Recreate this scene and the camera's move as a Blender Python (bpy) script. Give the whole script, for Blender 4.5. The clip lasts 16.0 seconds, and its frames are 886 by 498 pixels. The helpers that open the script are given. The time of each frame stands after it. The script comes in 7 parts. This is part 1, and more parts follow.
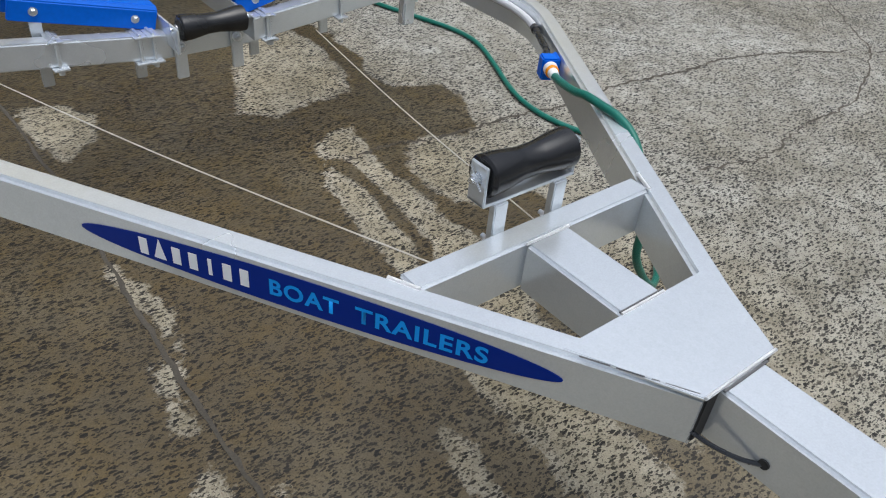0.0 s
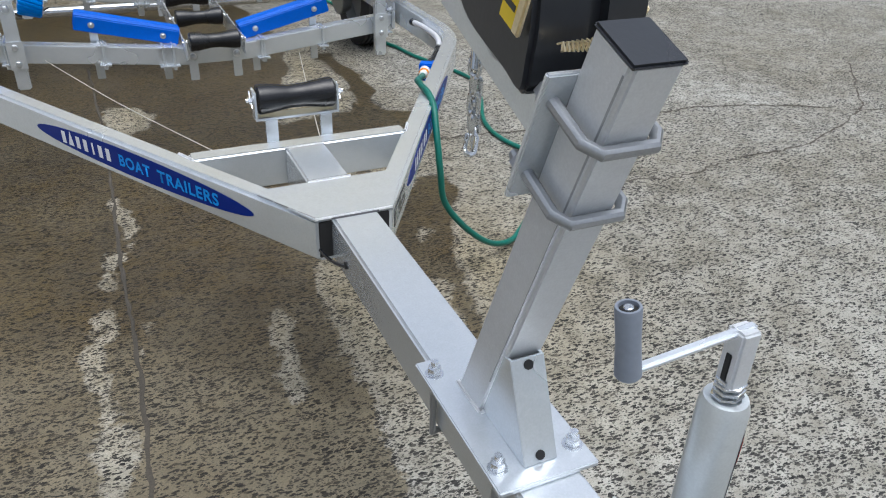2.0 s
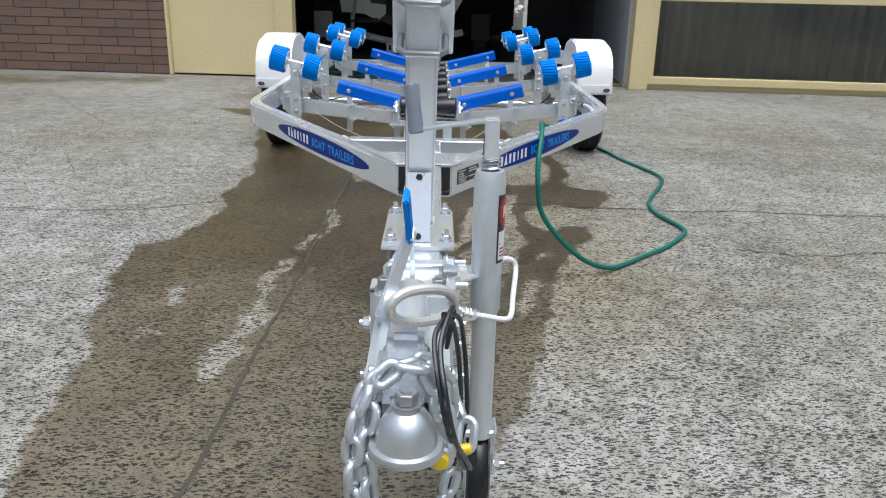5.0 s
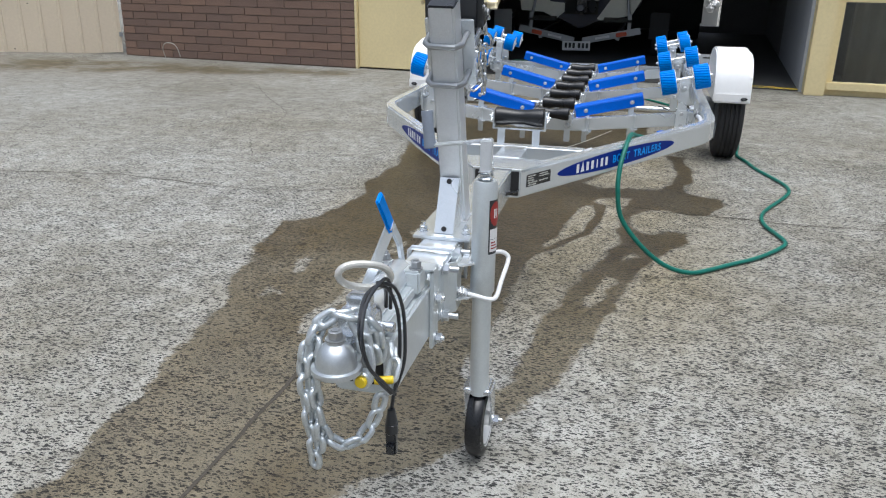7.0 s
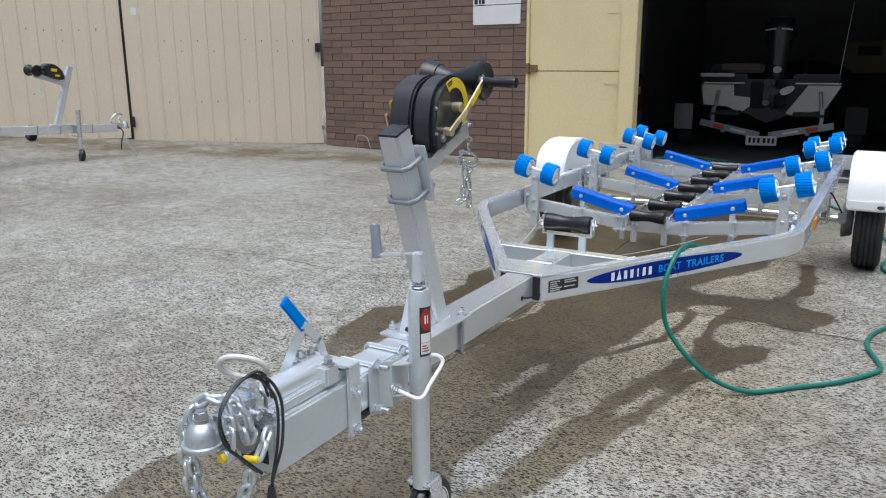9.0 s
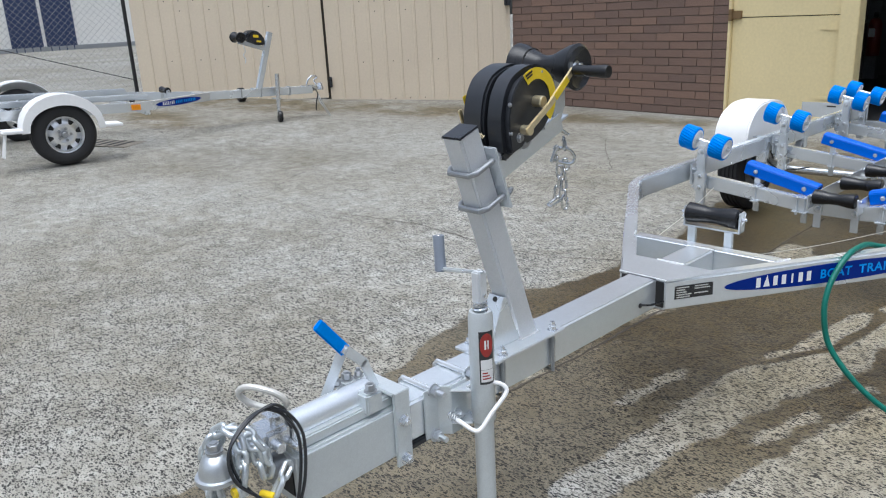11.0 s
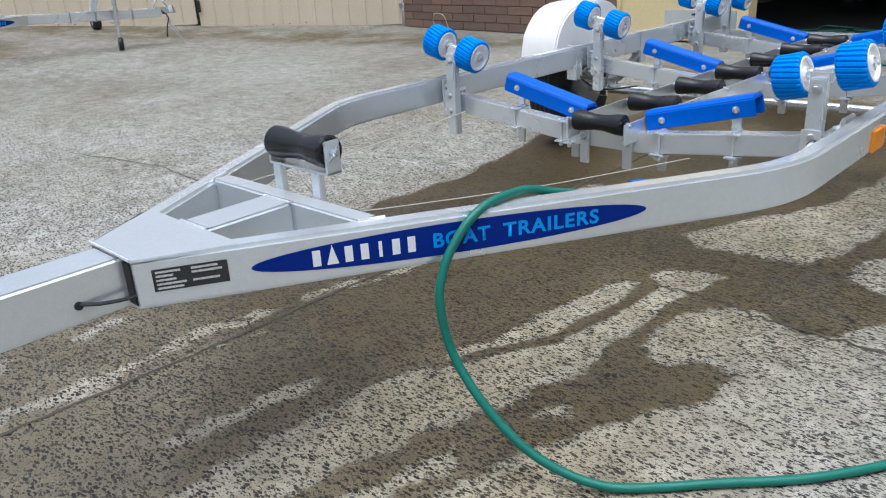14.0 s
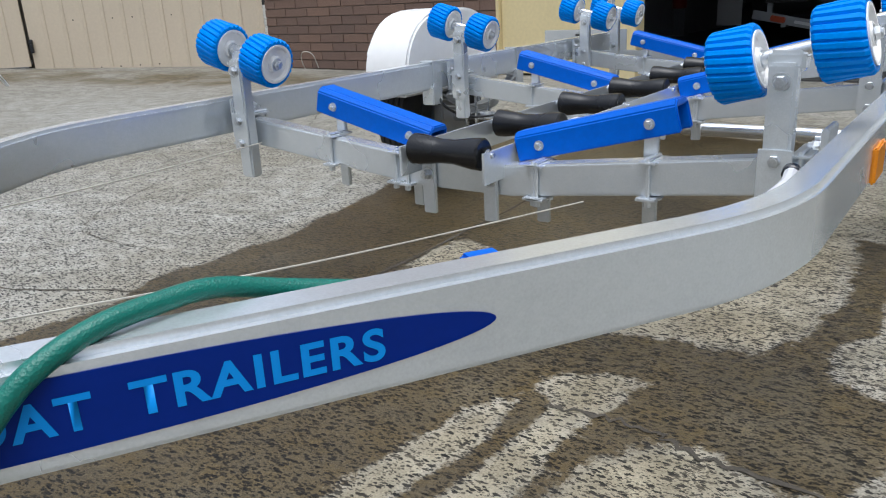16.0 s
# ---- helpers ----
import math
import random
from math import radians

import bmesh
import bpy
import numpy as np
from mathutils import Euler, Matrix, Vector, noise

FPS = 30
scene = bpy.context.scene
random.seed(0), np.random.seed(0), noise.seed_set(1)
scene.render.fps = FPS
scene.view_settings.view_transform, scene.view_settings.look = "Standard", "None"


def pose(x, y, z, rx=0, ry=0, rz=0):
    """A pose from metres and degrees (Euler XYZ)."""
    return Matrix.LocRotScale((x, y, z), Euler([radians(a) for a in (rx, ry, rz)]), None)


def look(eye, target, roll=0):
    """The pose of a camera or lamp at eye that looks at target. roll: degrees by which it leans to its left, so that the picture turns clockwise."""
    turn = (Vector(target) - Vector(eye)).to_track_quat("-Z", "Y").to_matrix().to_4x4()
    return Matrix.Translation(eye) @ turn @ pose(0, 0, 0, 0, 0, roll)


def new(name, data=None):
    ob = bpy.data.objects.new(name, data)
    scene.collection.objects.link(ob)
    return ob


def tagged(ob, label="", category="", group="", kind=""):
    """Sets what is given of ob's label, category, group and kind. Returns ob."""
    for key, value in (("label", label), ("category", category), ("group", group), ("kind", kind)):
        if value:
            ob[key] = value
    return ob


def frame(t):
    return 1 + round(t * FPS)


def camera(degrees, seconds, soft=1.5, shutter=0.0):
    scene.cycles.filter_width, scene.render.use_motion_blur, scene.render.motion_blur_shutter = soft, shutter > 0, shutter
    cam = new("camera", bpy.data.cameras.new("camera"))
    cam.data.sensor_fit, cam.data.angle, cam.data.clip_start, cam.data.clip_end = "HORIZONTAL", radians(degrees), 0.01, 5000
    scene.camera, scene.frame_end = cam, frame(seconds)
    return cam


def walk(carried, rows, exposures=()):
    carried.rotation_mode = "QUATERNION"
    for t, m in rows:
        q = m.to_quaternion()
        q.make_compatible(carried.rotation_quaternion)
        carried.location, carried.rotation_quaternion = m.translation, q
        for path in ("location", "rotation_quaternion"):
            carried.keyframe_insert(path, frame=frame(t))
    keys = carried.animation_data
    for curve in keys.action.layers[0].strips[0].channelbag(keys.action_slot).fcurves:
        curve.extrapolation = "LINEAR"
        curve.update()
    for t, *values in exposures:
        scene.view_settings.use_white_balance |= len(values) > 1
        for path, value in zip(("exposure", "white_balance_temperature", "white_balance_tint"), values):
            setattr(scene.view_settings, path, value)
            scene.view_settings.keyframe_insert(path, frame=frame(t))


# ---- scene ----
cam = camera(59.9, 16.0, soft=1.1)
PATH = [
    (0, (-0.842, -0.279, 1.292), (0.227, 0.912, 0.093), 6.0),
    (0.5, (-0.706, -0.562, 1.302), (0.372, 0.69, 0.174), 4.7),
    (1, (-0.658, -0.828, 1.288), (0.387, 0.498, 0.216), 3.8),
    (1.5, (-0.567, -1.102, 1.311), (0.359, 0.323, 0.257), 2.7),
    (2, (-0.438, -1.354, 1.314), (0.297, 0.2, 0.292), 2.1),
    (2.5, (-0.331, -1.552, 1.308), (0.211, 0.117, 0.349), 2.2),
    (3, (-0.201, -1.737, 1.296), (0.11, 0.013, 0.379), 1.3),
    (3.5, (-0.094, -1.809, 1.251), (0.079, -0.012, 0.391), 1.5),
    (3.7, (-0.072, -1.84, 1.211), (0.066, -0.026, 0.382), 1.7),
    (5.8, (0.169, -2.514, 1.047), (0.038, -0.613, 0.439), 1.0),
    (6, (0.221, -2.556, 1.062), (0.027, -0.661, 0.45), 1.1),
    (6.5, (0.35, -2.607, 1.154), (0.059, -0.734, 0.515), 1.2),
    (7, (0.449, -2.57, 1.193), (-0.003, -0.744, 0.512), 0.8),
    (7.5, (0.582, -2.579, 1.217), (0.02, -0.772, 0.57), 0.8),
    (8, (0.835, -2.58, 1.201), (0.182, -0.79, 0.59), 1.1),
    (8.5, (1.016, -2.533, 1.246), (0.2, -0.787, 0.71), 0.2),
    (9, (1.118, -2.47, 1.303), (0.141, -0.79, 0.827), -0.3),
    (9.5, (1.152, -2.463, 1.327), (0.063, -0.859, 0.836), -0.5),
    (9.7, (1.162, -2.453, 1.335), (0.049, -0.876, 0.813), -0.4),
    (11.8, (1.346, -1.67, 1.408), (-0.12, -0.466, 0.773), -5.1),
    (12, (1.382, -1.56, 1.376), (-0.072, -0.362, 0.704), -5.9),
    (12.5, (1.458, -1.264, 1.3), (0.029, -0.065, 0.578), -5.8),
    (13, (1.458, -1.021, 1.217), (0.112, 0.26, 0.476), -4.2),
    (13.5, (1.416, -0.769, 1.122), (0.132, 0.566, 0.367), -3.2),
    (14, (1.401, -0.52, 1.051), (0.101, 0.81, 0.314), -3.4),
    (14.5, (1.351, -0.328, 1.017), (0.102, 1.075, 0.329), -2.4),
    (15, (1.193, -0.135, 0.948), (-0.005, 1.328, 0.296), -2.4),
    (15.5, (1.092, 0.071, 0.853), (-0.083, 1.587, 0.289), -3.3),
    (16, (0.987, 0.337, 0.793), (-0.14, 1.863, 0.162), -3.1),
]
walk(cam, [(t, look(eye, target, roll)) for t, eye, target, roll in PATH], [(0.0, 0.15, 6290, 9), (1.0, 0.12, 6220, 9), (2.0, 0.24, 6150, 9), (6.5, 0.34, 6130, 9), (9.0, 0.38, 6050, 9), (12.0, 0.43, 5990, 9), (14.0, 0.44, 6010, 9), (16.0, 0.34, 6130, 9)])

# ---- world, sun, exposure ----
world = bpy.data.worlds.new("overcast_sky")
scene.world = world
world.use_nodes = True
wn, wl = world.node_tree.nodes, world.node_tree.links
wn.clear()
sky = wn.new("ShaderNodeTexSky")
sky.sky_type = "NISHITA"
sky.sun_disc = False
sky.sun_elevation, sky.sun_rotation = radians(78), radians(155)
sky.air_density, sky.dust_density = 1.0, 4.0
grey = wn.new("ShaderNodeHueSaturation")
grey.inputs["Saturation"].default_value = 0.5
wbg, wout = wn.new("ShaderNodeBackground"), wn.new("ShaderNodeOutputWorld")
wbg.inputs["Strength"].default_value = 0.15
# an overcast vault, brighter overhead than at the horizon
vault_dir, vault_z = wn.new("ShaderNodeTexCoord"), wn.new("ShaderNodeSeparateXYZ")
vault_ramp, vault = wn.new("ShaderNodeMapRange"), wn.new("ShaderNodeVectorMath")
vault_ramp.inputs["To Min"].default_value, vault_ramp.inputs["To Max"].default_value = 0.5, 1.25
vault.operation = "SCALE"
wl.new(vault_dir.outputs["Generated"], vault_z.inputs[0])
wl.new(vault_z.outputs["Z"], vault_ramp.inputs["Value"])
wl.new(vault_ramp.outputs[0], vault.inputs["Scale"])
wl.new(sky.outputs[0], grey.inputs["Color"])
wl.new(grey.outputs[0], vault.inputs[0])
wl.new(vault.outputs[0], wbg.inputs["Color"])
wl.new(wbg.outputs[0], wout.inputs["Surface"])
sun = new("sun", bpy.data.lights.new("sun", "SUN"))
sun.data.energy, sun.data.angle, sun.data.color = 1.2, radians(60), (0.965, 1.0, 1.01)
sun.matrix_world = look((0.8, -1.2, 9.5), (0, 0.5, 0))


# ---- materials ----
def material(name, color, rough=0.5, metal=0.0, var=0.12, scale=40.0, bump=0.0, bump_scale=None, spec=0.5, fine=None):
    """A surface with two scales of colour variation, roughness variation and fine relief."""
    m = bpy.data.materials.new(name)
    m.use_nodes = True
    nt = m.node_tree
    n, l = nt.nodes, nt.links
    b = n["Principled BSDF"]
    b.inputs["Metallic"].default_value = metal
    b.inputs["Specular IOR Level"].default_value = spec
    tc = n.new("ShaderNodeTexCoord")
    big, small = n.new("ShaderNodeTexNoise"), n.new("ShaderNodeTexNoise")
    big.inputs["Scale"].default_value = scale * 0.12
    small.inputs["Scale"].default_value = fine or scale * 4
    big.inputs["Detail"].default_value, small.inputs["Detail"].default_value = 4, 3
    for t in (big, small):
        l.new(tc.outputs["Object"], t.inputs["Vector"])
    add = n.new("ShaderNodeMath")
    add.operation = "ADD"
    l.new(big.outputs["Fac"], add.inputs[0])
    l.new(small.outputs["Fac"], add.inputs[1])
    ramp = n.new("ShaderNodeMapRange")
    ramp.inputs["From Min"].default_value, ramp.inputs["From Max"].default_value = 0.6, 1.4
    ramp.inputs["To Min"].default_value, ramp.inputs["To Max"].default_value = 1 - var, 1 + var
    l.new(add.outputs[0], ramp.inputs["Value"])
    mul = n.new("ShaderNodeVectorMath")
    mul.operation = "SCALE"
    mul.inputs[0].default_value = color
    l.new(ramp.outputs[0], mul.inputs["Scale"])
    l.new(mul.outputs[0], b.inputs["Base Color"])
    rr = n.new("ShaderNodeMapRange")
    rr.inputs["To Min"].default_value, rr.inputs["To Max"].default_value = max(0.03, rough - 0.1), min(1, rough + 0.1)
    l.new(big.outputs["Fac"], rr.inputs["Value"])
    l.new(rr.outputs[0], b.inputs["Roughness"])
    if bump:
        bp = n.new("ShaderNodeBump")
        bp.inputs["Strength"].default_value, bp.inputs["Distance"].default_value = bump, 0.002
        l.new(small.outputs["Fac"], bp.inputs["Height"])
        l.new(bp.outputs[0], b.inputs["Normal"])
    return m


def galvanized(name, color, rough, metal):
    """Hot-dip zinc: faint spangle, drips and dull patches."""
    m = material(name, color, rough, metal, 0.08, 18, 0.04, fine=300)
    n, l = m.node_tree.nodes, m.node_tree.links
    b = n["Principled BSDF"]
    old = b.inputs["Base Color"].links[0].from_socket
    tc = n.new("ShaderNodeTexCoord")
    vor = n.new("ShaderNodeTexVoronoi")
    vor.inputs["Scale"].default_value = 90
    l.new(tc.outputs["Object"], vor.inputs["Vector"])
    mr = n.new("ShaderNodeMapRange")
    mr.inputs["To Min"].default_value, mr.inputs["To Max"].default_value = 0.975, 1.02
    l.new(vor.outputs["Color"], mr.inputs["Value"])
    sc = n.new("ShaderNodeVectorMath")
    sc.operation = "SCALE"
    l.new(old, sc.inputs[0])
    l.new(mr.outputs[0], sc.inputs["Scale"])
    l.new(sc.outputs[0], b.inputs["Base Color"])
    return m


GALV = galvanized("galvanized_steel", (0.765, 0.805, 0.835), 0.25, 0.66)
GALV_TUBE = galvanized("zinc_tube", (0.62, 0.66, 0.675), 0.32, 0.5)
GALV_POST = galvanized("galvanized_post", (0.68, 0.70, 0.72), 0.38, 0.4)
GALV_DARK = galvanized("galvanized_rod", (0.36, 0.375, 0.39), 0.42, 0.7)
RIM_SILVER = galvanized("rim_silver", (0.80, 0.81, 0.82), 0.3, 0.85)
ZINC = material("zinc_plated_steel", (0.76, 0.785, 0.81), 0.24, 0.92, 0.08, 50)
WELD = material("weld_bead", (0.72, 0.73, 0.74), 0.5, 0.6, 0.2, 200, 0.8)
SEAM_DARK = material("dark_seam", (0.11, 0.11, 0.115), 0.6, 0.3, 0.3, 150, 0.3)
BLUE = material("blue_polyethylene", (0.001, 0.115, 0.60), 0.42, 0, 0.10, 25, 0.05, spec=0.18)
BLUE_ROLL = material("blue_roller_rubber", (0.0005, 0.235, 0.78), 0.45, 0, 0.10, 40, 0.05, spec=0.12)
ROLLER_WHITE = material("white_roller_core", (0.90, 0.90, 0.89), 0.35, 0, 0.03, 40)
WHITE_HUB = material("white_nylon", (0.80, 0.80, 0.79), 0.4, 0, 0.05, 40)
WHITE_GREY = material("pale_grey_plastic", (0.62, 0.63, 0.65), 0.4, 0, 0.06, 40)
WHITE = material("white_guard_plastic", (0.84, 0.84, 0.83), 0.3, 0, 0.03, 10)
BLACK = material("black_rubber", (0.010, 0.0105, 0.012), 0.27, 0, 0.3, 40, 0.06)
TYRE = material("tyre_rubber", (0.022, 0.022, 0.023), 0.75, 0, 0.35, 60, 0.3)
BLACK_PL = material("black_plastic", (0.016, 0.018, 0.022), 0.28, 0, 0.2, 30, 0.08, spec=0.7)
# near-black fill painted in for the shade inside holes, slots and open ends
VOID = material("dark_cavity", (0.02, 0.02, 0.02), 0.8)
NAVY = material("navy_decal", (0.002, 0.022, 0.22), 0.4, 0, 0.06, 20, spec=0.12)
DECAL_WHITE = material("white_lettering", (0.82, 0.83, 0.85), 0.4, 0, 0.03, 20)
DECAL_CYAN = material("light_blue_lettering", (0.012, 0.30, 0.84), 0.4, 0, 0.05, 20, spec=0.15)
YELLOW = material("yellow_sticker", (0.80, 0.58, 0.02), 0.4, 0, 0.06, 30)
GREEN_ST = material("green_sticker", (0.05, 0.30, 0.07), 0.4, 0, 0.06, 30)
RED_ST = material("red_sticker", (0.32, 0.03, 0.025), 0.35, 0, 0.1, 60)
BRASS = material("yellow_zinc", (0.80, 0.69, 0.46), 0.32, 0.85, 0.15, 60)
GREY_PL = material("grey_grip_plastic", (0.22, 0.25, 0.30), 0.5, 0, 0.08, 40, 0.05)
ORANGE = material("amber_reflector", (0.85, 0.30, 0.01), 0.25, 0, 0.1, 90)
CLEAR_ROPE = material("nylon_cord", (0.50, 0.48, 0.42), 0.6, 0, 0.1, 200)
CREAM = material("cream_paint", (0.74, 0.62, 0.345), 0.5, 0, 0.08, 8, 0.05)
BEIGE = material("beige_colorbond", (0.665, 0.57, 0.435), 0.5, 0, 0.06, 8, 0.03)
BOLT = material("bolt_zinc", (0.66, 0.685, 0.71), 0.3, 0.85, 0.15, 60)
CHAIN = material("galvanized_chain", (0.64, 0.68, 0.70), 0.36, 0.75, 0.15, 80, 0.2)
CHAIN_ZINC = material("bright_zinc", (0.62, 0.64, 0.65), 0.2, 1.0, 0.1, 80, 0.05)
CAST_ZINC = galvanized("cast_zinc", (0.60, 0.63, 0.65), 0.36, 0.85)
HANDLE_CAST = material("cast_handle_grey", (0.60, 0.59, 0.55), 0.45, 0.35, 0.15, 60, 0.1)
MORTAR = material("mortar", (0.19, 0.15, 0.12), 0.9, 0, 0.25, 60, 0.5)
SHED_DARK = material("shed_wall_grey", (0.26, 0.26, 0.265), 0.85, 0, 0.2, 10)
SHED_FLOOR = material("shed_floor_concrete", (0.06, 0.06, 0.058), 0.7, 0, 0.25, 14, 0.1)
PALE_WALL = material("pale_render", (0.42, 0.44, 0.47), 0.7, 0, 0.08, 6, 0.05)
CURTAIN = material("dusty_curtain", (0.19, 0.17, 0.14), 0.9, 0, 0.25, 20, 0.1)
HULL = material("white_gelcoat", (0.80, 0.80, 0.70), 0.3, 0, 0.05, 6)
HULL_BLUE = material("navy_gelcoat", (0.006, 0.01, 0.035), 0.3, 0, 0.1, 6)
PLATE_GREY = material("plate_white", (0.75, 0.75, 0.74), 0.4, 0, 0.04, 40)
RED_PAINT = material("dark_red_enamel", (0.22, 0.02, 0.015), 0.35, 0, 0.1, 30)
OLIVE = material("olive_canvas", (0.26, 0.24, 0.15), 0.8, 0, 0.15, 20, 0.1)
CARD_PINK = material("pinkish_card", (0.55, 0.38, 0.31), 0.8, 0, 0.1, 20)
TAIL_RED = material("tail_lamp_red", (0.6, 0.09, 0.03), 0.3, 0, 0.1, 40)
WIRE = material("fence_wire", (0.40, 0.40, 0.38), 0.5, 0.6, 0.15, 60)
FAR_WALL = material("far_render", (0.80, 0.785, 0.74), 0.8, 0, 0.06, 4)
BLUE_DOOR = material("navy_door_paint", (0.018, 0.035, 0.10), 0.5, 0, 0.08, 5)
STEEL = material("bare_steel", (0.42, 0.43, 0.44), 0.35, 0.85, 0.12, 40)


def hose_material():
    m = material("green_braided_hose", (0.004, 0.15, 0.112), 0.38, 0, 0.12, 40)
    n, l = m.node_tree.nodes, m.node_tree.links
    tc, wv, bp = n.new("ShaderNodeTexCoord"), n.new("ShaderNodeTexVoronoi"), n.new("ShaderNodeBump")
    wv.inputs["Scale"].default_value = 420
    bp.inputs["Strength"].default_value, bp.inputs["Distance"].default_value = 0.5, 0.001
    l.new(tc.outputs["Object"], wv.inputs["Vector"])
    l.new(wv.outputs["Distance"], bp.inputs["Height"])
    l.new(bp.outputs[0], n["Principled BSDF"].inputs["Normal"])
    return m


def brick_material():
    """Plum-brown brick whose tone differs from piece to piece."""
    m = material("plum_brown_brick", (0.190, 0.124, 0.096), 0.85, 0, 0.3, 18, 0.6)
    n, l = m.node_tree.nodes, m.node_tree.links
    b = n["Principled BSDF"]
    old = b.inputs["Base Color"].links[0].from_socket
    oi, cr, mx = n.new("ShaderNodeObjectInfo"), n.new("ShaderNodeValToRGB"), n.new("ShaderNodeMix")
    mx.data_type, mx.blend_type = "RGBA", "MULTIPLY"
    mx.inputs["Factor"].default_value = 1
    e = cr.color_ramp.elements
    e[0].color, e[1].color = (0.82, 0.84, 0.87, 1), (1.13, 1.09, 1.04, 1)
    l.new(oi.outputs["Random"], cr.inputs["Fac"])
    l.new(old, mx.inputs["A"])
    l.new(cr.outputs["Color"], mx.inputs["B"])
    l.new(mx.outputs["Result"], b.inputs["Base Color"])
    return m


def island_brick_material():
    """The same brick for the joined courses."""
    m = material("plum_brown_brick_courses", (0.190, 0.124, 0.096), 0.85, 0, 0.3, 18, 0.6)
    n, l = m.node_tree.nodes, m.node_tree.links
    b = n["Principled BSDF"]
    old = b.inputs["Base Color"].links[0].from_socket
    ge, cr, mx = n.new("ShaderNodeNewGeometry"), n.new("ShaderNodeValToRGB"), n.new("ShaderNodeMix")
    mx.data_type, mx.blend_type = "RGBA", "MULTIPLY"
    mx.inputs["Factor"].default_value = 1
    e = cr.color_ramp.elements
    e[0].color, e[1].color = (0.82, 0.84, 0.87, 1), (1.13, 1.09, 1.04, 1)
    l.new(ge.outputs["Random Per Island"], cr.inputs["Fac"])
    l.new(old, mx.inputs["A"])
    l.new(cr.outputs["Color"], mx.inputs["B"])
    l.new(mx.outputs["Result"], b.inputs["Base Color"])
    return m


def ground_material():
    """Exposed-aggregate concrete: dark and pale stones in a worn cement skin, browner and glossy where wet."""
    m = bpy.data.materials.new("exposed_aggregate_concrete")
    m.use_nodes = True
    n, l = m.node_tree.nodes, m.node_tree.links
    b = n["Principled BSDF"]

    def node(kind, **ins):
        k = n.new(kind)
        for key, v in ins.items():
            k.inputs[key.replace("_", " ")].default_value = v
        return k

    tc = node("ShaderNodeTexCoord")
    mp = node("ShaderNodeMapping")
    l.new(tc.outputs["Object"], mp.inputs["Vector"])
    warp = node("ShaderNodeTexNoise", Scale=130.0, Detail=2.0)
    l.new(mp.outputs[0], warp.inputs["Vector"])
    wv = n.new("ShaderNodeVectorMath")
    wv.operation = "MULTIPLY_ADD"
    wv.inputs[1].default_value = (0.010, 0.010, 0.0)
    l.new(warp.outputs["Color"], wv.inputs[0])
    l.new(mp.outputs[0], wv.inputs[2])
    # how far the cement skin has worn off the stones
    patch = node("ShaderNodeTexNoise", Scale=1.6, Detail=5.0, Roughness=0.6)
    l.new(mp.outputs[0], patch.inputs["Vector"])
    wear = n.new("ShaderNodeAttribute")
    wear.attribute_name = "wear"

    def math_node(op, a, b):
        k = n.new("ShaderNodeMath")
        k.operation = op
        for q, v in enumerate((a, b)):
            if isinstance(v, (int, float)):
                k.inputs[q].default_value = v
            else:
                l.new(v, k.inputs[q])
        return k.outputs[0]

    thr = math_node("MULTIPLY", patch.outputs["Fac"], wear.outputs["Fac"])

    def chips(scale, turn, sx, sy, size, share):
        """One size of stone chip, stretched in one direction; a share of the cells shows as dark stone."""
        st = node("ShaderNodeMapping")
        st.inputs["Rotation"].default_value = (0, 0, turn)
        st.inputs["Scale"].default_value = (sx, sy, 1)
        l.new(wv.outputs[0], st.inputs["Vector"])
        cell = node("ShaderNodeTexVoronoi", Scale=scale, Randomness=1.0)
        l.new(st.outputs[0], cell.inputs["Vector"])
        sep = n.new("ShaderNodeSeparateColor")
        l.new(cell.outputs["Color"], sep.inputs[0])
        pick = math_node("LESS_THAN", sep.outputs[0], math_node("MULTIPLY", thr, share))
        reach = math_node("MULTIPLY_ADD", sep.outputs[2], size * 0.5)
        reach.node.inputs[2].default_value = size * 0.65
        inner = math_node("SUBTRACT", reach, cell.outputs["Distance"])
        edge = math_node("MULTIPLY", inner, 11.0)
        edge.node.use_clamp = True
        return math_node("MULTIPLY", pick, edge), sep, cell

    big_a, sep, cell = chips(84.0, 0.45, 0.6, 1.55, 0.46, 1.2)
    big_b, sep_b, cell_b = chips(96.0, -0.75, 0.6, 1.55, 0.45, 1.0)
    small, sep_c, cell_c = chips(170.0, 1.3, 0.75, 1.35, 0.46, 1.25)
    dall = n.new("ShaderNodeMath")
    dall.operation = "MAXIMUM"
    l.new(math_node("MAXIMUM", big_a, big_b), dall.inputs[0])
    l.new(math_node("MULTIPLY", small, 0.85), dall.inputs[1])
    # stone tones
    stone = n.new("ShaderNodeValToRGB")
    e = stone.color_ramp.elements
    e[0].color, e[1].color = (0.020, 0.021, 0.022, 1), (0.15, 0.142, 0.125, 1)
    x = e.new(0.7)
    x.color = (0.060, 0.059, 0.057, 1)
    l.new(sep.outputs[1], stone.inputs["Fac"])
    # cement skin
    fine = node("ShaderNodeTexNoise", Scale=260.0, Detail=3.0)
    l.new(mp.outputs[0], fine.inputs["Vector"])
    mid = node("ShaderNodeTexNoise", Scale=9.0, Detail=7.0, Roughness=0.72)
    l.new(mp.outputs[0], mid.inputs["Vector"])
    cem = n.new("ShaderNodeValToRGB")
    c = cem.color_ramp.elements
    c[0].position, c[1].position = 0.36, 0.64
    c[0].color, c[1].color = (0.33, 0.317, 0.274, 1), (0.545, 0.535, 0.495, 1)
    l.new(mid.outputs["Fac"], cem.inputs["Fac"])
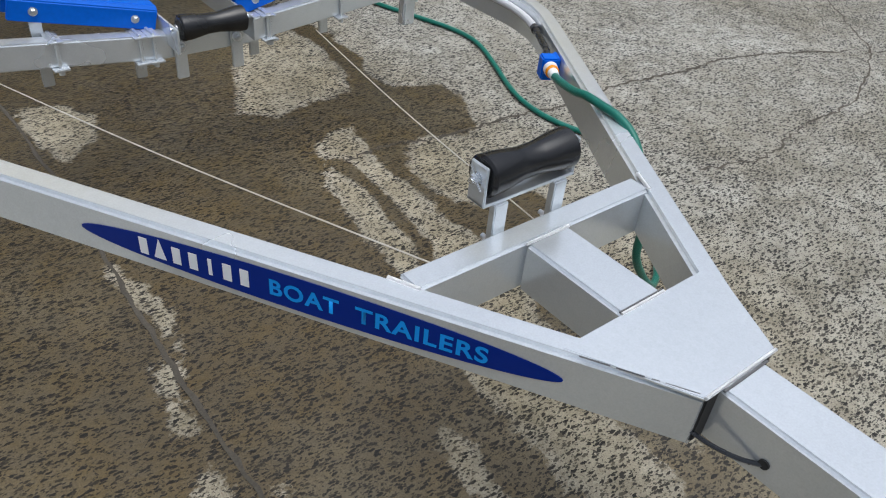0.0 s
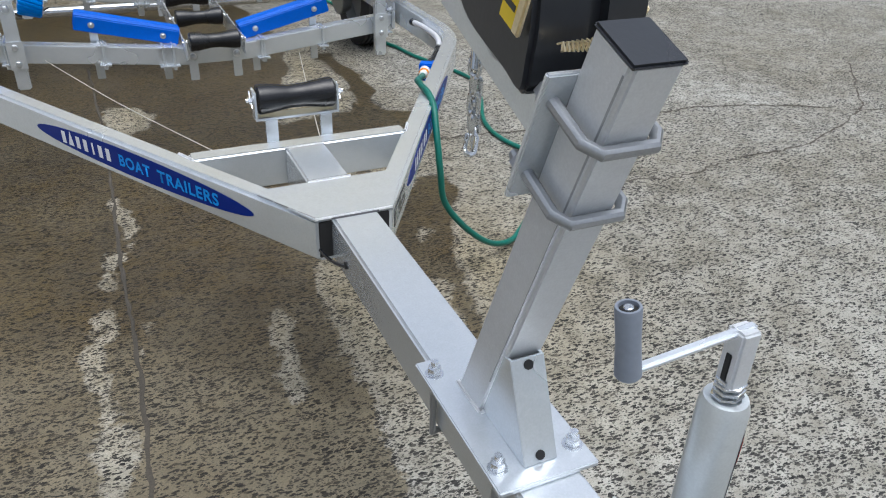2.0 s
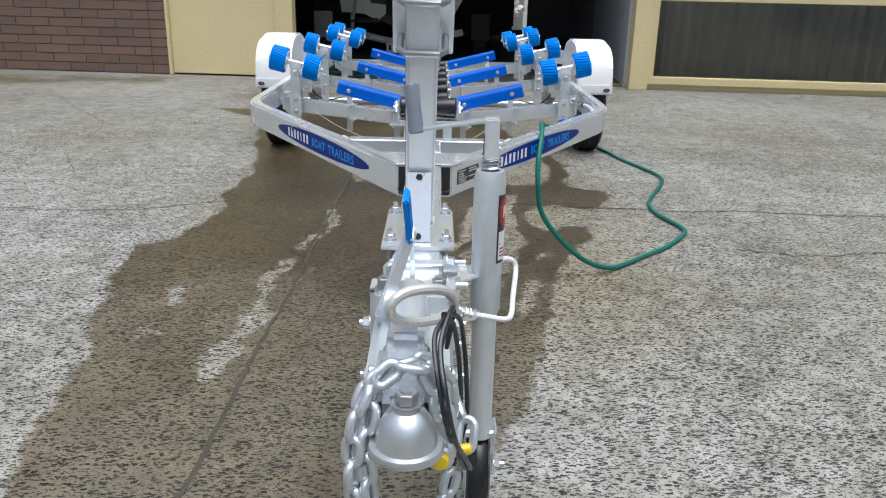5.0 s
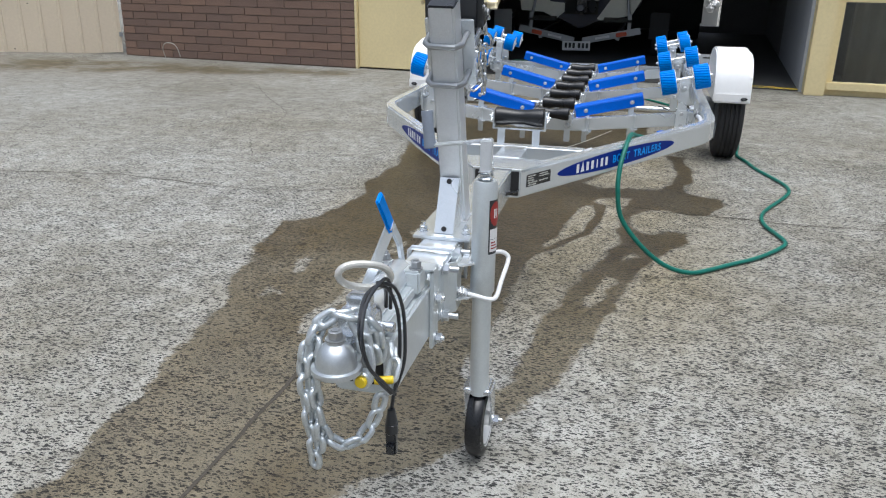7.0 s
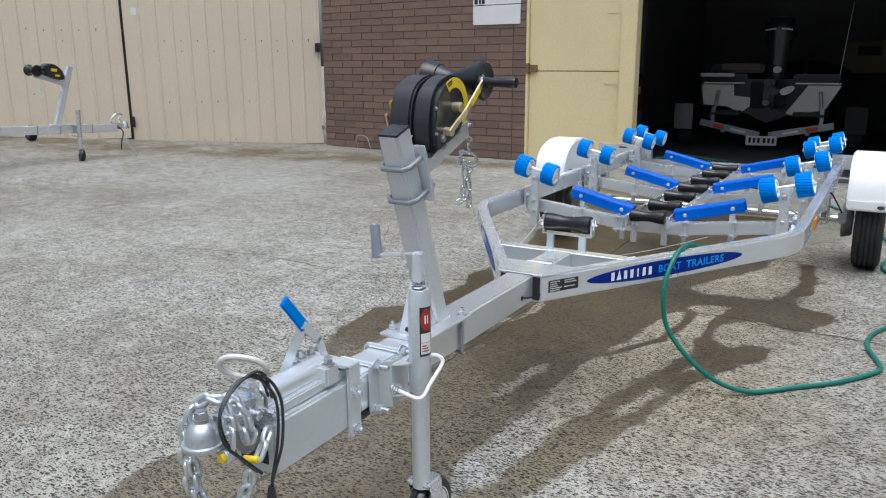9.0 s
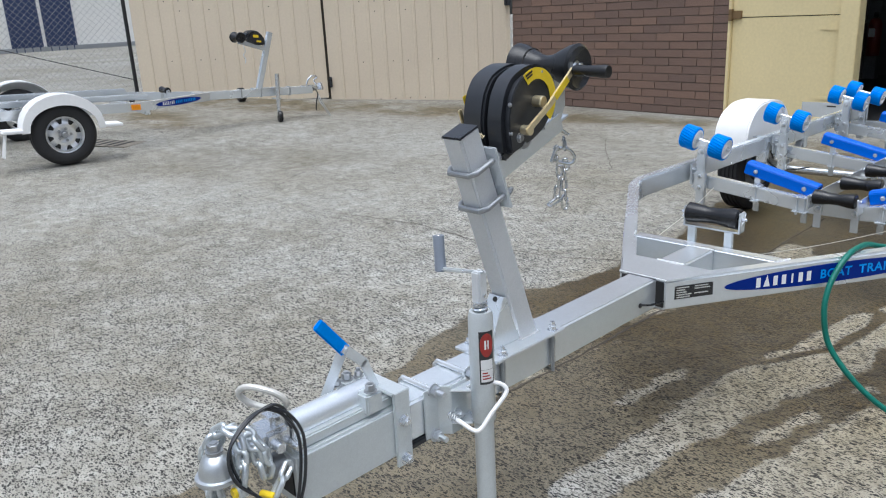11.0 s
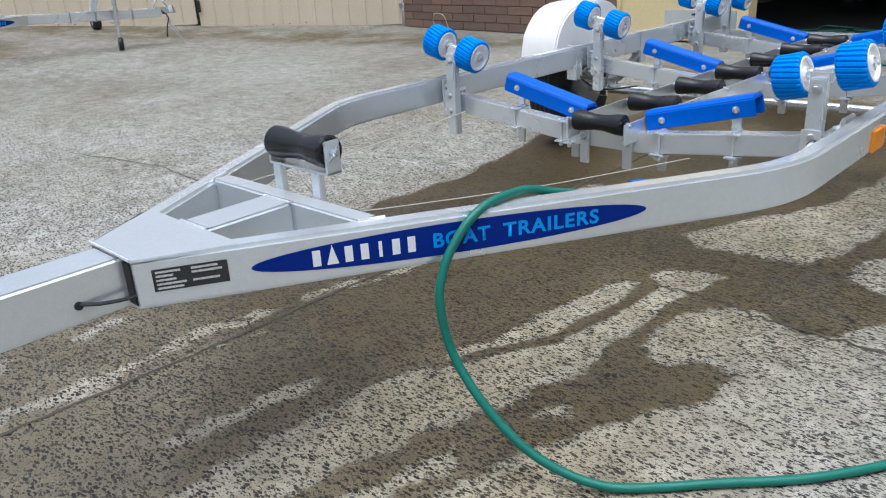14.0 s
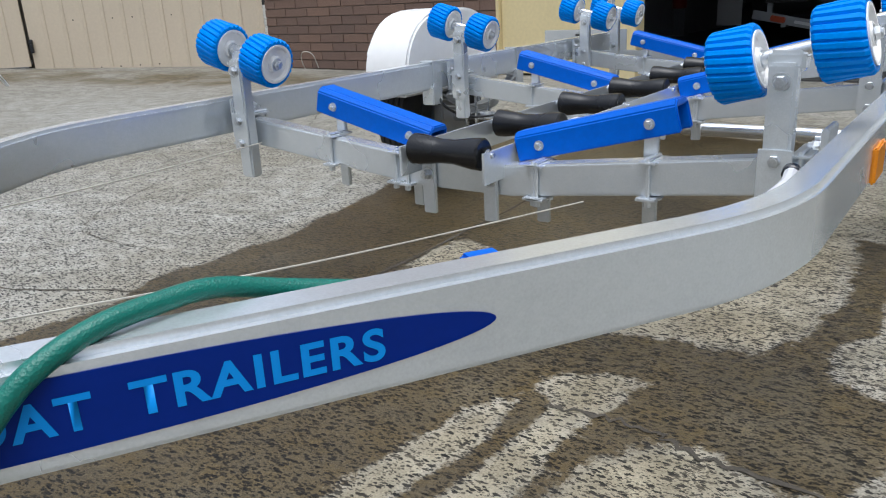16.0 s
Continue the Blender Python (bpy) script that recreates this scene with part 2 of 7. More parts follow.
    grit = node("ShaderNodeMapRange")
    grit.inputs["To Min"].default_value, grit.inputs["To Max"].default_value = 0.40, 1.60
    l.new(fine.outputs["Fac"], grit.inputs["Value"])
    cg = n.new("ShaderNodeVectorMath")
    cg.operation = "SCALE"
    l.new(cem.outputs["Color"], cg.inputs[0])
    l.new(grit.outputs[0], cg.inputs["Scale"])
    mix = n.new("ShaderNodeMix")
    mix.data_type = "RGBA"
    l.new(dall.outputs[0], mix.inputs["Factor"])
    l.new(cg.outputs[0], mix.inputs["A"])
    l.new(stone.outputs["Color"], mix.inputs["B"])
    # broad grime
    grime = node("ShaderNodeTexNoise", Scale=0.45, Detail=8.0, Roughness=0.72)
    l.new(mp.outputs[0], grime.inputs["Vector"])
    gm = n.new("ShaderNodeValToRGB")
    g = gm.color_ramp.elements
    g[0].position, g[1].position = 0.34, 0.62
    g[0].color, g[1].color = (0.68, 0.64, 0.55, 1), (1.08, 1.08, 1.07, 1)
    l.new(grime.outputs["Fac"], gm.inputs["Fac"])
    gs = n.new("ShaderNodeVectorMath")
    gs.operation = "MULTIPLY"
    l.new(mix.outputs["Result"], gs.inputs[0])
    l.new(gm.outputs["Color"], gs.inputs[1])
    # old stains with a brown tint, and a darker tone where wear is low
    stain = n.new("ShaderNodeAttribute")
    stain.attribute_name = "stain"
    sn = node("ShaderNodeTexNoise", Scale=1.7, Detail=6.0, Roughness=0.65)
    l.new(mp.outputs[0], sn.inputs["Vector"])
    sr = node("ShaderNodeMapRange")
    sr.inputs["From Min"].default_value, sr.inputs["From Max"].default_value = 0.34, 0.56
    l.new(sn.outputs["Fac"], sr.inputs["Value"])
    sf = n.new("ShaderNodeMath")
    sf.operation = "MULTIPLY"
    l.new(stain.outputs["Fac"], sf.inputs[0])
    l.new(sr.outputs[0], sf.inputs[1])
    sm = n.new("ShaderNodeMix")
    sm.data_type, sm.blend_type = "RGBA", "MULTIPLY"
    sm.inputs["B"].default_value = (0.54, 0.46, 0.32, 1)
    l.new(sf.outputs[0], sm.inputs["Factor"])
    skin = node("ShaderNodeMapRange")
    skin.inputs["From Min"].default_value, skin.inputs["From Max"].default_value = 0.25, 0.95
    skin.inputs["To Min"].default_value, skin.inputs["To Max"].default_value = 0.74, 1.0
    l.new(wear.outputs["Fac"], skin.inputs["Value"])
    # silt dried on the concrete round the trailer
    dust = n.new("ShaderNodeAttribute")
    dust.attribute_name = "dust"
    dn = node("ShaderNodeMapRange")
    dn.inputs["From Min"].default_value, dn.inputs["From Max"].default_value = 0.3, 0.6
    l.new(patch.outputs["Fac"], dn.inputs["Value"])
    dm = n.new("ShaderNodeMix")
    dm.data_type, dm.blend_type = "RGBA", "MULTIPLY"
    dm.inputs["B"].default_value = (0.95, 0.86, 0.68, 1)
    l.new(math_node("MULTIPLY", dust.outputs["Fac"], math_node("MULTIPLY_ADD", dn.outputs[0], 0.4)), dm.inputs["Factor"])
    dm.inputs["Factor"].links[0].from_node.inputs[1].links[0].from_node.inputs[2].default_value = 0.6
    l.new(gs.outputs[0], dm.inputs["A"])
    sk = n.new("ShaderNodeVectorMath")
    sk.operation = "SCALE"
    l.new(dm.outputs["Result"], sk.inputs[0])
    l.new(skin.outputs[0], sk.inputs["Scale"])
    l.new(sk.outputs[0], sm.inputs["A"])
    # water
    wet = n.new("ShaderNodeAttribute")
    wet.attribute_name = "wet"
    edge = node("ShaderNodeTexNoise", Scale=26.0, Detail=7.0, Roughness=0.82)
    l.new(mp.outputs[0], edge.inputs["Vector"])
    we = n.new("ShaderNodeMath")
    we.operation = "ADD"
    l.new(wet.outputs["Fac"], we.inputs[0])
    em = node("ShaderNodeMapRange")
    em.inputs["To Min"].default_value, em.inputs["To Max"].default_value = -0.95, 0.95
    l.new(edge.outputs["Fac"], em.inputs["Value"])
    l.new(em.outputs[0], we.inputs[1])
    wm = node("ShaderNodeMapRange")
    wm.interpolation_type = "SMOOTHSTEP"
    wm.inputs["From Min"].default_value, wm.inputs["From Max"].default_value = 0.34, 0.66
    l.new(we.outputs[0], wm.inputs["Value"])
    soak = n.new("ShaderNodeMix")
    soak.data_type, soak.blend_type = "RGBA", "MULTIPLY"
    # the paler grey end paints in the sky's sheen on wet concrete
    tint = n.new("ShaderNodeValToRGB")
    t = tint.color_ramp.elements
    t[0].position, t[1].position = 0.35, 0.65
    t[0].color, t[1].color = (0.275, 0.21, 0.108, 1), (0.5, 0.44, 0.328, 1)
    blot = node("ShaderNodeTexNoise", Scale=1.9, Detail=5.0, Roughness=0.6)
    l.new(mp.outputs[0], blot.inputs["Vector"])
    sheen_fade = n.new("ShaderNodeAttribute")
    sheen_fade.attribute_name = "sheen_fade"
    lean = n.new("ShaderNodeMath")
    lean.operation = "MULTIPLY_ADD"
    lean.inputs[1].default_value = -0.36
    l.new(sheen_fade.outputs["Fac"], lean.inputs[0])
    ofs = n.new("ShaderNodeMath")
    ofs.operation = "ADD"
    ofs.inputs[1].default_value = 0.17
    l.new(blot.outputs["Fac"], ofs.inputs[0])
    l.new(ofs.outputs[0], lean.inputs[2])
    l.new(lean.outputs[0], tint.inputs["Fac"])
    l.new(tint.outputs["Color"], soak.inputs["B"])
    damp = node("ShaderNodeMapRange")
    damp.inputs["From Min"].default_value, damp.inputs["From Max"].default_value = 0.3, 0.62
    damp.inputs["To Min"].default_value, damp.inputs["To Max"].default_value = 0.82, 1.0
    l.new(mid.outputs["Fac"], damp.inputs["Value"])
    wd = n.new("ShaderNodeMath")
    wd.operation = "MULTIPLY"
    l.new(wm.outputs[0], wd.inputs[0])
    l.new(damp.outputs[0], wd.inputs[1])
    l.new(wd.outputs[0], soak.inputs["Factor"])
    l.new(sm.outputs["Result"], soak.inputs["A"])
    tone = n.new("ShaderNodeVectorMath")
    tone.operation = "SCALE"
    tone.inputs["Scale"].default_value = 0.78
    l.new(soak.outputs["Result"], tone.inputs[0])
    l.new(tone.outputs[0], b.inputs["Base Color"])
    ro = node("ShaderNodeMapRange")
    ro.inputs["To Min"].default_value, ro.inputs["To Max"].default_value = 0.9, 0.4
    l.new(wm.outputs[0], ro.inputs["Value"])
    l.new(ro.outputs[0], b.inputs["Roughness"])
    sp = node("ShaderNodeMapRange")
    sp.inputs["To Min"].default_value, sp.inputs["To Max"].default_value = 0.4, 0.35
    l.new(wm.outputs[0], sp.inputs["Value"])
    l.new(sp.outputs[0], b.inputs["Specular IOR Level"])
    bp = node("ShaderNodeBump", Strength=0.4, Distance=0.003)
    hs = n.new("ShaderNodeMath")
    hs.operation = "ADD"
    l.new(cell.outputs["Distance"], hs.inputs[0])
    l.new(fine.outputs["Fac"], hs.inputs[1])
    l.new(hs.outputs[0], bp.inputs["Height"])
    l.new(bp.outputs[0], b.inputs["Normal"])
    return m


HOSE = hose_material()
OLD_HOSE = material("old_dark_hose", (0.004, 0.055, 0.035), 0.5, 0, 0.3, 40)
BRICK = brick_material()
BRICK_FAR = island_brick_material()
GROUND = ground_material()
CRACK = material("crack_dirt", (0.07, 0.061, 0.048), 0.95, 0, 0.35, 60, 0.2)


# ---- builders ----
def smooth(bm, angle=35):
    for f in bm.faces:
        f.smooth = True
    for e in bm.edges:
        if len(e.link_faces) == 2 and e.calc_face_angle(0) > radians(angle):
            e.smooth = False


def part(name, bm, mat, parent=None, label="", kind=""):
    """One mesh object from a bmesh, under a thing or a part."""
    bmesh.ops.recalc_face_normals(bm, faces=bm.faces)
    smooth(bm)
    me = bpy.data.meshes.new(name)
    bm.to_mesh(me)
    bm.free()
    me.materials.append(mat)
    ob = new(name, me)
    if parent:
        ob.parent = parent
    return tagged(ob, label, "", "", kind)


def thing(name, label, category, group="", at=None):
    ob = new(name)
    ob.empty_display_size = 0.1
    if at is not None:
        ob.matrix_world = at
    return tagged(ob, label, category, group)


def box(bm, c, s, m=None, bevel=0.0, seg=2):
    """A box with centre c and size s, turned by m, with rounded edges."""
    r = bmesh.ops.create_cube(bm, size=1)
    vs = r["verts"]
    bmesh.ops.scale(bm, vec=s, verts=vs)
    if bevel:
        es = list({e for v in vs for e in v.link_edges})
        r = bmesh.ops.bevel(bm, geom=es, offset=min(bevel, min(s) * 0.45), segments=seg, affect="EDGES")
        vs = list({v for f in r["faces"] for v in f.verts} | {v for v in vs if v.is_valid})
    bmesh.ops.transform(bm, matrix=Matrix.Translation(c) @ (m.to_4x4() if m else Matrix()), verts=vs)
    return bm


def B(c, s, m=None, bevel=0.003, seg=2):
    return box(bmesh.new(), c, s, m, bevel, seg)


def frame_of(d):
    d = Vector(d).normalized()
    up = Vector((0, 0, 1)) if abs(d.z) < 0.95 else Vector((0, 1, 0))
    x = up.cross(d).normalized()
    return x, d.cross(x), d


def lathe(bm, profile, p0, axis, seg=24, close=False):
    """Revolve (radius, height) pairs about an axis from p0."""
    x, y, d = frame_of(axis)
    p0 = Vector(p0)
    rings = []
    for r, h in profile:
        if r < 1e-5:
            rings.append([bm.verts.new(p0 + d * h)])
        else:
            rings.append([bm.verts.new(p0 + d * h + (x * math.cos(a) + y * math.sin(a)) * r) for a in (2 * math.pi * k / seg for k in range(seg))])
    for a, b in zip(rings, rings[1:]):
        for k in range(seg):
            j = (k + 1) % seg
            if len(a) == 1 and len(b) == 1:
                continue
            if len(a) == 1:
                bm.faces.new((a[0], b[k], b[j]))
            elif len(b) == 1:
                bm.faces.new((a[k], a[j], b[0]))
            else:
                bm.faces.new((a[k], a[j], b[j], b[k]))
    return bm


def cyl(bm, a, b, r, r2=None, seg=16, bev=0.0):
    a, b = Vector(a), Vector(b)
    h = (b - a).length
    r2 = r if r2 is None else r2
    prof = [(0, 0), (r - bev, 0), (r, bev), (r2, h - bev), (r2 - bev, h), (0, h)] if bev else [(0, 0), (r, 0), (r2, h), (0, h)]
    return lathe(bm, prof, a, b - a, seg)


def C(a, b, r, r2=None, seg=16, bev=0.0):
    return cyl(bmesh.new(), a, b, r, r2, seg, bev)


def spline(pts, n=8, closed=False):
    """Catmull-Rom through the points."""
    P = [Vector(p) for p in pts]
    out = []
    k = len(P)
    for i in range(k if closed else k - 1):
        if closed:
            a, b, c, d = P[i - 1], P[i], P[(i + 1) % k], P[(i + 2) % k]
        else:
            a, b, c, d = P[max(i - 1, 0)], P[i], P[i + 1], P[min(i + 2, k - 1)]
        for j in range(n):
            t = j / n
            out.append(0.5 * (2 * b + (c - a) * t + (2 * a - 5 * b + 4 * c - d) * t * t + (3 * b - a - 3 * c + d) * t ** 3))
    if not closed:
        out.append(P[-1])
    return out


def sweep(bm, pts, r, seg=8, closed=False, ends=True):
    """A round rod along points."""
    P = [Vector(p) for p in pts]
    k = len(P)
    rings, nrm = [], None
    for i in range(k):
        if closed:
            d = P[(i + 1) % k] - P[i - 1]
        else:
            d = P[min(i + 1, k - 1)] - P[max(i - 1, 0)]
        d.normalize()
        if nrm is None:
            nrm = frame_of(d)[0]
        nrm = (nrm - d * nrm.dot(d)).normalized()
        bi = d.cross(nrm)
        rings.append([bm.verts.new(P[i] + (nrm * math.cos(a) + bi * math.sin(a)) * r) for a in (2 * math.pi * q / seg for q in range(seg))])
    pairs = list(zip(rings, rings[1:]))
    if closed:
        pairs.append((rings[-1], rings[0]))
    for a, b in pairs:
        for q in range(seg):
            j = (q + 1) % seg
            bm.faces.new((a[q], a[j], b[j], b[q]))
    if ends and not closed:
        bm.faces.new(rings[0])
        bm.faces.new(rings[-1])
    return bm


def S(pts, r, seg=8, closed=False, n=0):
    return sweep(bmesh.new(), spline(pts, n, closed) if n else pts, r, seg, closed)


def prism(bm, outline, depth, m):
    """Extrude a 2D outline (in m's xy plane) by depth along m's z."""
    lo = [bm.verts.new(m @ Vector((x, y, 0))) for x, y in outline]
    hi = [bm.verts.new(m @ Vector((x, y, depth))) for x, y in outline]
    k = len(outline)
    bm.faces.new(lo)
    bm.faces.new(hi)
    for i in range(k):
        j = (i + 1) % k
        bm.faces.new((lo[i], lo[j], hi[j], hi[i]))
    return bm


def bevel_all(bm, w, seg=2):
    bmesh.ops.recalc_face_normals(bm, faces=bm.faces)
    es = [e for e in bm.edges if len(e.link_faces) == 2 and e.calc_face_angle(0) > radians(25)]
    bmesh.ops.bevel(bm, geom=es, offset=w, segments=seg, affect="EDGES")
    return bm


def bar_path(bm, pts, w, h):
    """A flat-sided bar of width w and height h along points in plan, mitred, upright."""
    P = [Vector(p) for p in pts]
    rings = []
    for i, p in enumerate(P):
        d0 = (p - P[i - 1]).to_2d() if i else (P[1] - p).to_2d()
        d1 = (P[i + 1] - p).to_2d() if i < len(P) - 1 else d0
        d0, d1 = d0.normalized(), d1.normalized()
        n0 = Vector((-d0.y, d0.x))
        mt = (Vector((-d0.y, d0.x)) + Vector((-d1.y, d1.x))).normalized()
        mt = mt / max(0.3, mt.dot(n0)) * w / 2
        o = Vector((mt.x, mt.y, 0))
        u = Vector((0, 0, h / 2))
        rings.append([bm.verts.new(q) for q in (p + o + u, p - o + u, p - o - u, p + o - u)])
    for a, b in zip(rings, rings[1:]):
        for q in range(4):
            j = (q + 1) % 4
            bm.faces.new((a[q], a[j], b[j], b[q]))
    bm.faces.new(rings[0])
    bm.faces.new(rings[-1])
    return bm


def hexbolt(bm, p, axis, r=0.009, h=0.008, shank=0.012):
    """A hexagonal nut on a washer with a short thread end."""
    d = Vector(axis).normalized()
    p = Vector(p)
    cyl(bm, p, p + d * 0.002, r * 1.35, seg=14)
    cyl(bm, p + d * 0.002, p + d * (0.003 + h * 1.2), r, seg=6, bev=0.0012)
    cyl(bm, p + d * h, p + d * (h * 1.2 + shank), r * 0.55, seg=10)
    return bm


def bar(parent, m, x0, x1, y0, y1, mat, lift=0.0014, thick=0.0006):
    """One plain printed bar on a face."""
    return part("bar", prism(bmesh.new(), [(x0, y0), (x1, y0), (x1, y1), (x0, y1)], thick, m @ Matrix.Translation((0, 0, lift))), mat, parent)


# ---- ground ----
MAIN_WET = [(-1.9, 4.5), (-1.5, 4.1), (-1.3, 3.5), (-1.18, 2.9), (-1.03, 2.2), (-1.06, 1.6), (-1.0, 1.35), (-1.08, 0.92), (-1.22, 0.8), (-1.18, 0.55), (-1.1, 0.1),
            (-1.0, -0.17), (-0.95, -0.54), (-0.9, -0.92), (-0.86, -1.2), (-0.95, -1.9), (-1.2, -3.0), (-0.7, -3.0), (-0.4, -1.8), (-0.15, -1.1), (0.02, -0.95), (0.06, -0.7),
            (0.0, -0.45), (0.01, -0.25), (0.03, 0.06), (0.05, 0.4), (0.07, 0.62), (0.11, 0.86), (0.16, 1.09), (0.15, 1.24), (0.2, 1.43), (0.25, 1.57), (0.31, 1.68), (0.4, 1.73), (0.5, 1.72), (0.58, 1.78),
            (0.6, 1.98), (0.45, 1.95), (0.3, 1.92), (0.18, 2.0), (0.22, 2.1), (0.33, 2.32), (0.5, 2.6), (0.6, 3.4), (0.5, 4.4)]
SIDE_WET = [(0.7, 2.9), (0.73, 2.42), (0.72, 2.18), (0.65, 2.0), (0.52, 1.84), (0.46, 1.7), (0.425, 1.58), (0.425, 1.4), (0.43, 1.2), (0.43, 1.0), (0.4, 0.84), (0.33, 0.62), (0.27, 0.4), (0.23, 0.2),
            (0.17, -0.05), (0.17, -0.4), (0.1, -0.65), (-0.1, -1.0), (-0.03, -1.02), (0.12, -0.78), (0.28, -0.51), (0.36, -0.2), (0.42, 0.05), (0.45, 0.25), (0.5, 0.5), (0.55, 0.68),
            (0.61, 0.8), (0.7, 0.95), (0.77, 1.05), (0.74, 1.17), (0.66, 1.2), (0.57, 1.11), (0.49, 1.17), (0.465, 1.3), (0.47, 1.43), (0.54, 1.5), (0.64, 1.55), (0.7, 1.51), (0.82, 1.5), (0.92, 1.6), (0.98, 1.72), (0.95, 1.84),
            (0.8, 1.92), (0.76, 2.05), (0.84, 2.27), (0.83, 2.43), (0.8, 2.9)]
STREAK_WET = [(0.09, 0.72), (0.13, 0.82), (0.16, 0.89), (0.2, 0.96), (0.25, 1.05), (0.27, 1.2), (0.3, 1.38), (0.28, 1.58), (0.33, 1.56), (0.34, 1.4), (0.315, 1.2), (0.29, 1.03), (0.22, 0.93), (0.18, 0.84), (0.13, 0.72)]
DRY_LEFT = [
    [(-0.57, 0.64), (-0.55, 0.36), (-0.52, 0.07), (-0.56, -0.05), (-0.57, -0.25), (-0.61, -0.36), (-0.64, -0.31), (-0.6, -0.01), (-0.6, 0.22), (-0.6, 0.56)],
    [(-0.52, 1.01), (-0.48, 0.96), (-0.52, 0.79), (-0.55, 0.81)],
    [(-0.46, 0.58), (-0.42, 0.56), (-0.44, 0.47), (-0.47, 0.42), (-0.475, 0.5)],
    [(-0.55, 0.67), (-0.505, 0.62), (-0.51, 0.54), (-0.56, 0.5)],
    [(-0.9, -0.07), (-0.9, 0.0), (-0.86, 0.02), (-0.84, -0.03)],
    [(-0.89, 0.36), (-0.86, 0.37), (-0.84, 0.22), (-0.87, 0.11), (-0.89, 0.25)],
    [(-0.6, 0.0), (-0.57, -0.05), (-0.55, -0.18), (-0.6, -0.3), (-0.65, -0.22), (-0.62, -0.1)],
]
DRY_MIDDLE = [
    [(-0.09, 0.49), (-0.07, 0.46), (-0.1, 0.12), (-0.14, 0.1), (-0.13, 0.42)],
    [(-0.48, 1.47), (-0.44, 1.39), (-0.44, 1.29), (-0.41, 1.14), (-0.44, 1.04), (-0.48, 1.2)],
    [(0.33, 0.13), (0.34, 0.26), (0.38, 0.5), (0.43, 0.43), (0.38, 0.22)],
    [(-0.45, 2.4), (-0.3, 2.35), (-0.23, 2.2), (-0.28, 2.05), (-0.4, 1.97), (-0.46, 2.12)],
    [(0.46, 0.72), (0.47, 0.79), (0.5, 0.83), (0.5, 0.76)],
]
# damp strips along the gates and the foot of the brick wall
STAINS = [
    [(-6.4, 6.6), (-8.84, 5.2), (-11.5, 3.5), (-11.1, 2.9), (-9.6, 3.6), (-8.6, 4.0), (-7.9, 4.5), (-7.2, 5.0), (-6.4, 5.3), (-5.5, 5.6), (-4.4, 5.8), (-2.9, 6.2), (-2.9, 6.6)],
    [(-8.0, 2.7), (-9.2, 3.0), (-10.2, 2.7), (-10.1, 2.2), (-9.0, 2.2), (-8.0, 2.4)],
    [(-2.2, 5.6), (-1.4, 5.8), (-0.2, 5.4), (0.4, 4.4), (-0.4, 4.2), (-1.5, 4.8)],
]


def polygon_distance(px, py, poly):
    """Signed distance to a polygon, positive inside."""
    q = np.array(poly)
    best = np.full(px.shape, 1e9)
    inside = np.zeros(px.shape, bool)
    for (ax, ay), (bx, by) in zip(q, np.roll(q, -1, 0)):
        ex, ey = bx - ax, by - ay
        t = np.clip(((px - ax) * ex + (py - ay) * ey) / (ex * ex + ey * ey), 0, 1)
        best = np.minimum(best, np.hypot(px - ax - t * ex, py - ay - t * ey))
        cross = ((ay > py) != (by > py)) & (px < (bx - ax) * (py - ay) / (by - ay + 1e-12) + ax)
        inside ^= cross
    return np.where(inside, best, -best)


def axis_steps(lo, hi, fine):
    inner = np.arange(lo, hi + fine / 2, fine)
    left, right = np.arange(lo - 9.0, lo - 0.05, 0.09), np.arange(hi + 0.09, hi + 4.0, 0.09)
    grow = np.cumsum(0.1 * 1.35 ** np.arange(1, 24))
    grow = grow[grow < 150]
    return np.concatenate([(left[0] - grow)[::-1], left, inner, right, right[-1] + grow])


def yard_z(x, y):
    """The yard is level round the trailer and rises gently, with a slight hump, towards the boundary gates."""
    return 0.07 * np.clip(-x - 6.5, 0, 5) + 0.05 * np.exp(-((x + 7.1) / 0.9) ** 2 - ((y - 2.2) / 3.0) ** 2)


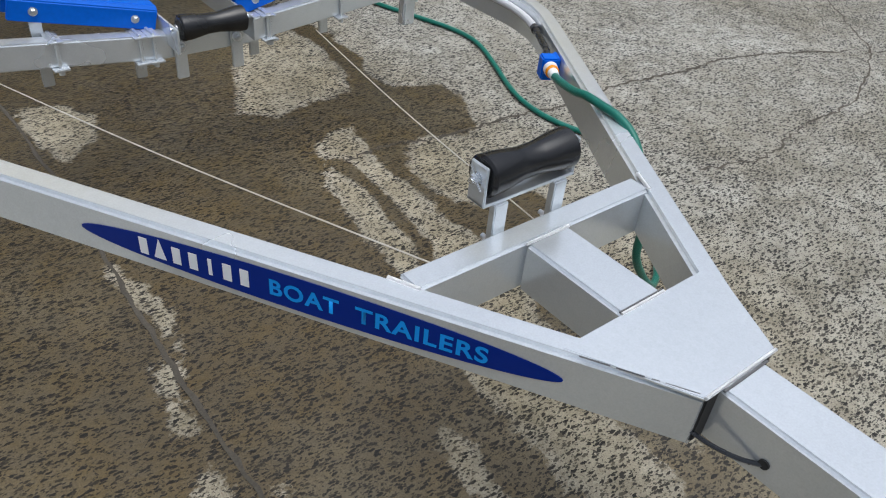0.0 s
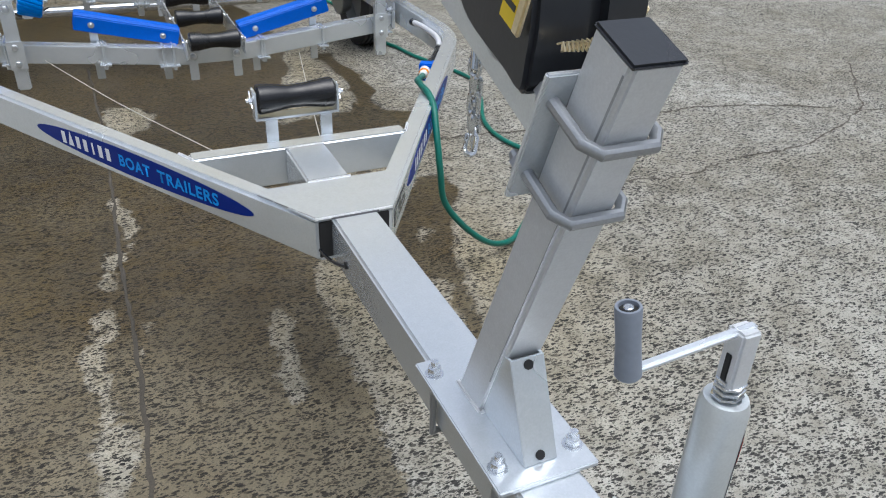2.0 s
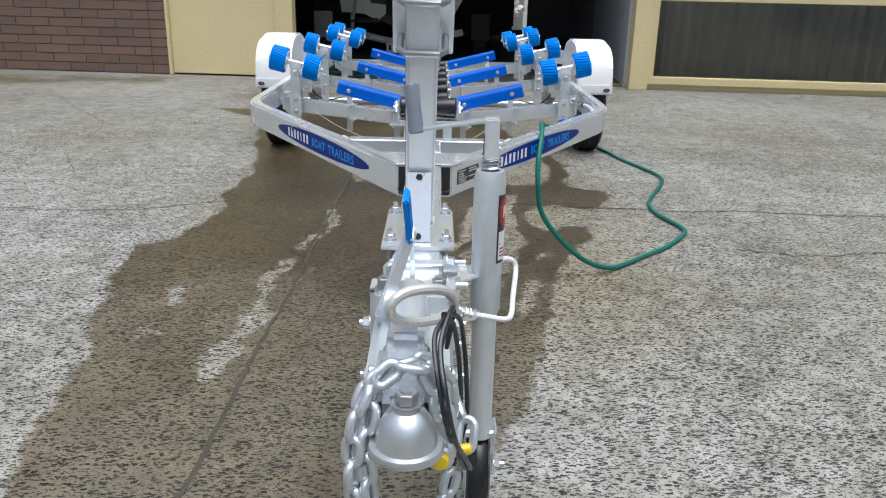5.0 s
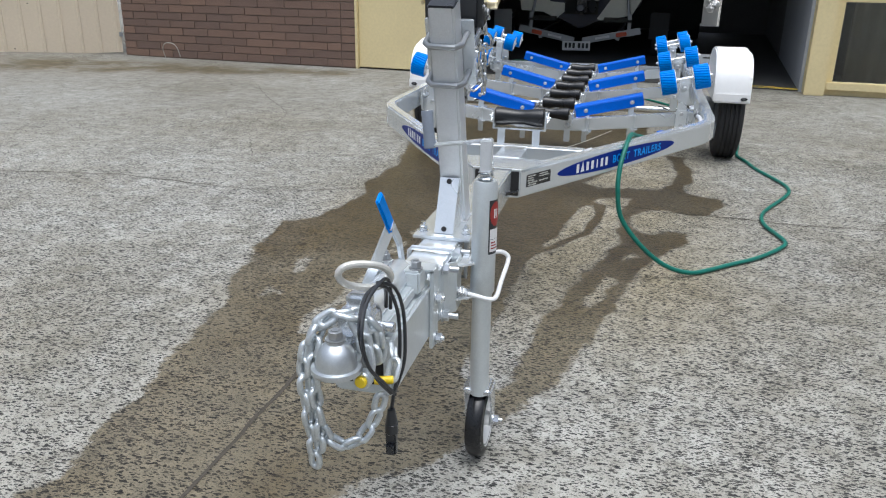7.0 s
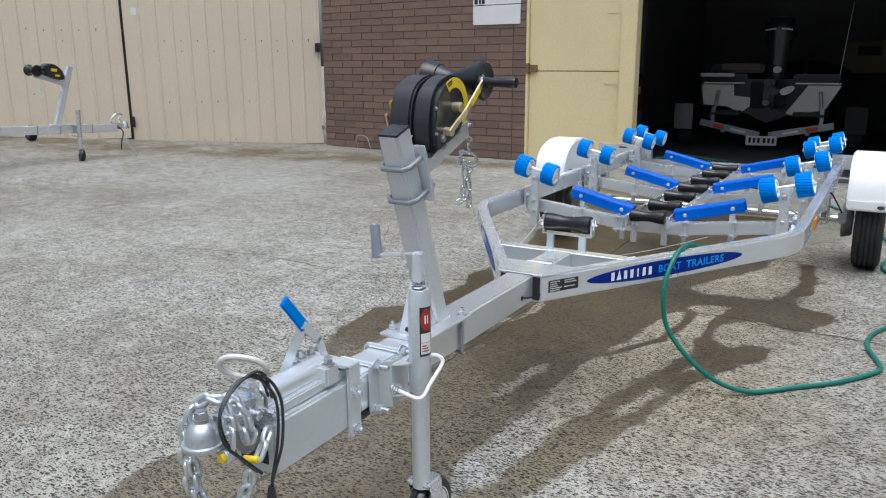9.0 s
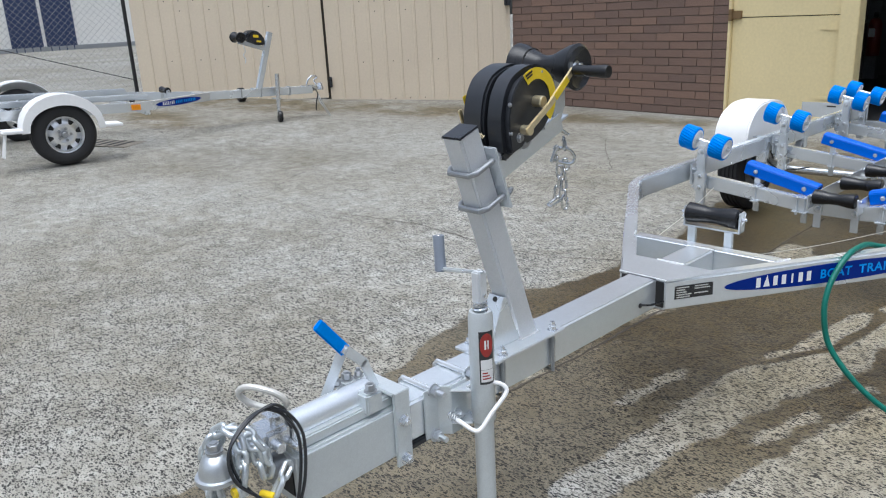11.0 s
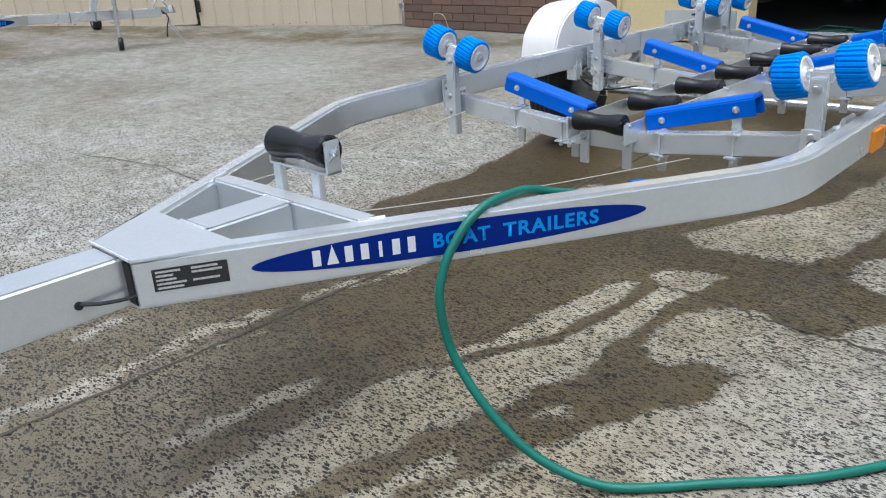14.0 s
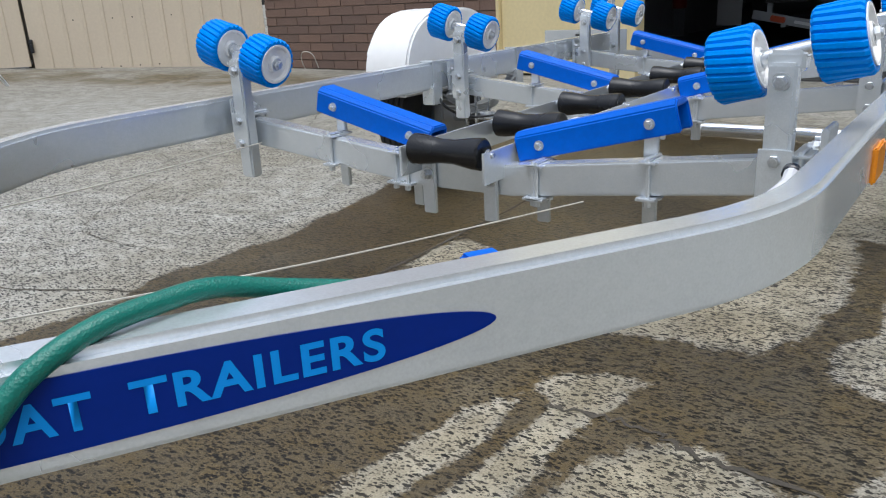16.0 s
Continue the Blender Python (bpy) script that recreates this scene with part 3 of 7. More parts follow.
def build_ground():
    xs, ys = axis_steps(-2.2, 1.8, 0.022), axis_steps(-3.0, 4.6, 0.024)
    gx, gy = np.meshgrid(xs, ys)
    px, py = gx.ravel(), gy.ravel()

    def wave(a, b, c, d):
        return np.sin(px * a + py * b + c) * np.sin(py * a * 0.8 - px * b + d)

    wob = 0.018 * wave(17, 6, 0.3, 1.1) + 0.012 * wave(41, -13, 2.0, 0.4) + 0.006 * wave(90, 33, 1.0, 3.0)

    def ramp(s, w):
        return np.clip(0.5 + s / (2 * w), 0, 1)

    wet = np.maximum(ramp(polygon_distance(px, py, MAIN_WET) + wob, 0.036), ramp(polygon_distance(px, py, SIDE_WET) + wob, 0.036))
    wet = np.maximum(wet, ramp(polygon_distance(px, py, STREAK_WET) + 0.3 * wob + 0.006, 0.02))
    for spot in DRY_LEFT + DRY_MIDDLE:
        wet = np.minimum(wet, 1 - ramp(polygon_distance(px, py, spot) + wob - 0.002, 0.034))
    stain = np.zeros(px.shape)
    for poly in STAINS:
        stain = np.maximum(stain, ramp(polygon_distance(px, py, poly) + 4 * wob, 0.2))
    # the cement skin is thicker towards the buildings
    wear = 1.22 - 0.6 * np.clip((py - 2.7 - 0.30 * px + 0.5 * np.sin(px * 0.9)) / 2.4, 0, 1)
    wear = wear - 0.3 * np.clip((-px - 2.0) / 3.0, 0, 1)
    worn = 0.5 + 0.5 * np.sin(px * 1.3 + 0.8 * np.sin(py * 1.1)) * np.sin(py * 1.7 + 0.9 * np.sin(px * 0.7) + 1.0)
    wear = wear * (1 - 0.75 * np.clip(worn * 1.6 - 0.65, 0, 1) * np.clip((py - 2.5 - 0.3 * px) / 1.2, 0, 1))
    # browner wet tint under the frame, grey sky sheen painted in towards the coupling
    sheen_fade = np.clip((py + 0.05) / 0.9, 0, 1)
    dust = np.clip((1.15 - np.abs(px + 0.05)) / 0.5, 0, 1) * np.clip((py + 0.5) / 1.0, 0, 1) * np.clip((4.4 - py) / 1.5, 0, 1)
    dust = dust * (1 - 0.9 * np.clip(wet, 0, 1))
    ny, nx = gx.shape
    idx = np.arange(nx * ny).reshape(ny, nx)
    quads = np.stack([idx[:-1, :-1], idx[:-1, 1:], idx[1:, 1:], idx[1:, :-1]], -1).reshape(-1, 4)
    me = bpy.data.meshes.new("ground")
    co = np.stack([px, py, yard_z(px, py)], -1)
    me.vertices.add(len(co))
    me.vertices.foreach_set("co", co.astype(np.float32).ravel())
    me.loops.add(quads.size)
    me.loops.foreach_set("vertex_index", quads.astype(np.int32).ravel())
    me.polygons.add(len(quads))
    me.polygons.foreach_set("loop_start", np.arange(0, quads.size, 4, dtype=np.int32))
    me.update(calc_edges=True)
    for key, val in (("wet", wet), ("wear", wear), ("stain", stain), ("sheen_fade", sheen_fade), ("dust", dust)):
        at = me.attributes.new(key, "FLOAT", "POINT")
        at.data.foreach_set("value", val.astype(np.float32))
    me.materials.append(GROUND)
    return tagged(new("ground", me), "exposed-aggregate concrete yard, brown and wet under the trailer", "ground", "", "structure")


GROUND_OB = build_ground()


def crack(pts, width, seed, jitter=0.012):
    """A ragged hairline in the slab."""
    rnd = random.Random(seed)
    P = spline([(x, y, 0.002) for x, y in pts], 14)
    bm = bmesh.new()
    row = []
    for i, p in enumerate(P):
        d = (P[min(i + 1, len(P) - 1)] - P[max(i - 1, 0)]).normalized()
        nrm = Vector((-d.y, d.x, 0))
        j = nrm * rnd.uniform(-jitter, jitter)
        w = width * rnd.uniform(0.6, 1.2) if jitter < 0.01 else 1.9 * width * rnd.uniform(0.35, 1.1)
        row.append((bm.verts.new(p + j + nrm * w), bm.verts.new(p + j - nrm * w)))
    for a, b in zip(row, row[1:]):
        bm.faces.new((a[0], a[1], b[1], b[0]))
    return part("crack", bm, CRACK, GROUND_OB)


crack([(0.33, 1.54), (0.52, 1.56), (0.65, 1.52), (1.04, 1.5), (1.32, 1.47), (1.6, 1.5), (2.0, 1.45), (2.4, 1.42), (2.95, 1.2)], 0.004, 1)
crack([(3.68, 1.77), (3.2, 1.28), (3.02, 1.13), (2.43, 0.9), (1.97, 0.87), (1.62, 0.82), (1.34, 0.89)], 0.003, 2)
crack([(3.0, 1.15), (3.6, 1.0), (4.4, 1.1)], 0.003, 3)
crack([(-2.4, 2.74), (-2.17, 2.3), (-1.92, 1.9), (-1.68, 1.78), (-1.27, 1.8)], 0.0018, 4)
crack([(-0.48, 3.02), (-0.46, 1.98), (-0.47, 1.4), (-0.48, 0.91), (-0.48, 0.36), (-0.5, -0.1), (-0.5, -0.5), (-0.52, -1.4)], 0.0062, 5, 0.004)
crack([(-2.4, 2.74), (-3.3, 3.0), (-4.2, 2.8)], 0.0016, 6)
crack([(-1.0, 1.52), (-1.6, 1.3), (-2.6, 1.36), (-3.4, 1.2)], 0.003, 7)
crack([(-3.6, 5.2), (-3.0, 4.3), (-2.5, 3.6), (-2.38, 2.9)], 0.0018, 8)

# ---- buildings ----
FT = pose(0, 6.62, 0, 0, 0, -5.2)  # the shed front: x along the wall, y inwards


def wall_box(name, x0, x1, y0, y1, z0, z1, mat, label="", bevel=0.0):
    bm = B(((x0 + x1) / 2, (y0 + y1) / 2, (z0 + z1) / 2), (x1 - x0, y1 - y0, z1 - z0), None, bevel)
    ob = part(name, bm, mat, None, label, "structure")
    ob.matrix_world = FT
    return ob


# wall tops are unseen; this height sets how much sky they block
HIGH = 4.5
BRICK_L, BRICK_R = -6.68, -3.09
WALL_BRICK = wall_box("wall_brick", BRICK_L, BRICK_R, 0.012, 0.22, 0, HIGH, MORTAR, "plum-brown brick shed wall with dark joints")
wall_box("trim_door_post", -1.80, -1.605, -0.03, 0.12, 0, 2.4, CREAM, "cream painted steel door post of the shed", 0.006)
wall_box("trim_window_post", 2.17, 2.37, -0.06, 0.2, 0, HIGH, CREAM, "cream painted post beside the shed opening", 0.006)
# beam out of view, set low to keep daylight out of the shed
wall_box("lintel_unseen", -3.09, 2.17, 0.0, 0.2, 2.4, HIGH, CREAM, "unseen cream beam set low over the opening to darken the shed")
wall_box("wall_over_window", 2.37, 7.5, 0.02, 0.2, 2.75, HIGH, CREAM, "cream wall over the office window")
wall_box("wall_east", 7.5, 12, 0.0, 0.22, 0, HIGH, MORTAR, "dark brick wall beyond the office window")
# unseen wall added to keep low eastern sky off the steel
part("wall_unseen_east", B((8.6, -5.0, 2.6), (0.25, 22.0, 5.2), None, 0.01), PALE_WALL, None, "unseen plain grey wall added to cut low sky light", "structure")
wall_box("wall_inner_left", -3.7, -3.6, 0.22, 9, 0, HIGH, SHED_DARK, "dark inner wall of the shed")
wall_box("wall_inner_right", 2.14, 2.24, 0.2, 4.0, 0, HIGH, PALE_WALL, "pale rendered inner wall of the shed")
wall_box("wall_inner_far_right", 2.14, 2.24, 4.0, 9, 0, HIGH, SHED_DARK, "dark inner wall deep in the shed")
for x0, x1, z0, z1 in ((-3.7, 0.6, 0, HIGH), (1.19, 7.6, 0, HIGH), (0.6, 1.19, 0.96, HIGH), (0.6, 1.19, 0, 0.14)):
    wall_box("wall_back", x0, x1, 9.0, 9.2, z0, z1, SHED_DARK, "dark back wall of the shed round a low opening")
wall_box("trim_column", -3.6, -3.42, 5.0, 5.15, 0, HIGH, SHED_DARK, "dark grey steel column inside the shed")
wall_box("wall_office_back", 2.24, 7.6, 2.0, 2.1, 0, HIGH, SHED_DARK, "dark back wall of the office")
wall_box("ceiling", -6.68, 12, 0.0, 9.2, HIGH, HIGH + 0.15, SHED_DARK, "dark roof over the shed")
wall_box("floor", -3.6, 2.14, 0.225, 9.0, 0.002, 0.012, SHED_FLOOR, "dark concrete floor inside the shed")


def shed_door():
    """A closed steel door in two leaves, one above the other, hinged on the post."""
    x0, x1 = -3.052, -1.806
    xc, w = (x0 + x1) / 2, x1 - x0
    d = tagged(part("door_1", B((xc, 0.06, 0.592), (w, 0.05, 1.144), None, 0.004), CREAM, None, "closed cream painted steel shed door in two leaves", "structure"), "", "door")
    d.matrix_world = FT
    part("upper_leaf", B((xc, 0.058, 1.784), (w, 0.054, 1.224), None, 0.004), CREAM, d)
    part("meeting_gap", B((xc, 0.062, 1.168), (w - 0.01, 0.04, 0.01), None, 0), VOID, d)
    for z in (0.3, 1.03, 1.86):
        bm = bmesh.new()
        cyl(bm, (x1, 0.024, z - 0.055), (x1, 0.024, z + 0.055), 0.013, seg=10)
        prism(bm, [(0, -0.022), (0, 0.022), (-0.16, 0.012), (-0.2, 0.0), (-0.16, -0.012)], 0.007, Matrix.Translation((x1 - 0.01, 0.032, z)) @ Matrix.Rotation(radians(90), 4, "X"))
        part("hinge", bm, CREAM, d)
    bm = box(bmesh.new(), (-3.0, 0.02, 1.2), (0.13, 0.03, 0.09), None, 0.004)
    box(bm, (-3.06, 0.0, 1.2), (0.04, 0.05, 0.13), None, 0.004)
    part("latch", bm, material("rusty_latch", (0.20, 0.13, 0.06), 0.7, 0.3, 0.3, 60), d)
    part("edge_trim", B((-3.072, 0.02, 1.2), (0.034, 0.06, 2.4), None, 0.004), CREAM, d)
    return d


shed_door()


def office_window():
    w = tagged(part("window_1", B((4.935, 0.1, 0.03), (5.13, 0.14, 0.06), None, 0.006), CREAM, None, "wide office window in a cream steel frame", "structure"), "", "window")
    w.matrix_world = FT
    part("window_sill", B((4.935, 0.04, 0.1), (5.13, 0.12, 0.08), None, 0.006), CREAM, w)
    part("transom", B((4.935, 0.08, 0.985), (5.13, 0.09, 0.08), None, 0.005), CREAM, w)
    part("head", B((4.95, 0.08, 2.7), (5.0, 0.09, 0.1), None, 0.005), CREAM, w)
    for x, z0, z1 in ((2.4, 0.14, 2.65), (3.34, 1.025, 2.65), (5.6, 0.14, 2.65), (7.4, 0.14, 2.65)):
        part("mullion", B((x, 0.08, (z0 + z1) / 2), (0.08, 0.09, z1 - z0), None, 0.005), CREAM, w)
    g = bpy.data.materials.new("window_glass")
    g.use_nodes = True
    b = g.node_tree.nodes["Principled BSDF"]
    b.inputs["Base Color"].default_value = (0.75, 0.8, 0.8, 1)
    b.inputs["Roughness"].default_value = 0.03
    b.inputs["Transmission Weight"].default_value = 1
    for x0, x1, z0, z1 in ((2.44, 5.56, 0.14, 0.945), (5.64, 7.36, 0.14, 0.945), (2.44, 3.3, 1.025, 2.65), (3.38, 5.56, 1.025, 2.65), (5.64, 7.36, 1.025, 2.65)):
        p = part("pane", B(((x0 + x1) / 2, 0.09, (z0 + z1) / 2), (x1 - x0, 0.006, z1 - z0), None, 0), g, w)
        p.visible_shadow = False
    return w


office_window()


def curtain():
    bm = bmesh.new()
    row = []
    for i in range(241):
        x = 2.56 + i * 4.9 / 240
        y = 0.32 + 0.03 * math.sin(i * 0.9) + 0.02 * math.sin(i * 0.37)
        row.append((bm.verts.new((x, y, 0.06)), bm.verts.new((x, y, 2.62))))
    for a, b in zip(row, row[1:]):
        bm.faces.new((a[0], b[0], b[1], a[1]))
    ob = tagged(part("curtain", bm, CURTAIN, None, "dull brown pleated curtain behind the office window"), "", "curtain")
    ob.matrix_world = FT
    md = ob.modifiers.new("cloth", "SOLIDIFY")
    md.thickness = 0.004
    return ob


curtain()


def sheet_gate(m, width, high, label, latch):
    """A gate leaf of ribbed sheet steel on a frame."""
    bm = bmesh.new()
    prof, x = [], 0.0
    while x < width - 0.01:
        for dx, dy in ((0.0, 0), (0.19, 0), (0.2, -0.012), (0.225, -0.012), (0.235, 0)):
            if x + dx <= width:
                prof.append((x + dx, dy))
        x += 0.235
    prof.append((width, 0))
    ring = [(bm.verts.new((a, b, 0.03)), bm.verts.new((a, b, high))) for a, b in prof]
    back = [(bm.verts.new((a, b + 0.008, 0.03)), bm.verts.new((a, b + 0.008, high))) for a, b in prof]
    for r, flip in ((ring, 1), (back, -1)):
        for p, q in zip(r, r[1:]):
            bm.faces.new((p[0], q[0], q[1], p[1])[::flip])
    for p, q in ((ring[0], back[0]), (back[-1], ring[-1])):
        bm.faces.new((p[0], p[1], q[1], q[0]))
    g = thing("sheet_gate", label, "gate", "sheet steel gates", m)
    part("sheet", bm, BEIGE, g)
    for z in (0.08, high / 2, high - 0.06):
        part("frame_rail", B((width / 2, 0.035, z), (width, 0.04, 0.05), None, 0.003), GALV_DARK, g)
    part("edge_stile", B((width - 0.012, -0.012, high / 2 + 0.015), (0.03, 0.02, high - 0.03), None, 0.003), BEIGE, g)
    rnd = random.Random(4)
    for k in range(26):
        x0, z0 = (rnd.randrange(1, int(width / 0.235)) + 0.35) * 0.235, rnd.choice((0.12, 1.45, 1.6, 1.62, 0.7, 2.6))
        part("screw", C((x0, -0.004, z0), (x0, 0.004, z0), 0.009, seg=8), CRACK, g)
    if latch:
        part("paper_sticker", B((0.18, -0.004, 2.02), (0.12, 0.003, 0.1), None, 0), PLATE_GREY, g)
        bm = box(bmesh.new(), (width - 0.03, -0.05, 1.5), (0.1, 0.05, 0.13), None, 0.006)
        cyl(bm, (width - 0.06, -0.08, 1.45), (width - 0.06, -0.08, 1.55), 0.022, seg=12)
        part("padlock", bm, BLACK_PL, g)
        part("sliding_bolt", B((0.02, -0.03, 0.42), (0.04, 0.04, 0.16), None, 0.006), BLACK_PL, g)
        part("lower_bolt", B((width + 0.0, -0.04, 0.28), (0.05, 0.04, 0.06), None, 0.004), GALV_DARK, g)
    return g


GA, GB, GC = Vector((-6.72, 7.24, 0.01)), Vector((-8.85, 5.3, 0.16)), Vector((-11.1, 3.3, 0.26))


def along(a, b):
    d = b - a
    return Matrix.Translation((a.x, a.y, min(a.z, b.z))) @ Matrix.Rotation(math.atan2(d.y, d.x), 4, "Z"), d.to_2d().length


m1, w1 = along(GB + Vector((0.03, 0.027, 0)), GA)
m2, w2 = along(GC, GB)
# unseen dark backing added so that the gate joint looks black
part("trim_joint_backing", B((GB.x - 0.03, GB.y + 0.075, 1.7), (0.16, 0.05, 3.2), Matrix.Rotation(math.atan2((GA - GB).y, (GA - GB).x), 3, "Z"), 0.004), CRACK, None, "dark backing added behind the gate joint", "structure")
sheet_gate(m1, w1, 3.2, "closed beige ribbed steel gate beside the brick wall", True)
sheet_gate(m2, w2, 3.2, "closed beige ribbed steel gate leaf on the yard boundary", False)


def wall_sign():
    s = thing("wall_sign", "white safety sign with red marks on the brick wall", "sign", "", FT)
    part("board", B((-3.54, -0.008, 1.88), (0.72, 0.012, 0.24), None, 0.002), PLATE_GREY, s)
    for x, w in ((-3.85, 0.05), (-3.79, 0.03), (-3.74, 0.045)):
        part("bar", B((x, -0.0165, 2.07), (w, 0.003, 0.09), None, 0), BLACK_PL, s)
    part("diamond", B((-3.5, -0.0165, 2.1), (0.05, 0.003, 0.05), Matrix.Rotation(radians(45), 3, "Y"), 0), RED_ST, s)
    part("upper_board", B((-3.54, -0.008, 2.135), (0.72, 0.012, 0.25), None, 0.002), PLATE_GREY, s)
    return s


wall_sign()


def wall_cable():
    c = thing("wall_cable", "pale bent cable looping from the foot of the brick wall", "cable", "", FT)
    part("loop", S([(-6.0, -0.02, 0.0), (-5.99, -0.07, 0.12), (-5.93, -0.1, 0.2), (-5.83, -0.09, 0.21), (-5.77, -0.06, 0.16), (-5.75, -0.02, 0.02)], 0.0055, 8, n=6), CLEAR_ROPE, c)
    return c


wall_cable()


# ---- the boat trailer ----
TRAILER = thing("boat_trailer", "new galvanised boat trailer with blue rollers on wet concrete", "trailer")
ZT, ZB = 0.547, 0.447
YN = 0.015
ANG = math.atan2(0.4335, 0.717)
DX, DY = math.sin(ANG), math.cos(ANG)
XO = 0.825


def rail(side):
    """A box-section side rail: bent outwards from the nose, then straight to the back."""
    ro, ri = 0.50, 0.45
    yb = YN + (XO - 0.085) / math.tan(ANG)
    tan_len = ro * math.tan(ANG / 2)
    cx, cy = XO - ro, yb + tan_len

    def line(off):
        pts = []
        r = ro - off
        for k in range(13):
            a = ANG * (1 - k / 12)
            pts.append((cx + r * math.cos(a), cy - r * math.sin(a)))
        x0, y0 = pts[0]
        pts.insert(0, (x0 - (y0 - YN) * math.tan(ANG), YN))
        pts.append((XO - off, 4.4))
        return pts

    bm = bmesh.new()
    out, inn = line(0), line(0.05)
    rings = []
    for (ax, ay), (bx, by) in zip(out, inn):
        rings.append([bm.verts.new((side * x, y, z)) for x, y, z in ((ax, ay, ZT), (bx, by, ZT), (bx, by, ZB), (ax, ay, ZB))])
    for a, b in zip(rings, rings[1:]):
        for q in range(4):
            j = (q + 1) % 4
            bm.faces.new((a[q], a[j], b[j], b[q]))
    bm.faces.new(rings[0])
    bm.faces.new(rings[-1])
    bmesh.ops.recalc_face_normals(bm, faces=bm.faces)
    es = [e for e in bm.edges if e.calc_face_angle(0) > radians(50) and abs(e.verts[0].co.z - e.verts[1].co.z) < 1e-4 and abs(e.verts[0].co.y - e.verts[1].co.y) > 1e-3]
    bmesh.ops.bevel(bm, geom=es, offset=0.008, segments=4, affect="EDGES")
    ob = part("side_rail", bm, GALV, TRAILER)
    x0 = (out[0][0] + inn[0][0]) / 2
    part("end_opening", B((side * x0, YN - 0.0005, (ZT + ZB) / 2), (out[0][0] - inn[0][0] - 0.014, 0.005, 0.086), None, 0.002), VOID, ob, "black open end of the rail")
    return ob


RAILS = {s: rail(s) for s in (1, -1)}


def on_rail(side, s, up, out=0.0, back=False):
    """Pose on a rail's outer face: s metres from the nose, local x along reading direction, y up, z outwards."""
    p = Vector((side * (0.085 + s * DX), YN + s * DY, up)) + Vector((side * DY, -DX, 0)) * out
    d = Vector((side * DX, DY, 0))
    x = d if side > 0 else -d
    y = Vector((0, 0, 1))
    z = x.cross(y)
    m = Matrix((x, y, z)).transposed().to_4x4()
    m.translation = p
    return m


def lens(w, h, n=36):
    top = [(-w / 2 * math.cos(math.pi * k / n), h / 2 * max(0.0, math.sin(math.pi * k / n)) ** 1.02) for k in range(n + 1)]
    return top[:-1] + [(x, -y) for x, y in top[::-1]][:-1]


def lens_decal(parent, m, w, h, scale=1.0):
    bm = bmesh.new()
    pts = lens(w, h)
    prism(bm, pts, 0.0008, m @ Matrix.Translation((0, 0, 0.0004)))
    d = part("decal", bm, NAVY, parent if parent.parent is None else parent.parent, "navy pointed-oval decal with white and light blue marks")
    x = -0.5 * w + 0.13 * w
    step, cap = 0.265 * w / 7, 0.5 * h
    for k in range(7):
        c = x + (k + 0.5) * step
        if k == 1:
            sail = [(c - 0.4 * step, -cap / 2), (c + 0.34 * step, -cap / 2), (c, cap * 0.72)]
            part("sail_mark", prism(bmesh.new(), sail, 0.0006, m @ Matrix.Translation((0, 0, 0.0014))), DECAL_WHITE, d)
        else:
            bw = step * (0.22 if k == 4 else 0.5)
            bar(d, m, c - bw / 2, c + bw / 2, -cap / 2, cap / 2, DECAL_WHITE)
    return d


def words(body, parent, m, x0, x1, cap):
    cu = bpy.data.curves.new("lettering", "FONT")
    cu.body, cu.size, cu.extrude, cu.offset = body, 1.0, 0.0, 0.028
    cu.space_character = 1.12
    tmp = bpy.data.objects.new("lettering", cu)
    scene.collection.objects.link(tmp)
    me = bpy.data.meshes.new_from_object(tmp)
    bpy.data.objects.remove(tmp)
    co = np.array([v.co[:] for v in me.vertices])
    lo, hi = co.min(0), co.max(0)
    for v in me.vertices:
        v.co = ((v.co.x - lo[0]) / (hi[0] - lo[0]) * (x1 - x0) + x0, (v.co.y - lo[1]) / (hi[1] - lo[1]) * cap - cap / 2, 0.0018)
    me.transform(m)
    me.materials.clear()
    me.materials.append(DECAL_CYAN)
    ob = new("lettering", me)
    ob.parent = parent
    return ob


for side in (1, -1):
    m = on_rail(side, 0.625 if side > 0 else 0.602, 0.498)
    d = lens_decal(RAILS[side], m, 0.835, 0.066)
    w = 0.835
    words("BOAT", d, m, (-0.5 + 0.43) * w, (-0.5 + 0.575) * w, 0.032)
    words("TRAILERS", d, m, (-0.5 + 0.608) * w, (-0.5 + 0.865) * w, 0.032)

# maker's plate near the nose
m = on_rail(1, 0.098, 0.502)
pl = part("maker_plate", prism(bmesh.new(), [(-0.068, -0.022), (0.068, -0.022), (0.068, 0.022), (-0.068, 0.022)], 0.0012, m), BLACK_PL, TRAILER, "black and silver data plate")
rnd = random.Random(3)
for row in range(5):
    for x0, x1 in ((-0.062, -0.004), (0.002, 0.062)):
        if rnd.random() < 0.85:
            y = 0.016 - row * 0.008
            bar(pl, m, x0, x0 + (x1 - x0) * rnd.uniform(0.5, 1.0), y - 0.0022, y + 0.0022, ZINC)

# amber side marker
for side in (1, -1):
    part("side_marker", B((side * (XO + 0.004), 1.815, 0.482), (0.009, 0.1, 0.062), None, 0.003), ORANGE, RAILS[side], "amber side marker reflector")

# drawbar, nose plate, cross beam
part("drawbar", B((0, -0.355, (ZT + ZB) / 2), (0.1, 1.51, 0.1), None, 0.006, 3), GALV, TRAILER)
bm = bmesh.new()
hw = lambda y: 0.085 + (y - YN) * math.tan(ANG) - 0.012
prism(bm, [(-hw(0.035), 0.012), (hw(0.035), 0.012), (hw(0.19), 0.19), (-hw(0.19), 0.19)], 0.006, Matrix.Translation((0, 0, ZT - 0.005)))
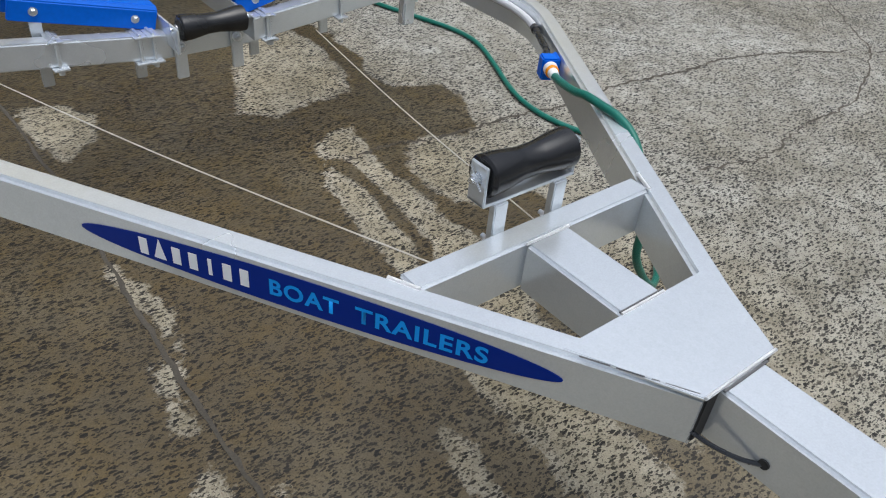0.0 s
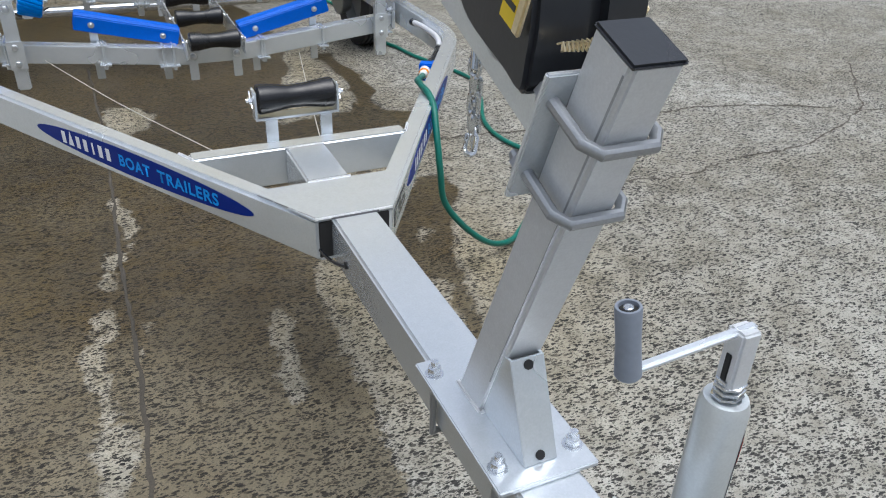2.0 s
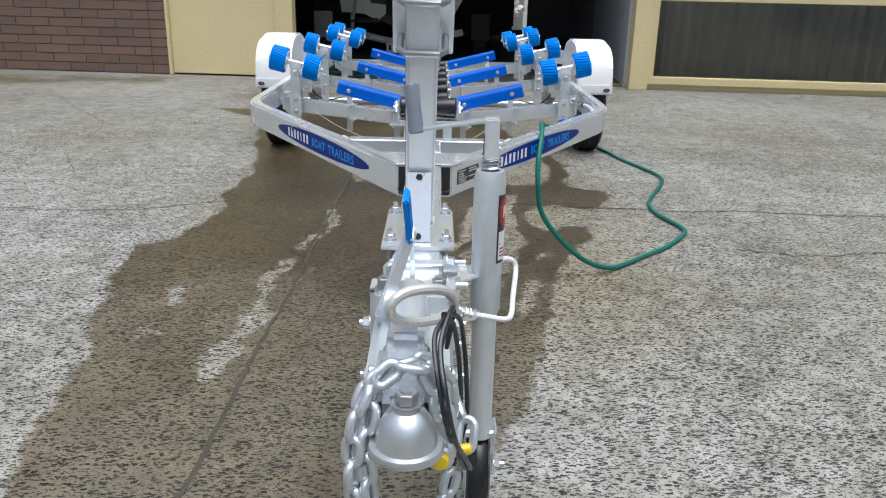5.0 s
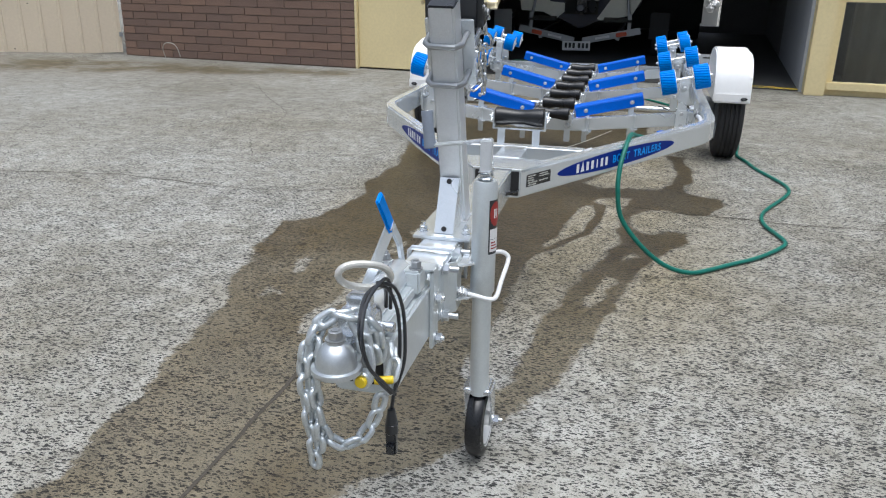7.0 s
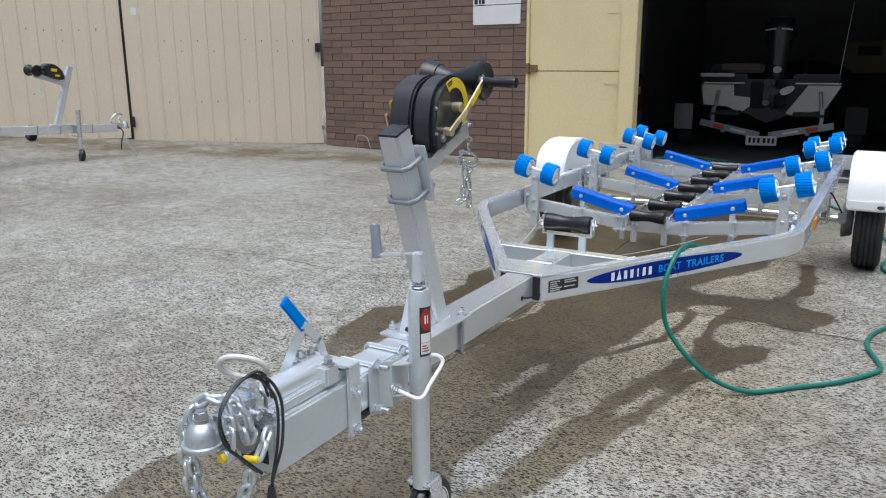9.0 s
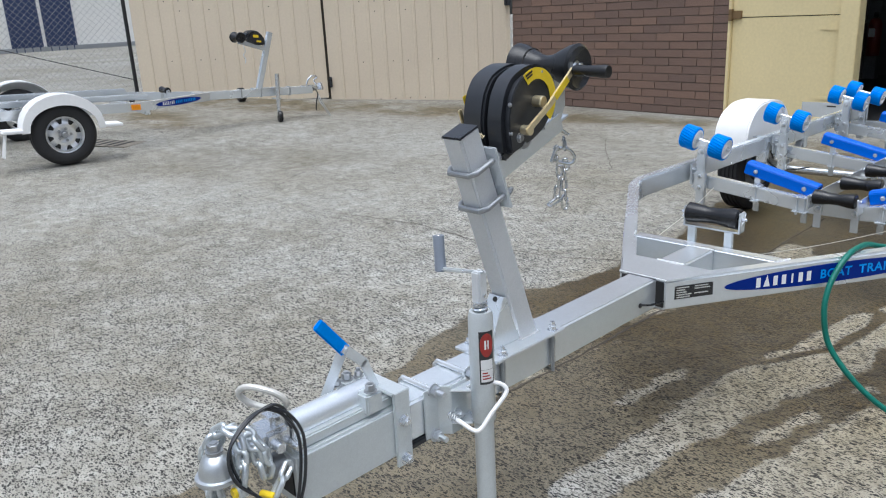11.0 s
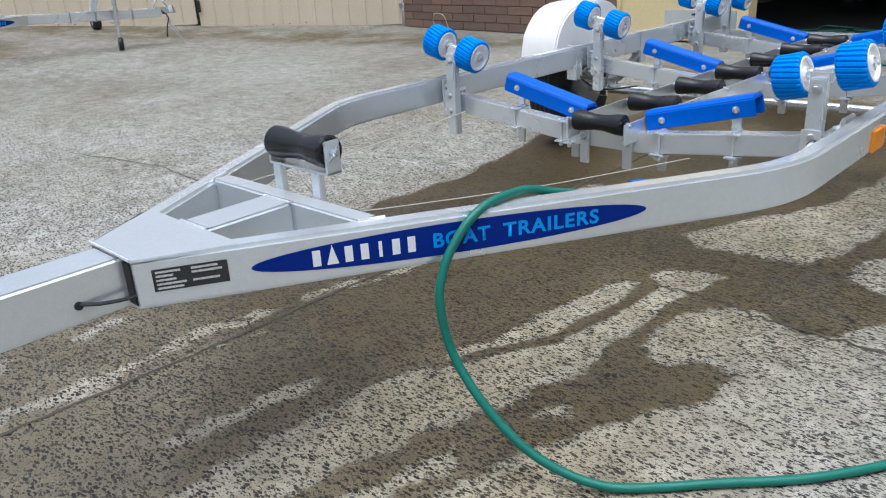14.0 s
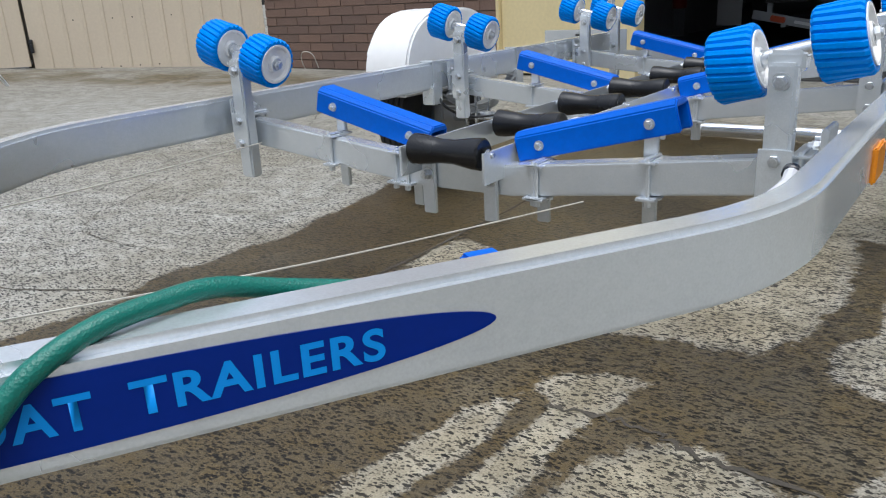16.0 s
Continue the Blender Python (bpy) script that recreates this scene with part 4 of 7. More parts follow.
NOSE = part("nose_plate", bevel_all(bm, 0.0015), GALV, TRAILER)
part("weld", S([(-hw(0.035), 0.012, ZT + 0.001), (hw(0.035), 0.012, ZT + 0.001)], 0.003, 6), WELD, NOSE)
part("weld", S([(-0.05, 0.19, ZT + 0.001), (0.05, 0.19, ZT + 0.001)], 0.003, 6), WELD, NOSE)
# dark strips stand in for weld lines and the shade of narrow gaps
part("seam", B((0, 0.0055, ZT + 0.0012), (0.104, 0.0035, 0.003), None, 0), SEAM_DARK, NOSE, "dark seam between plate and drawbar")
part("seam", B((0, 0.194, ZT + 0.001), (0.1, 0.003, 0.003), None, 0), SEAM_DARK, NOSE)
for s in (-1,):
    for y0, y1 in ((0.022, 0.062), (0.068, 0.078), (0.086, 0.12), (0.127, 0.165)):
        part("seam", S([(s * (hw(y0) + 0.006), y0, ZT + 0.0004), (s * (hw(y1) + 0.006), y1, ZT + 0.0004)], 0.0013, 5), SEAM_DARK, NOSE)
# black plates put the shade of the gaps into colour
for s in (1, -1):
    part("nose_gap_shade", B((s * 0.068, 0.06, (ZT + ZB) / 2), (0.03, 0.006, 0.094), None, 0), VOID, NOSE, "black plate painted as the shaded gap beside the drawbar")
xi = 0.085 + (0.42 - YN) * math.tan(ANG) - 0.055
part("cross_beam", B((0, 0.425, (ZT + ZB) / 2 + 0.001), (2 * xi, 0.05, 0.098), None, 0.005, 3), GALV, TRAILER)
for s in (1, -1):
    part("weld", S([(s * (xi - 0.005), 0.40, ZT), (s * (xi + 0.02), 0.45, ZT)], 0.004, 6), WELD, TRAILER)
part("weld", S([(-0.05, 0.398, ZT - 0.001), (0.05, 0.398, ZT - 0.001)], 0.003, 6), WELD, TRAILER)
# wire tail under the nose
for s in (1, -1):
    part("wire_grommet", C((s * 0.049, -0.08, 0.484), (s * 0.053, -0.08, 0.484), 0.008, seg=12), VOID, TRAILER, "black hole where the wire enters")
part("wire_tail", S([(-0.079, 0.03, 0.474), (-0.074, -0.01, 0.472), (-0.063, -0.05, 0.474), (-0.05, -0.078, 0.48)], 0.0038, 6, n=5), BLACK_PL, TRAILER)
part("wire_tail", S([(0.079, 0.03, 0.476), (0.073, -0.01, 0.476), (0.062, -0.05, 0.48), (0.05, -0.078, 0.486)], 0.0038, 6, n=5), BLACK_PL, TRAILER)


def keel_roller(parent, c, half=0.095, r=0.036, waist=0.0275):
    """A black waisted rubber roller on a pin."""
    prof = [(0, -half), (r * 0.88, -half), (r, -half + 0.004), (r * 0.98, -half * 0.72), (waist * 1.03, -half * 0.24), (waist, -half * 0.2), (waist, half * 0.2), (waist * 1.03, half * 0.24), (r * 0.98, half * 0.72), (r, half - 0.004), (r * 0.88, half), (0, half)]
    ob = part("keel_roller", lathe(bmesh.new(), prof, c, (1, 0, 0), 20), BLACK, parent, "black waisted rubber keel roller")
    for s in (1, -1):
        part("pin_end", hexbolt(bmesh.new(), (c[0] + s * (half + 0.008), c[1], c[2]), (s, 0, 0), 0.009, 0.008, 0.008), ZINC, ob)
    return ob


# bow keel roller on its stand
c = (0.004, 0.479, 0.648)
BOW = part("roller_stand", B((c[0], c[1], 0.602), (0.214, 0.042, 0.006), None, 0.001), GALV, TRAILER)
for s in (1, -1):
    part("cheek", B((c[0] + s * 0.104, c[1], 0.637), (0.006, 0.042, 0.075), None, 0.002), GALV, BOW)
    part("split_pin", S([(c[0] + s * 0.112, c[1] - 0.016, 0.632), (c[0] + s * 0.112, c[1], 0.646), (c[0] + s * 0.112, c[1] + 0.014, 0.668)], 0.0022, 6), ZINC, BOW)
    part("leg", B((c[0] + s * 0.07, 0.459, 0.548), (0.03, 0.016, 0.106), None, 0.002), GALV, BOW)
    part("leg_bolt", hexbolt(bmesh.new(), (c[0] + s * 0.07, 0.467, 0.515), (0, 1, 0), 0.009), BOLT, BOW)
keel_roller(TRAILER, c, 0.098, 0.037, 0.029)

# ---- cross members with skids, rollers and stems ----
CM_Y = (1.785, 2.835, 3.9)
ZE, ZC = 0.462, 0.392


def u_bolt(parent, x, y, z, w=0.05, h=0.07, r=0.005):
    """A square U-bolt round a cross member with a clamp plate."""
    t = h / 2 + 0.006
    pts = [(x, y - w / 2 - 0.006, z - t), (x, y - w / 2 - 0.006, z + t), (x, y + w / 2 + 0.006, z + t), (x, y + w / 2 + 0.006, z - t)]
    bm = sweep(bmesh.new(), pts, r, 6)
    box(bm, (x, y, z - t + 0.004), (0.04, w + 0.04, 0.006), None, 0.001)
    box(bm, (x, y, z + t - 0.006), (0.034, w + 0.03, 0.005), None, 0.001)
    for s in (1, -1):
        cyl(bm, (x, y + s * (w / 2 + 0.006), z - t - 0.012), (x, y + s * (w / 2 + 0.006), z - t), 0.008, seg=6)
    return part("u_bolt", bm, GALV, parent)


def cm_z(x):
    return ZC + (ZE - ZC) * max(0.0, (abs(x) - 0.13) / (0.765 - 0.13))


def skid(parent, side, y):
    """A blue plastic skid on two bolted stems."""
    a, b = Vector((side * 0.118, y + 0.055, 0.464)), Vector((side * 0.482, y + 0.055, 0.552))
    d = (b - a)
    ln = d.length
    x = d.normalized()
    yv = Vector((0, 1, 0))
    z = x.cross(yv).normalized()
    if z.z < 0:
        z = -z
    yv = z.cross(x)
    m = Matrix((x, yv, z)).transposed().to_4x4()
    m.translation = a
    prof = [(-0.036, -0.04), (-0.036, 0.014), (-0.024, 0.026), (0.024, 0.026), (0.036, 0.014), (0.036, -0.04), (0.028, -0.04), (0.028, 0.01), (-0.028, 0.01), (-0.028, -0.04)]
    bm = bmesh.new()
    prism(bm, prof, ln, m @ Matrix(((0, 0, 1, 0), (1, 0, 0, 0), (0, 1, 0, 0), (0, 0, 0, 1))))
    sk = part("skid", bevel_all(bm, 0.003), BLUE, parent, "blue plastic hull skid")
    for f in (0.16, 0.84):
        p = a + d * f
        part("skid_bolt", hexbolt(bmesh.new(), p + Vector((0, -0.036, 0)) - z * 0.012, (0, -1, 0), 0.0085, 0.006, 0.006), BOLT, sk)
        zc = cm_z(p.x)
        part("stem", B((p.x, p.y - 0.012, (p.z - 0.02 + zc - 0.11) / 2), (0.03, 0.012, p.z - 0.02 - (zc - 0.11)), None, 0.002), GALV, sk)
        part("stem_head", B(tuple(p - z * 0.022), (0.05, 0.05, 0.006), m.to_3x3(), 0.001), ZINC, sk)
        u_bolt(sk, p.x + 0.022, y, zc)
    return sk


def ribbed_roller(c, axis, r=0.064, w=0.078):
    """A ribbed blue roller with white end faces and a bolt."""
    bm = bmesh.new()
    x, y, d = frame_of(axis)
    c = Vector(c)
    n = 26
    rows = []
    for h, k in ((-w / 2, 0.93), (-w / 2 + 0.006, 1.0), (w / 2 - 0.006, 1.0), (w / 2, 0.93)):
        ring = []
        for q in range(n * 4):
            rr = r * k * (1.0 if q % 4 < 3 else 0.93)
            a = 2 * math.pi * q / (n * 4) + 0.22 * h / w
            ring.append(bm.verts.new(c + d * h + (x * math.cos(a) + y * math.sin(a)) * rr))
        rows.append(ring)
    for a, b in zip(rows, rows[1:]):
        for q in range(n * 4):
            j = (q + 1) % (n * 4)
            bm.faces.new((a[q], a[j], b[j], b[q]))
    for ring, s in ((rows[0], -1), (rows[-1], 1)):
        prev = ring
        for k, h in ((0.80, 0.0), (0.78, -0.012)):
            nxt = [bm.verts.new(c + d * s * (w / 2 + h) + (v.co - c - d * (v.co - c).dot(d)).normalized() * r * k) for v in ring]
            for q in range(n * 4):
                j = (q + 1) % (n * 4)
                bm.faces.new((prev[q], prev[j], nxt[j], nxt[q]))
            prev = nxt
        bm.faces.new(prev)
    bmesh.ops.recalc_face_normals(bm, faces=bm.faces)
    ob = part("wobble_roller", bm, BLUE_ROLL, TRAILER, "ribbed blue roller with white end faces")
    for s in (1, -1):
        prof = [(r * 0.79, -0.004), (r * 0.79, 0.002), (r * 0.70, 0.002), (r * 0.66, -0.008), (0.022, -0.0085), (0.020, 0.001), (0, 0.001)]
        part("end_face", lathe(bmesh.new(), prof, c + d * s * (w / 2 + 0.0005), d * s, 28), ROLLER_WHITE, ob, "white nylon end face")
        part("axle_nut", hexbolt(bmesh.new(), c + d * s * (w / 2 + 0.001), d * s, 0.012, 0.007, 0.006), BOLT, ob)
    return ob


def wobble_set(side, y, cm=True):
    """A post with a rocking pair of rollers."""
    post_x = side * 0.686
    zb = 0.335
    arm_c = Vector((post_x, y + 0.018, 0.668))
    tilt = Vector((side * 0.972, 0.0, 0.235)).normalized()
    p = part("roller_post", B((post_x, y - 0.006, (zb + 0.655) / 2), (0.046, 0.036, 0.655 - zb), None, 0.005), GALV, TRAILER)
    part("arm", C(arm_c - tilt * 0.12, arm_c + tilt * 0.12, 0.014, seg=14), ZINC, p)
    part("saddle", B(tuple(arm_c - Vector((0, 0, 0.012))), (0.06, 0.045, 0.035), None, 0.006), GALV, p)
    for f in (-0.085, 0.085):
        ribbed_roller(arm_c + tilt * f, tilt)
    if cm:
        u_bolt(p, post_x + side * 0.036, y + 0.05, ZE, 0.086, 0.07)
        part("clamp_plate", B((post_x, y - 0.027, ZE), (0.056, 0.005, 0.1), None, 0.001), GALV, p)
    for z in (ZE - 0.03, ZE + 0.03):
        part("post_bolt", hexbolt(bmesh.new(), (post_x, y - 0.0245, z), (0, -1, 0), 0.011, 0.007, 0.006), BOLT, p)
    part("pivot_bolt", hexbolt(bmesh.new(), (post_x, y - 0.0245, 0.625), (0, -1, 0), 0.011, 0.007, 0.005), BOLT, p)
    return p


for i, y in enumerate(CM_Y):
    bm = bmesh.new()
    pts = [(-0.765, ZE), (-0.13, ZC), (0.13, ZC), (0.765, ZE)]
    rings = []
    for x, z in pts:
        rings.append([bm.verts.new((x, y + a, z + b)) for a, b in ((-0.025, -0.035), (-0.025, 0.035), (0.025, 0.035), (0.025, -0.035))])
    for a, b in zip(rings, rings[1:]):
        for q in range(4):
            bm.faces.new((a[q], a[(q + 1) % 4], b[(q + 1) % 4], b[q]))
    bm.faces.new(rings[0])
    bm.faces.new(rings[-1])
    cm = part("cross_member", bevel_all(bm, 0.004), GALV, TRAILER)
    for s in (1, -1):
        part("end_bracket", B((s * 0.755, y - 0.0, 0.49), (0.012, 0.09, 0.11), None, 0.003), GALV, cm)
        for dy in (-0.03, 0.03):
            part("bracket_bolt", hexbolt(bmesh.new(), (s * 0.749, y + dy, 0.515), (-s, 0, 0), 0.009), BOLT, cm)
        skid(TRAILER, s, y)
        wobble_set(s, y - 0.05)
        # keel roller stems
        part("keel_stem", B((s * 0.085, y - 0.034, ZC - 0.02), (0.034, 0.012, 0.15), None, 0.002), GALV, cm)
        part("stem_bolt", hexbolt(bmesh.new(), (s * 0.085, y - 0.039, ZC), (0, -1, 0), 0.011, 0.008, 0.01), BOLT, cm)
        u_bolt(cm, s * 0.19, y, cm_z(0.19))
for s in (1, -1):
    wobble_set(s, 4.2, False)
    lamp = part("rear_lamp_bracket", B((s * 0.97, 4.43, 0.5), (0.5, 0.006, 0.115), None, 0.002), GALV, TRAILER)
    part("bracket_slot", B((s * 0.99, 4.427, 0.53), (0.07, 0.004, 0.012), None, 0.001), VOID, lamp)
part("rear_beam", B((0, 4.24, 0.425), (1.54, 0.05, 0.075), None, 0.005), GALV, TRAILER)

# keel channel and its row of rollers
for s in (1, -1):
    part("keel_channel", B((s * 0.112, 2.83, 0.432), (0.006, 2.3, 0.07), None, 0.001), GALV, TRAILER)
for k in range(7):
    keel_roller(TRAILER, (0.0, 1.712 + k * 0.368, 0.458))

# ---- axle, springs, wheels, guards ----
AX_Y, AX_Z = 3.04, 0.295
part("axle", C((-0.95, AX_Y, AX_Z), (0.95, AX_Y, AX_Z), 0.024, seg=18), ZINC, TRAILER)


def wheel(side):
    cx = 1.06 if side > 0 else -1.025
    R, W = 0.293, 0.165
    prof = [(0.175, -W * 0.42), (0.2, -W * 0.47), (0.245, -W * 0.5), (0.272, -W * 0.46), (0.288, -W * 0.36)]
    for k in range(5):
        h = -W * 0.33 + k * W * 0.165
        prof += [(R, h - 0.008), (R, h + 0.008), (R - 0.007, h + 0.01), (R - 0.007, h + 0.016)] if k < 4 else [(R, h - 0.008), (R, h + 0.008)]
    prof += [(0.288, W * 0.36), (0.272, W * 0.46), (0.245, W * 0.5), (0.2, W * 0.47), (0.175, W * 0.42)]
    t = part("tyre", lathe(bmesh.new(), prof, (cx, AX_Y, R), (side, 0, 0), 56), TYRE, TRAILER, "black radial tyre")
    rim = [(0.182, W * 0.44), (0.186, W * 0.36), (0.172, W * 0.33), (0.165, W * 0.1), (0.12, W * 0.16), (0.07, W * 0.22), (0.05, W * 0.22), (0.046, W * 0.42), (0.03, W * 0.46), (0, W * 0.46)]
    r = part("rim", lathe(bmesh.new(), rim, (cx, AX_Y, R), (side, 0, 0), 40), ZINC, t, "galvanised steel wheel rim")
    inner = [(0.178, -W * 0.43), (0.165, -W * 0.1), (0.06, -W * 0.05), (0, -W * 0.05)]
    part("rim_inner", lathe(bmesh.new(), inner, (cx, AX_Y, R), (side, 0, 0), 40), GALV_DARK, t)
    return t


def guard(side):
    """A moulded white mudguard, hollow underneath."""
    n = 21
    arcs = lambda ry, rz: [(AX_Y - ry * math.copysign(abs(math.cos(math.pi * i / (n - 1))) ** 0.72, math.cos(math.pi * i / (n - 1))), 0.415 + rz * abs(math.sin(math.pi * i / (n - 1))) ** 0.78) for i in range(n)]
    outline, inner, arch = arcs(0.34, 0.32), arcs(0.326, 0.306), arcs(0.298, 0.262)
    bm = bmesh.new()
    x0, x1 = (0.925, 1.155) if side > 0 else (-0.89, -1.12)
    ring = lambda o, x: [bm.verts.new((x, a, b)) for a, b in o]
    oo, oi, io, ii = ring(outline, x1), ring(outline, x0), ring(inner, x1 - side * 0.014), ring(inner, x0 + side * 0.012)
    ao, ai = ring(arch, x1), ring(arch, x1 - side * 0.014)
    for i in range(n - 1):
        bm.faces.new((oo[i], oo[i + 1], oi[i + 1], oi[i]))
        bm.faces.new((io[i], io[i + 1], ii[i + 1], ii[i]))
        bm.faces.new((oo[i], oo[i + 1], ao[i + 1], ao[i]))
        bm.faces.new((io[i], io[i + 1], ai[i + 1], ai[i]))
        bm.faces.new((ao[i], ao[i + 1], ai[i + 1], ai[i]))
    bm.faces.new(oi)
    bm.faces.new(ii)
    bm.faces.new((oi[0], oi[-1], ii[-1], ii[0]))
    for i in (0, n - 1):
        bm.faces.new((oo[i], ao[i], ai[i], io[i]))
        bm.faces.new((oo[i], oi[i], ii[i], io[i]))
    bmesh.ops.recalc_face_normals(bm, faces=bm.faces)
    for xe, w in ((x1, 0.026), (x0, 0.009)):
        es = [e for e in bm.edges if len(e.link_faces) == 2 and e.calc_face_angle(0) > radians(60) and all(abs(v.co.x - xe) < 1e-4 and (v.co.y - AX_Y) ** 2 + (v.co.z - 0.415) ** 2 > 0.095 for v in e.verts)]
        bmesh.ops.bevel(bm, geom=es, offset=w, segments=4, affect="EDGES")
    g = part("mudguard", bm, WHITE, TRAILER, "moulded white plastic mudguard")
    part("front_skirt", B(((x0 + x1) / 2, AX_Y - 0.344, 0.45), (0.22, 0.014, 0.06), None, 0.006), WHITE, g)
    part("drain_hole", S([(x1 - side * 0.06, AX_Y - 0.355, 0.445), (x1 - side * 0.045, AX_Y - 0.356, 0.452), (x1 - side * 0.027, AX_Y - 0.355, 0.447), (x1 - side * 0.045, AX_Y - 0.356, 0.438)], 0.005, 6, True, 4), BLACK_PL, g)
    for yy in (AX_Y - 0.22, AX_Y + 0.22):
        part("stay", B((side * 0.87, yy, 0.53), (0.1, 0.04, 0.006), None, 0.001), GALV, g)
    return g


for s in (1, -1):
    wheel(s)
    guard(s)
    bm = bmesh.new()
    for k in range(4):
        ln = 0.62 - 0.12 * k
        pts = [(s * 0.79, AX_Y - ln / 2 + ln * q / 8, AX_Z + 0.05 + 0.10 * ((q / 8 - 0.5) * 2 * ln / 0.62) ** 2 - 0.009 * k) for q in range(9)]
        bar_path(bm, pts, 0.045, 0.007)
    sp = part("leaf_spring", bm, GALV_DARK, TRAILER)
    for dy in (-0.31, 0.31):
        part("spring_hanger", B((s * 0.79, AX_Y + dy, 0.425), (0.055, 0.06, 0.07), None, 0.004), GALV, sp)
        for a, w, h in ((0.8, 0.062, 0.004), ):
            part("hanger_strap", B((s * a, AX_Y + dy, ZT + 0.003), (w, 0.032, h), None, 0.001), GALV, sp)
        for a in (0.772, 0.828):
            part("hanger_strap", B((s * a, AX_Y + dy, (ZT + ZB) / 2 - 0.004), (0.004, 0.03, 0.112), None, 0.001), GALV, sp)
    for dy in (-0.05, 0.05):
        part("axle_u_bolt", S([(s * 0.815, AX_Y + dy, AX_Z + 0.09), (s * 0.815, AX_Y + dy, AX_Z - 0.03), (s * 0.765, AX_Y + dy, AX_Z - 0.03), (s * 0.765, AX_Y + dy, AX_Z + 0.09)], 0.006, 6), ZINC, sp)
    part("brake_hub", C((s * 0.90, AX_Y, AX_Z), (s * 0.965, AX_Y, AX_Z), 0.115, 0.1, 28, 0.006), GALV_DARK, TRAILER)
    part("brake_caliper", B((s * 0.905, AX_Y - 0.1, AX_Z + 0.03), (0.05, 0.06, 0.08), None, 0.01), GALV_DARK, TRAILER)
    part("brake_line", S([(s * 0.9, AX_Y - 0.12, AX_Z + 0.06), (s * 0.82, AX_Y - 0.2, AX_Z + 0.2), (s * 0.76, AX_Y - 0.3, 0.4), (s * 0.7, AX_Y - 0.2, 0.33), (s * 0.6, AX_Y - 0.03, AX_Z + 0.03)], 0.005, 6, n=6), BLACK_PL, TRAILER)

# cord ties between the bow beam and the first cross member
for a, b in (((-0.2, 0.43, 0.538), (-0.60, 1.70, 0.44)), ((0.06, 0.44, 0.5), (0.33, 1.71, 0.38))):
    a, b = Vector(a), Vector(b)
    mid = (a + b) / 2 - Vector((0, 0, 0.012))
    part("cord", S([a, mid, b], 0.0015, 5, n=8), CLEAR_ROPE, TRAILER)

# ---- winch post and winch ----
plate = part("post_base_plate", B((0, -0.64, ZT + 0.005), (0.15, 0.28, 0.009), None, 0.002), GALV, TRAILER)
for x in (-0.0575, 0.0575):
    for y in (-0.74, -0.535):
        part("base_bolt", hexbolt(bmesh.new(), (x, y, ZT + 0.0095), (0, 0, 1), 0.0105, 0.010, 0.013), ZINC, plate)
for y in (-0.74, -0.535):
    part("base_u_bolt", S([(-0.0575, y, ZT + 0.01), (-0.0575, y, ZB - 0.008), (0.0575, y, ZB - 0.008), (0.0575, y, ZT + 0.01)], 0.0065, 8), GALV_DARK, plate)
PB, PT = Vector((0.0, -0.6, ZT + 0.009)), Vector((0.007, -0.808, 1.126))
pu = (PT - PB).normalized()
px_ = Vector((1, 0, 0))
px_ = (px_ - pu * px_.dot(pu)).normalized()
pv = pu.cross(px_)
PM = Matrix((px_, pv, pu)).transposed()
LOC = PM.to_4x4()
LOC.translation = PT  # local: x across, y backwards and up, z along the post


def L(x, v, u):
    return LOC @ Vector((x, v, u))


bm = bmesh.new()
hx, hv = 0.0305, 0.034
ring0 = []
for x, v in ((-hx, -hv), (hx, -hv), (hx, hv), (-hx, hv)):
    top = L(x, v, 0)
    t = (PB.z - top.z) / pu.z
    ring0.append((bm.verts.new(top + pu * t), bm.verts.new(top)))
for q in range(4):
    a, b = ring0[q], ring0[(q + 1) % 4]
    bm.faces.new((a[0], b[0], b[1], a[1]))
bm.faces.new([a[0] for a in ring0])
bm.faces.new([a[1] for a in ring0])
bmesh.ops.recalc_face_normals(bm, faces=bm.faces)
bmesh.ops.bevel(bm, geom=[e for e in bm.edges if abs((e.verts[0].co - e.verts[1].co).normalized().dot(pu)) > 0.9], offset=0.006, segments=3, affect="EDGES")
POST = part("winch_post", bm, GALV_POST, TRAILER)
part("post_seam", S([L(-hx - 0.0003, -hv + 0.007, -0.52), L(-hx - 0.0003, -hv + 0.007, -0.01)], 0.0012, 5), GALV_DARK, POST)
part("post_cap", B(tuple(L(0, 0, 0.002)), (0.063, 0.07, 0.006), PM, 0.004), BLACK_PL, POST, "black plastic post cap")
bm = bmesh.new()
for a, b in (((-hx, -hv), (hx, -hv)), ((hx, -hv), (hx, hv)), ((-hx, -hv), (-hx, hv))):
    pa, pb = L(a[0], a[1], 0), L(b[0], b[1], 0)
    pa, pb = pa + pu * ((PB.z - pa.z) / pu.z), pb + pu * ((PB.z - pb.z) / pu.z)
    sweep(bm, [pa, pb], 0.004, 6)
part("weld", bm, WELD, POST)
# folded brace in front of the post
bm = bmesh.new()
a0, a1 = Vector((0, -0.752, ZT + 0.01)), Vector((0, -0.692, 0.69))
d = (a1 - a0).normalized()
nv = Vector((1, 0, 0)).cross(d)
BM = Matrix((Vector((1, 0, 0)), nv, d)).transposed()
mid = (a0 + a1) / 2
box(bm, mid, (0.05, 0.005, (a1 - a0).length), BM, 0.001)
br = part("post_brace", bm, GALV, TRAILER)
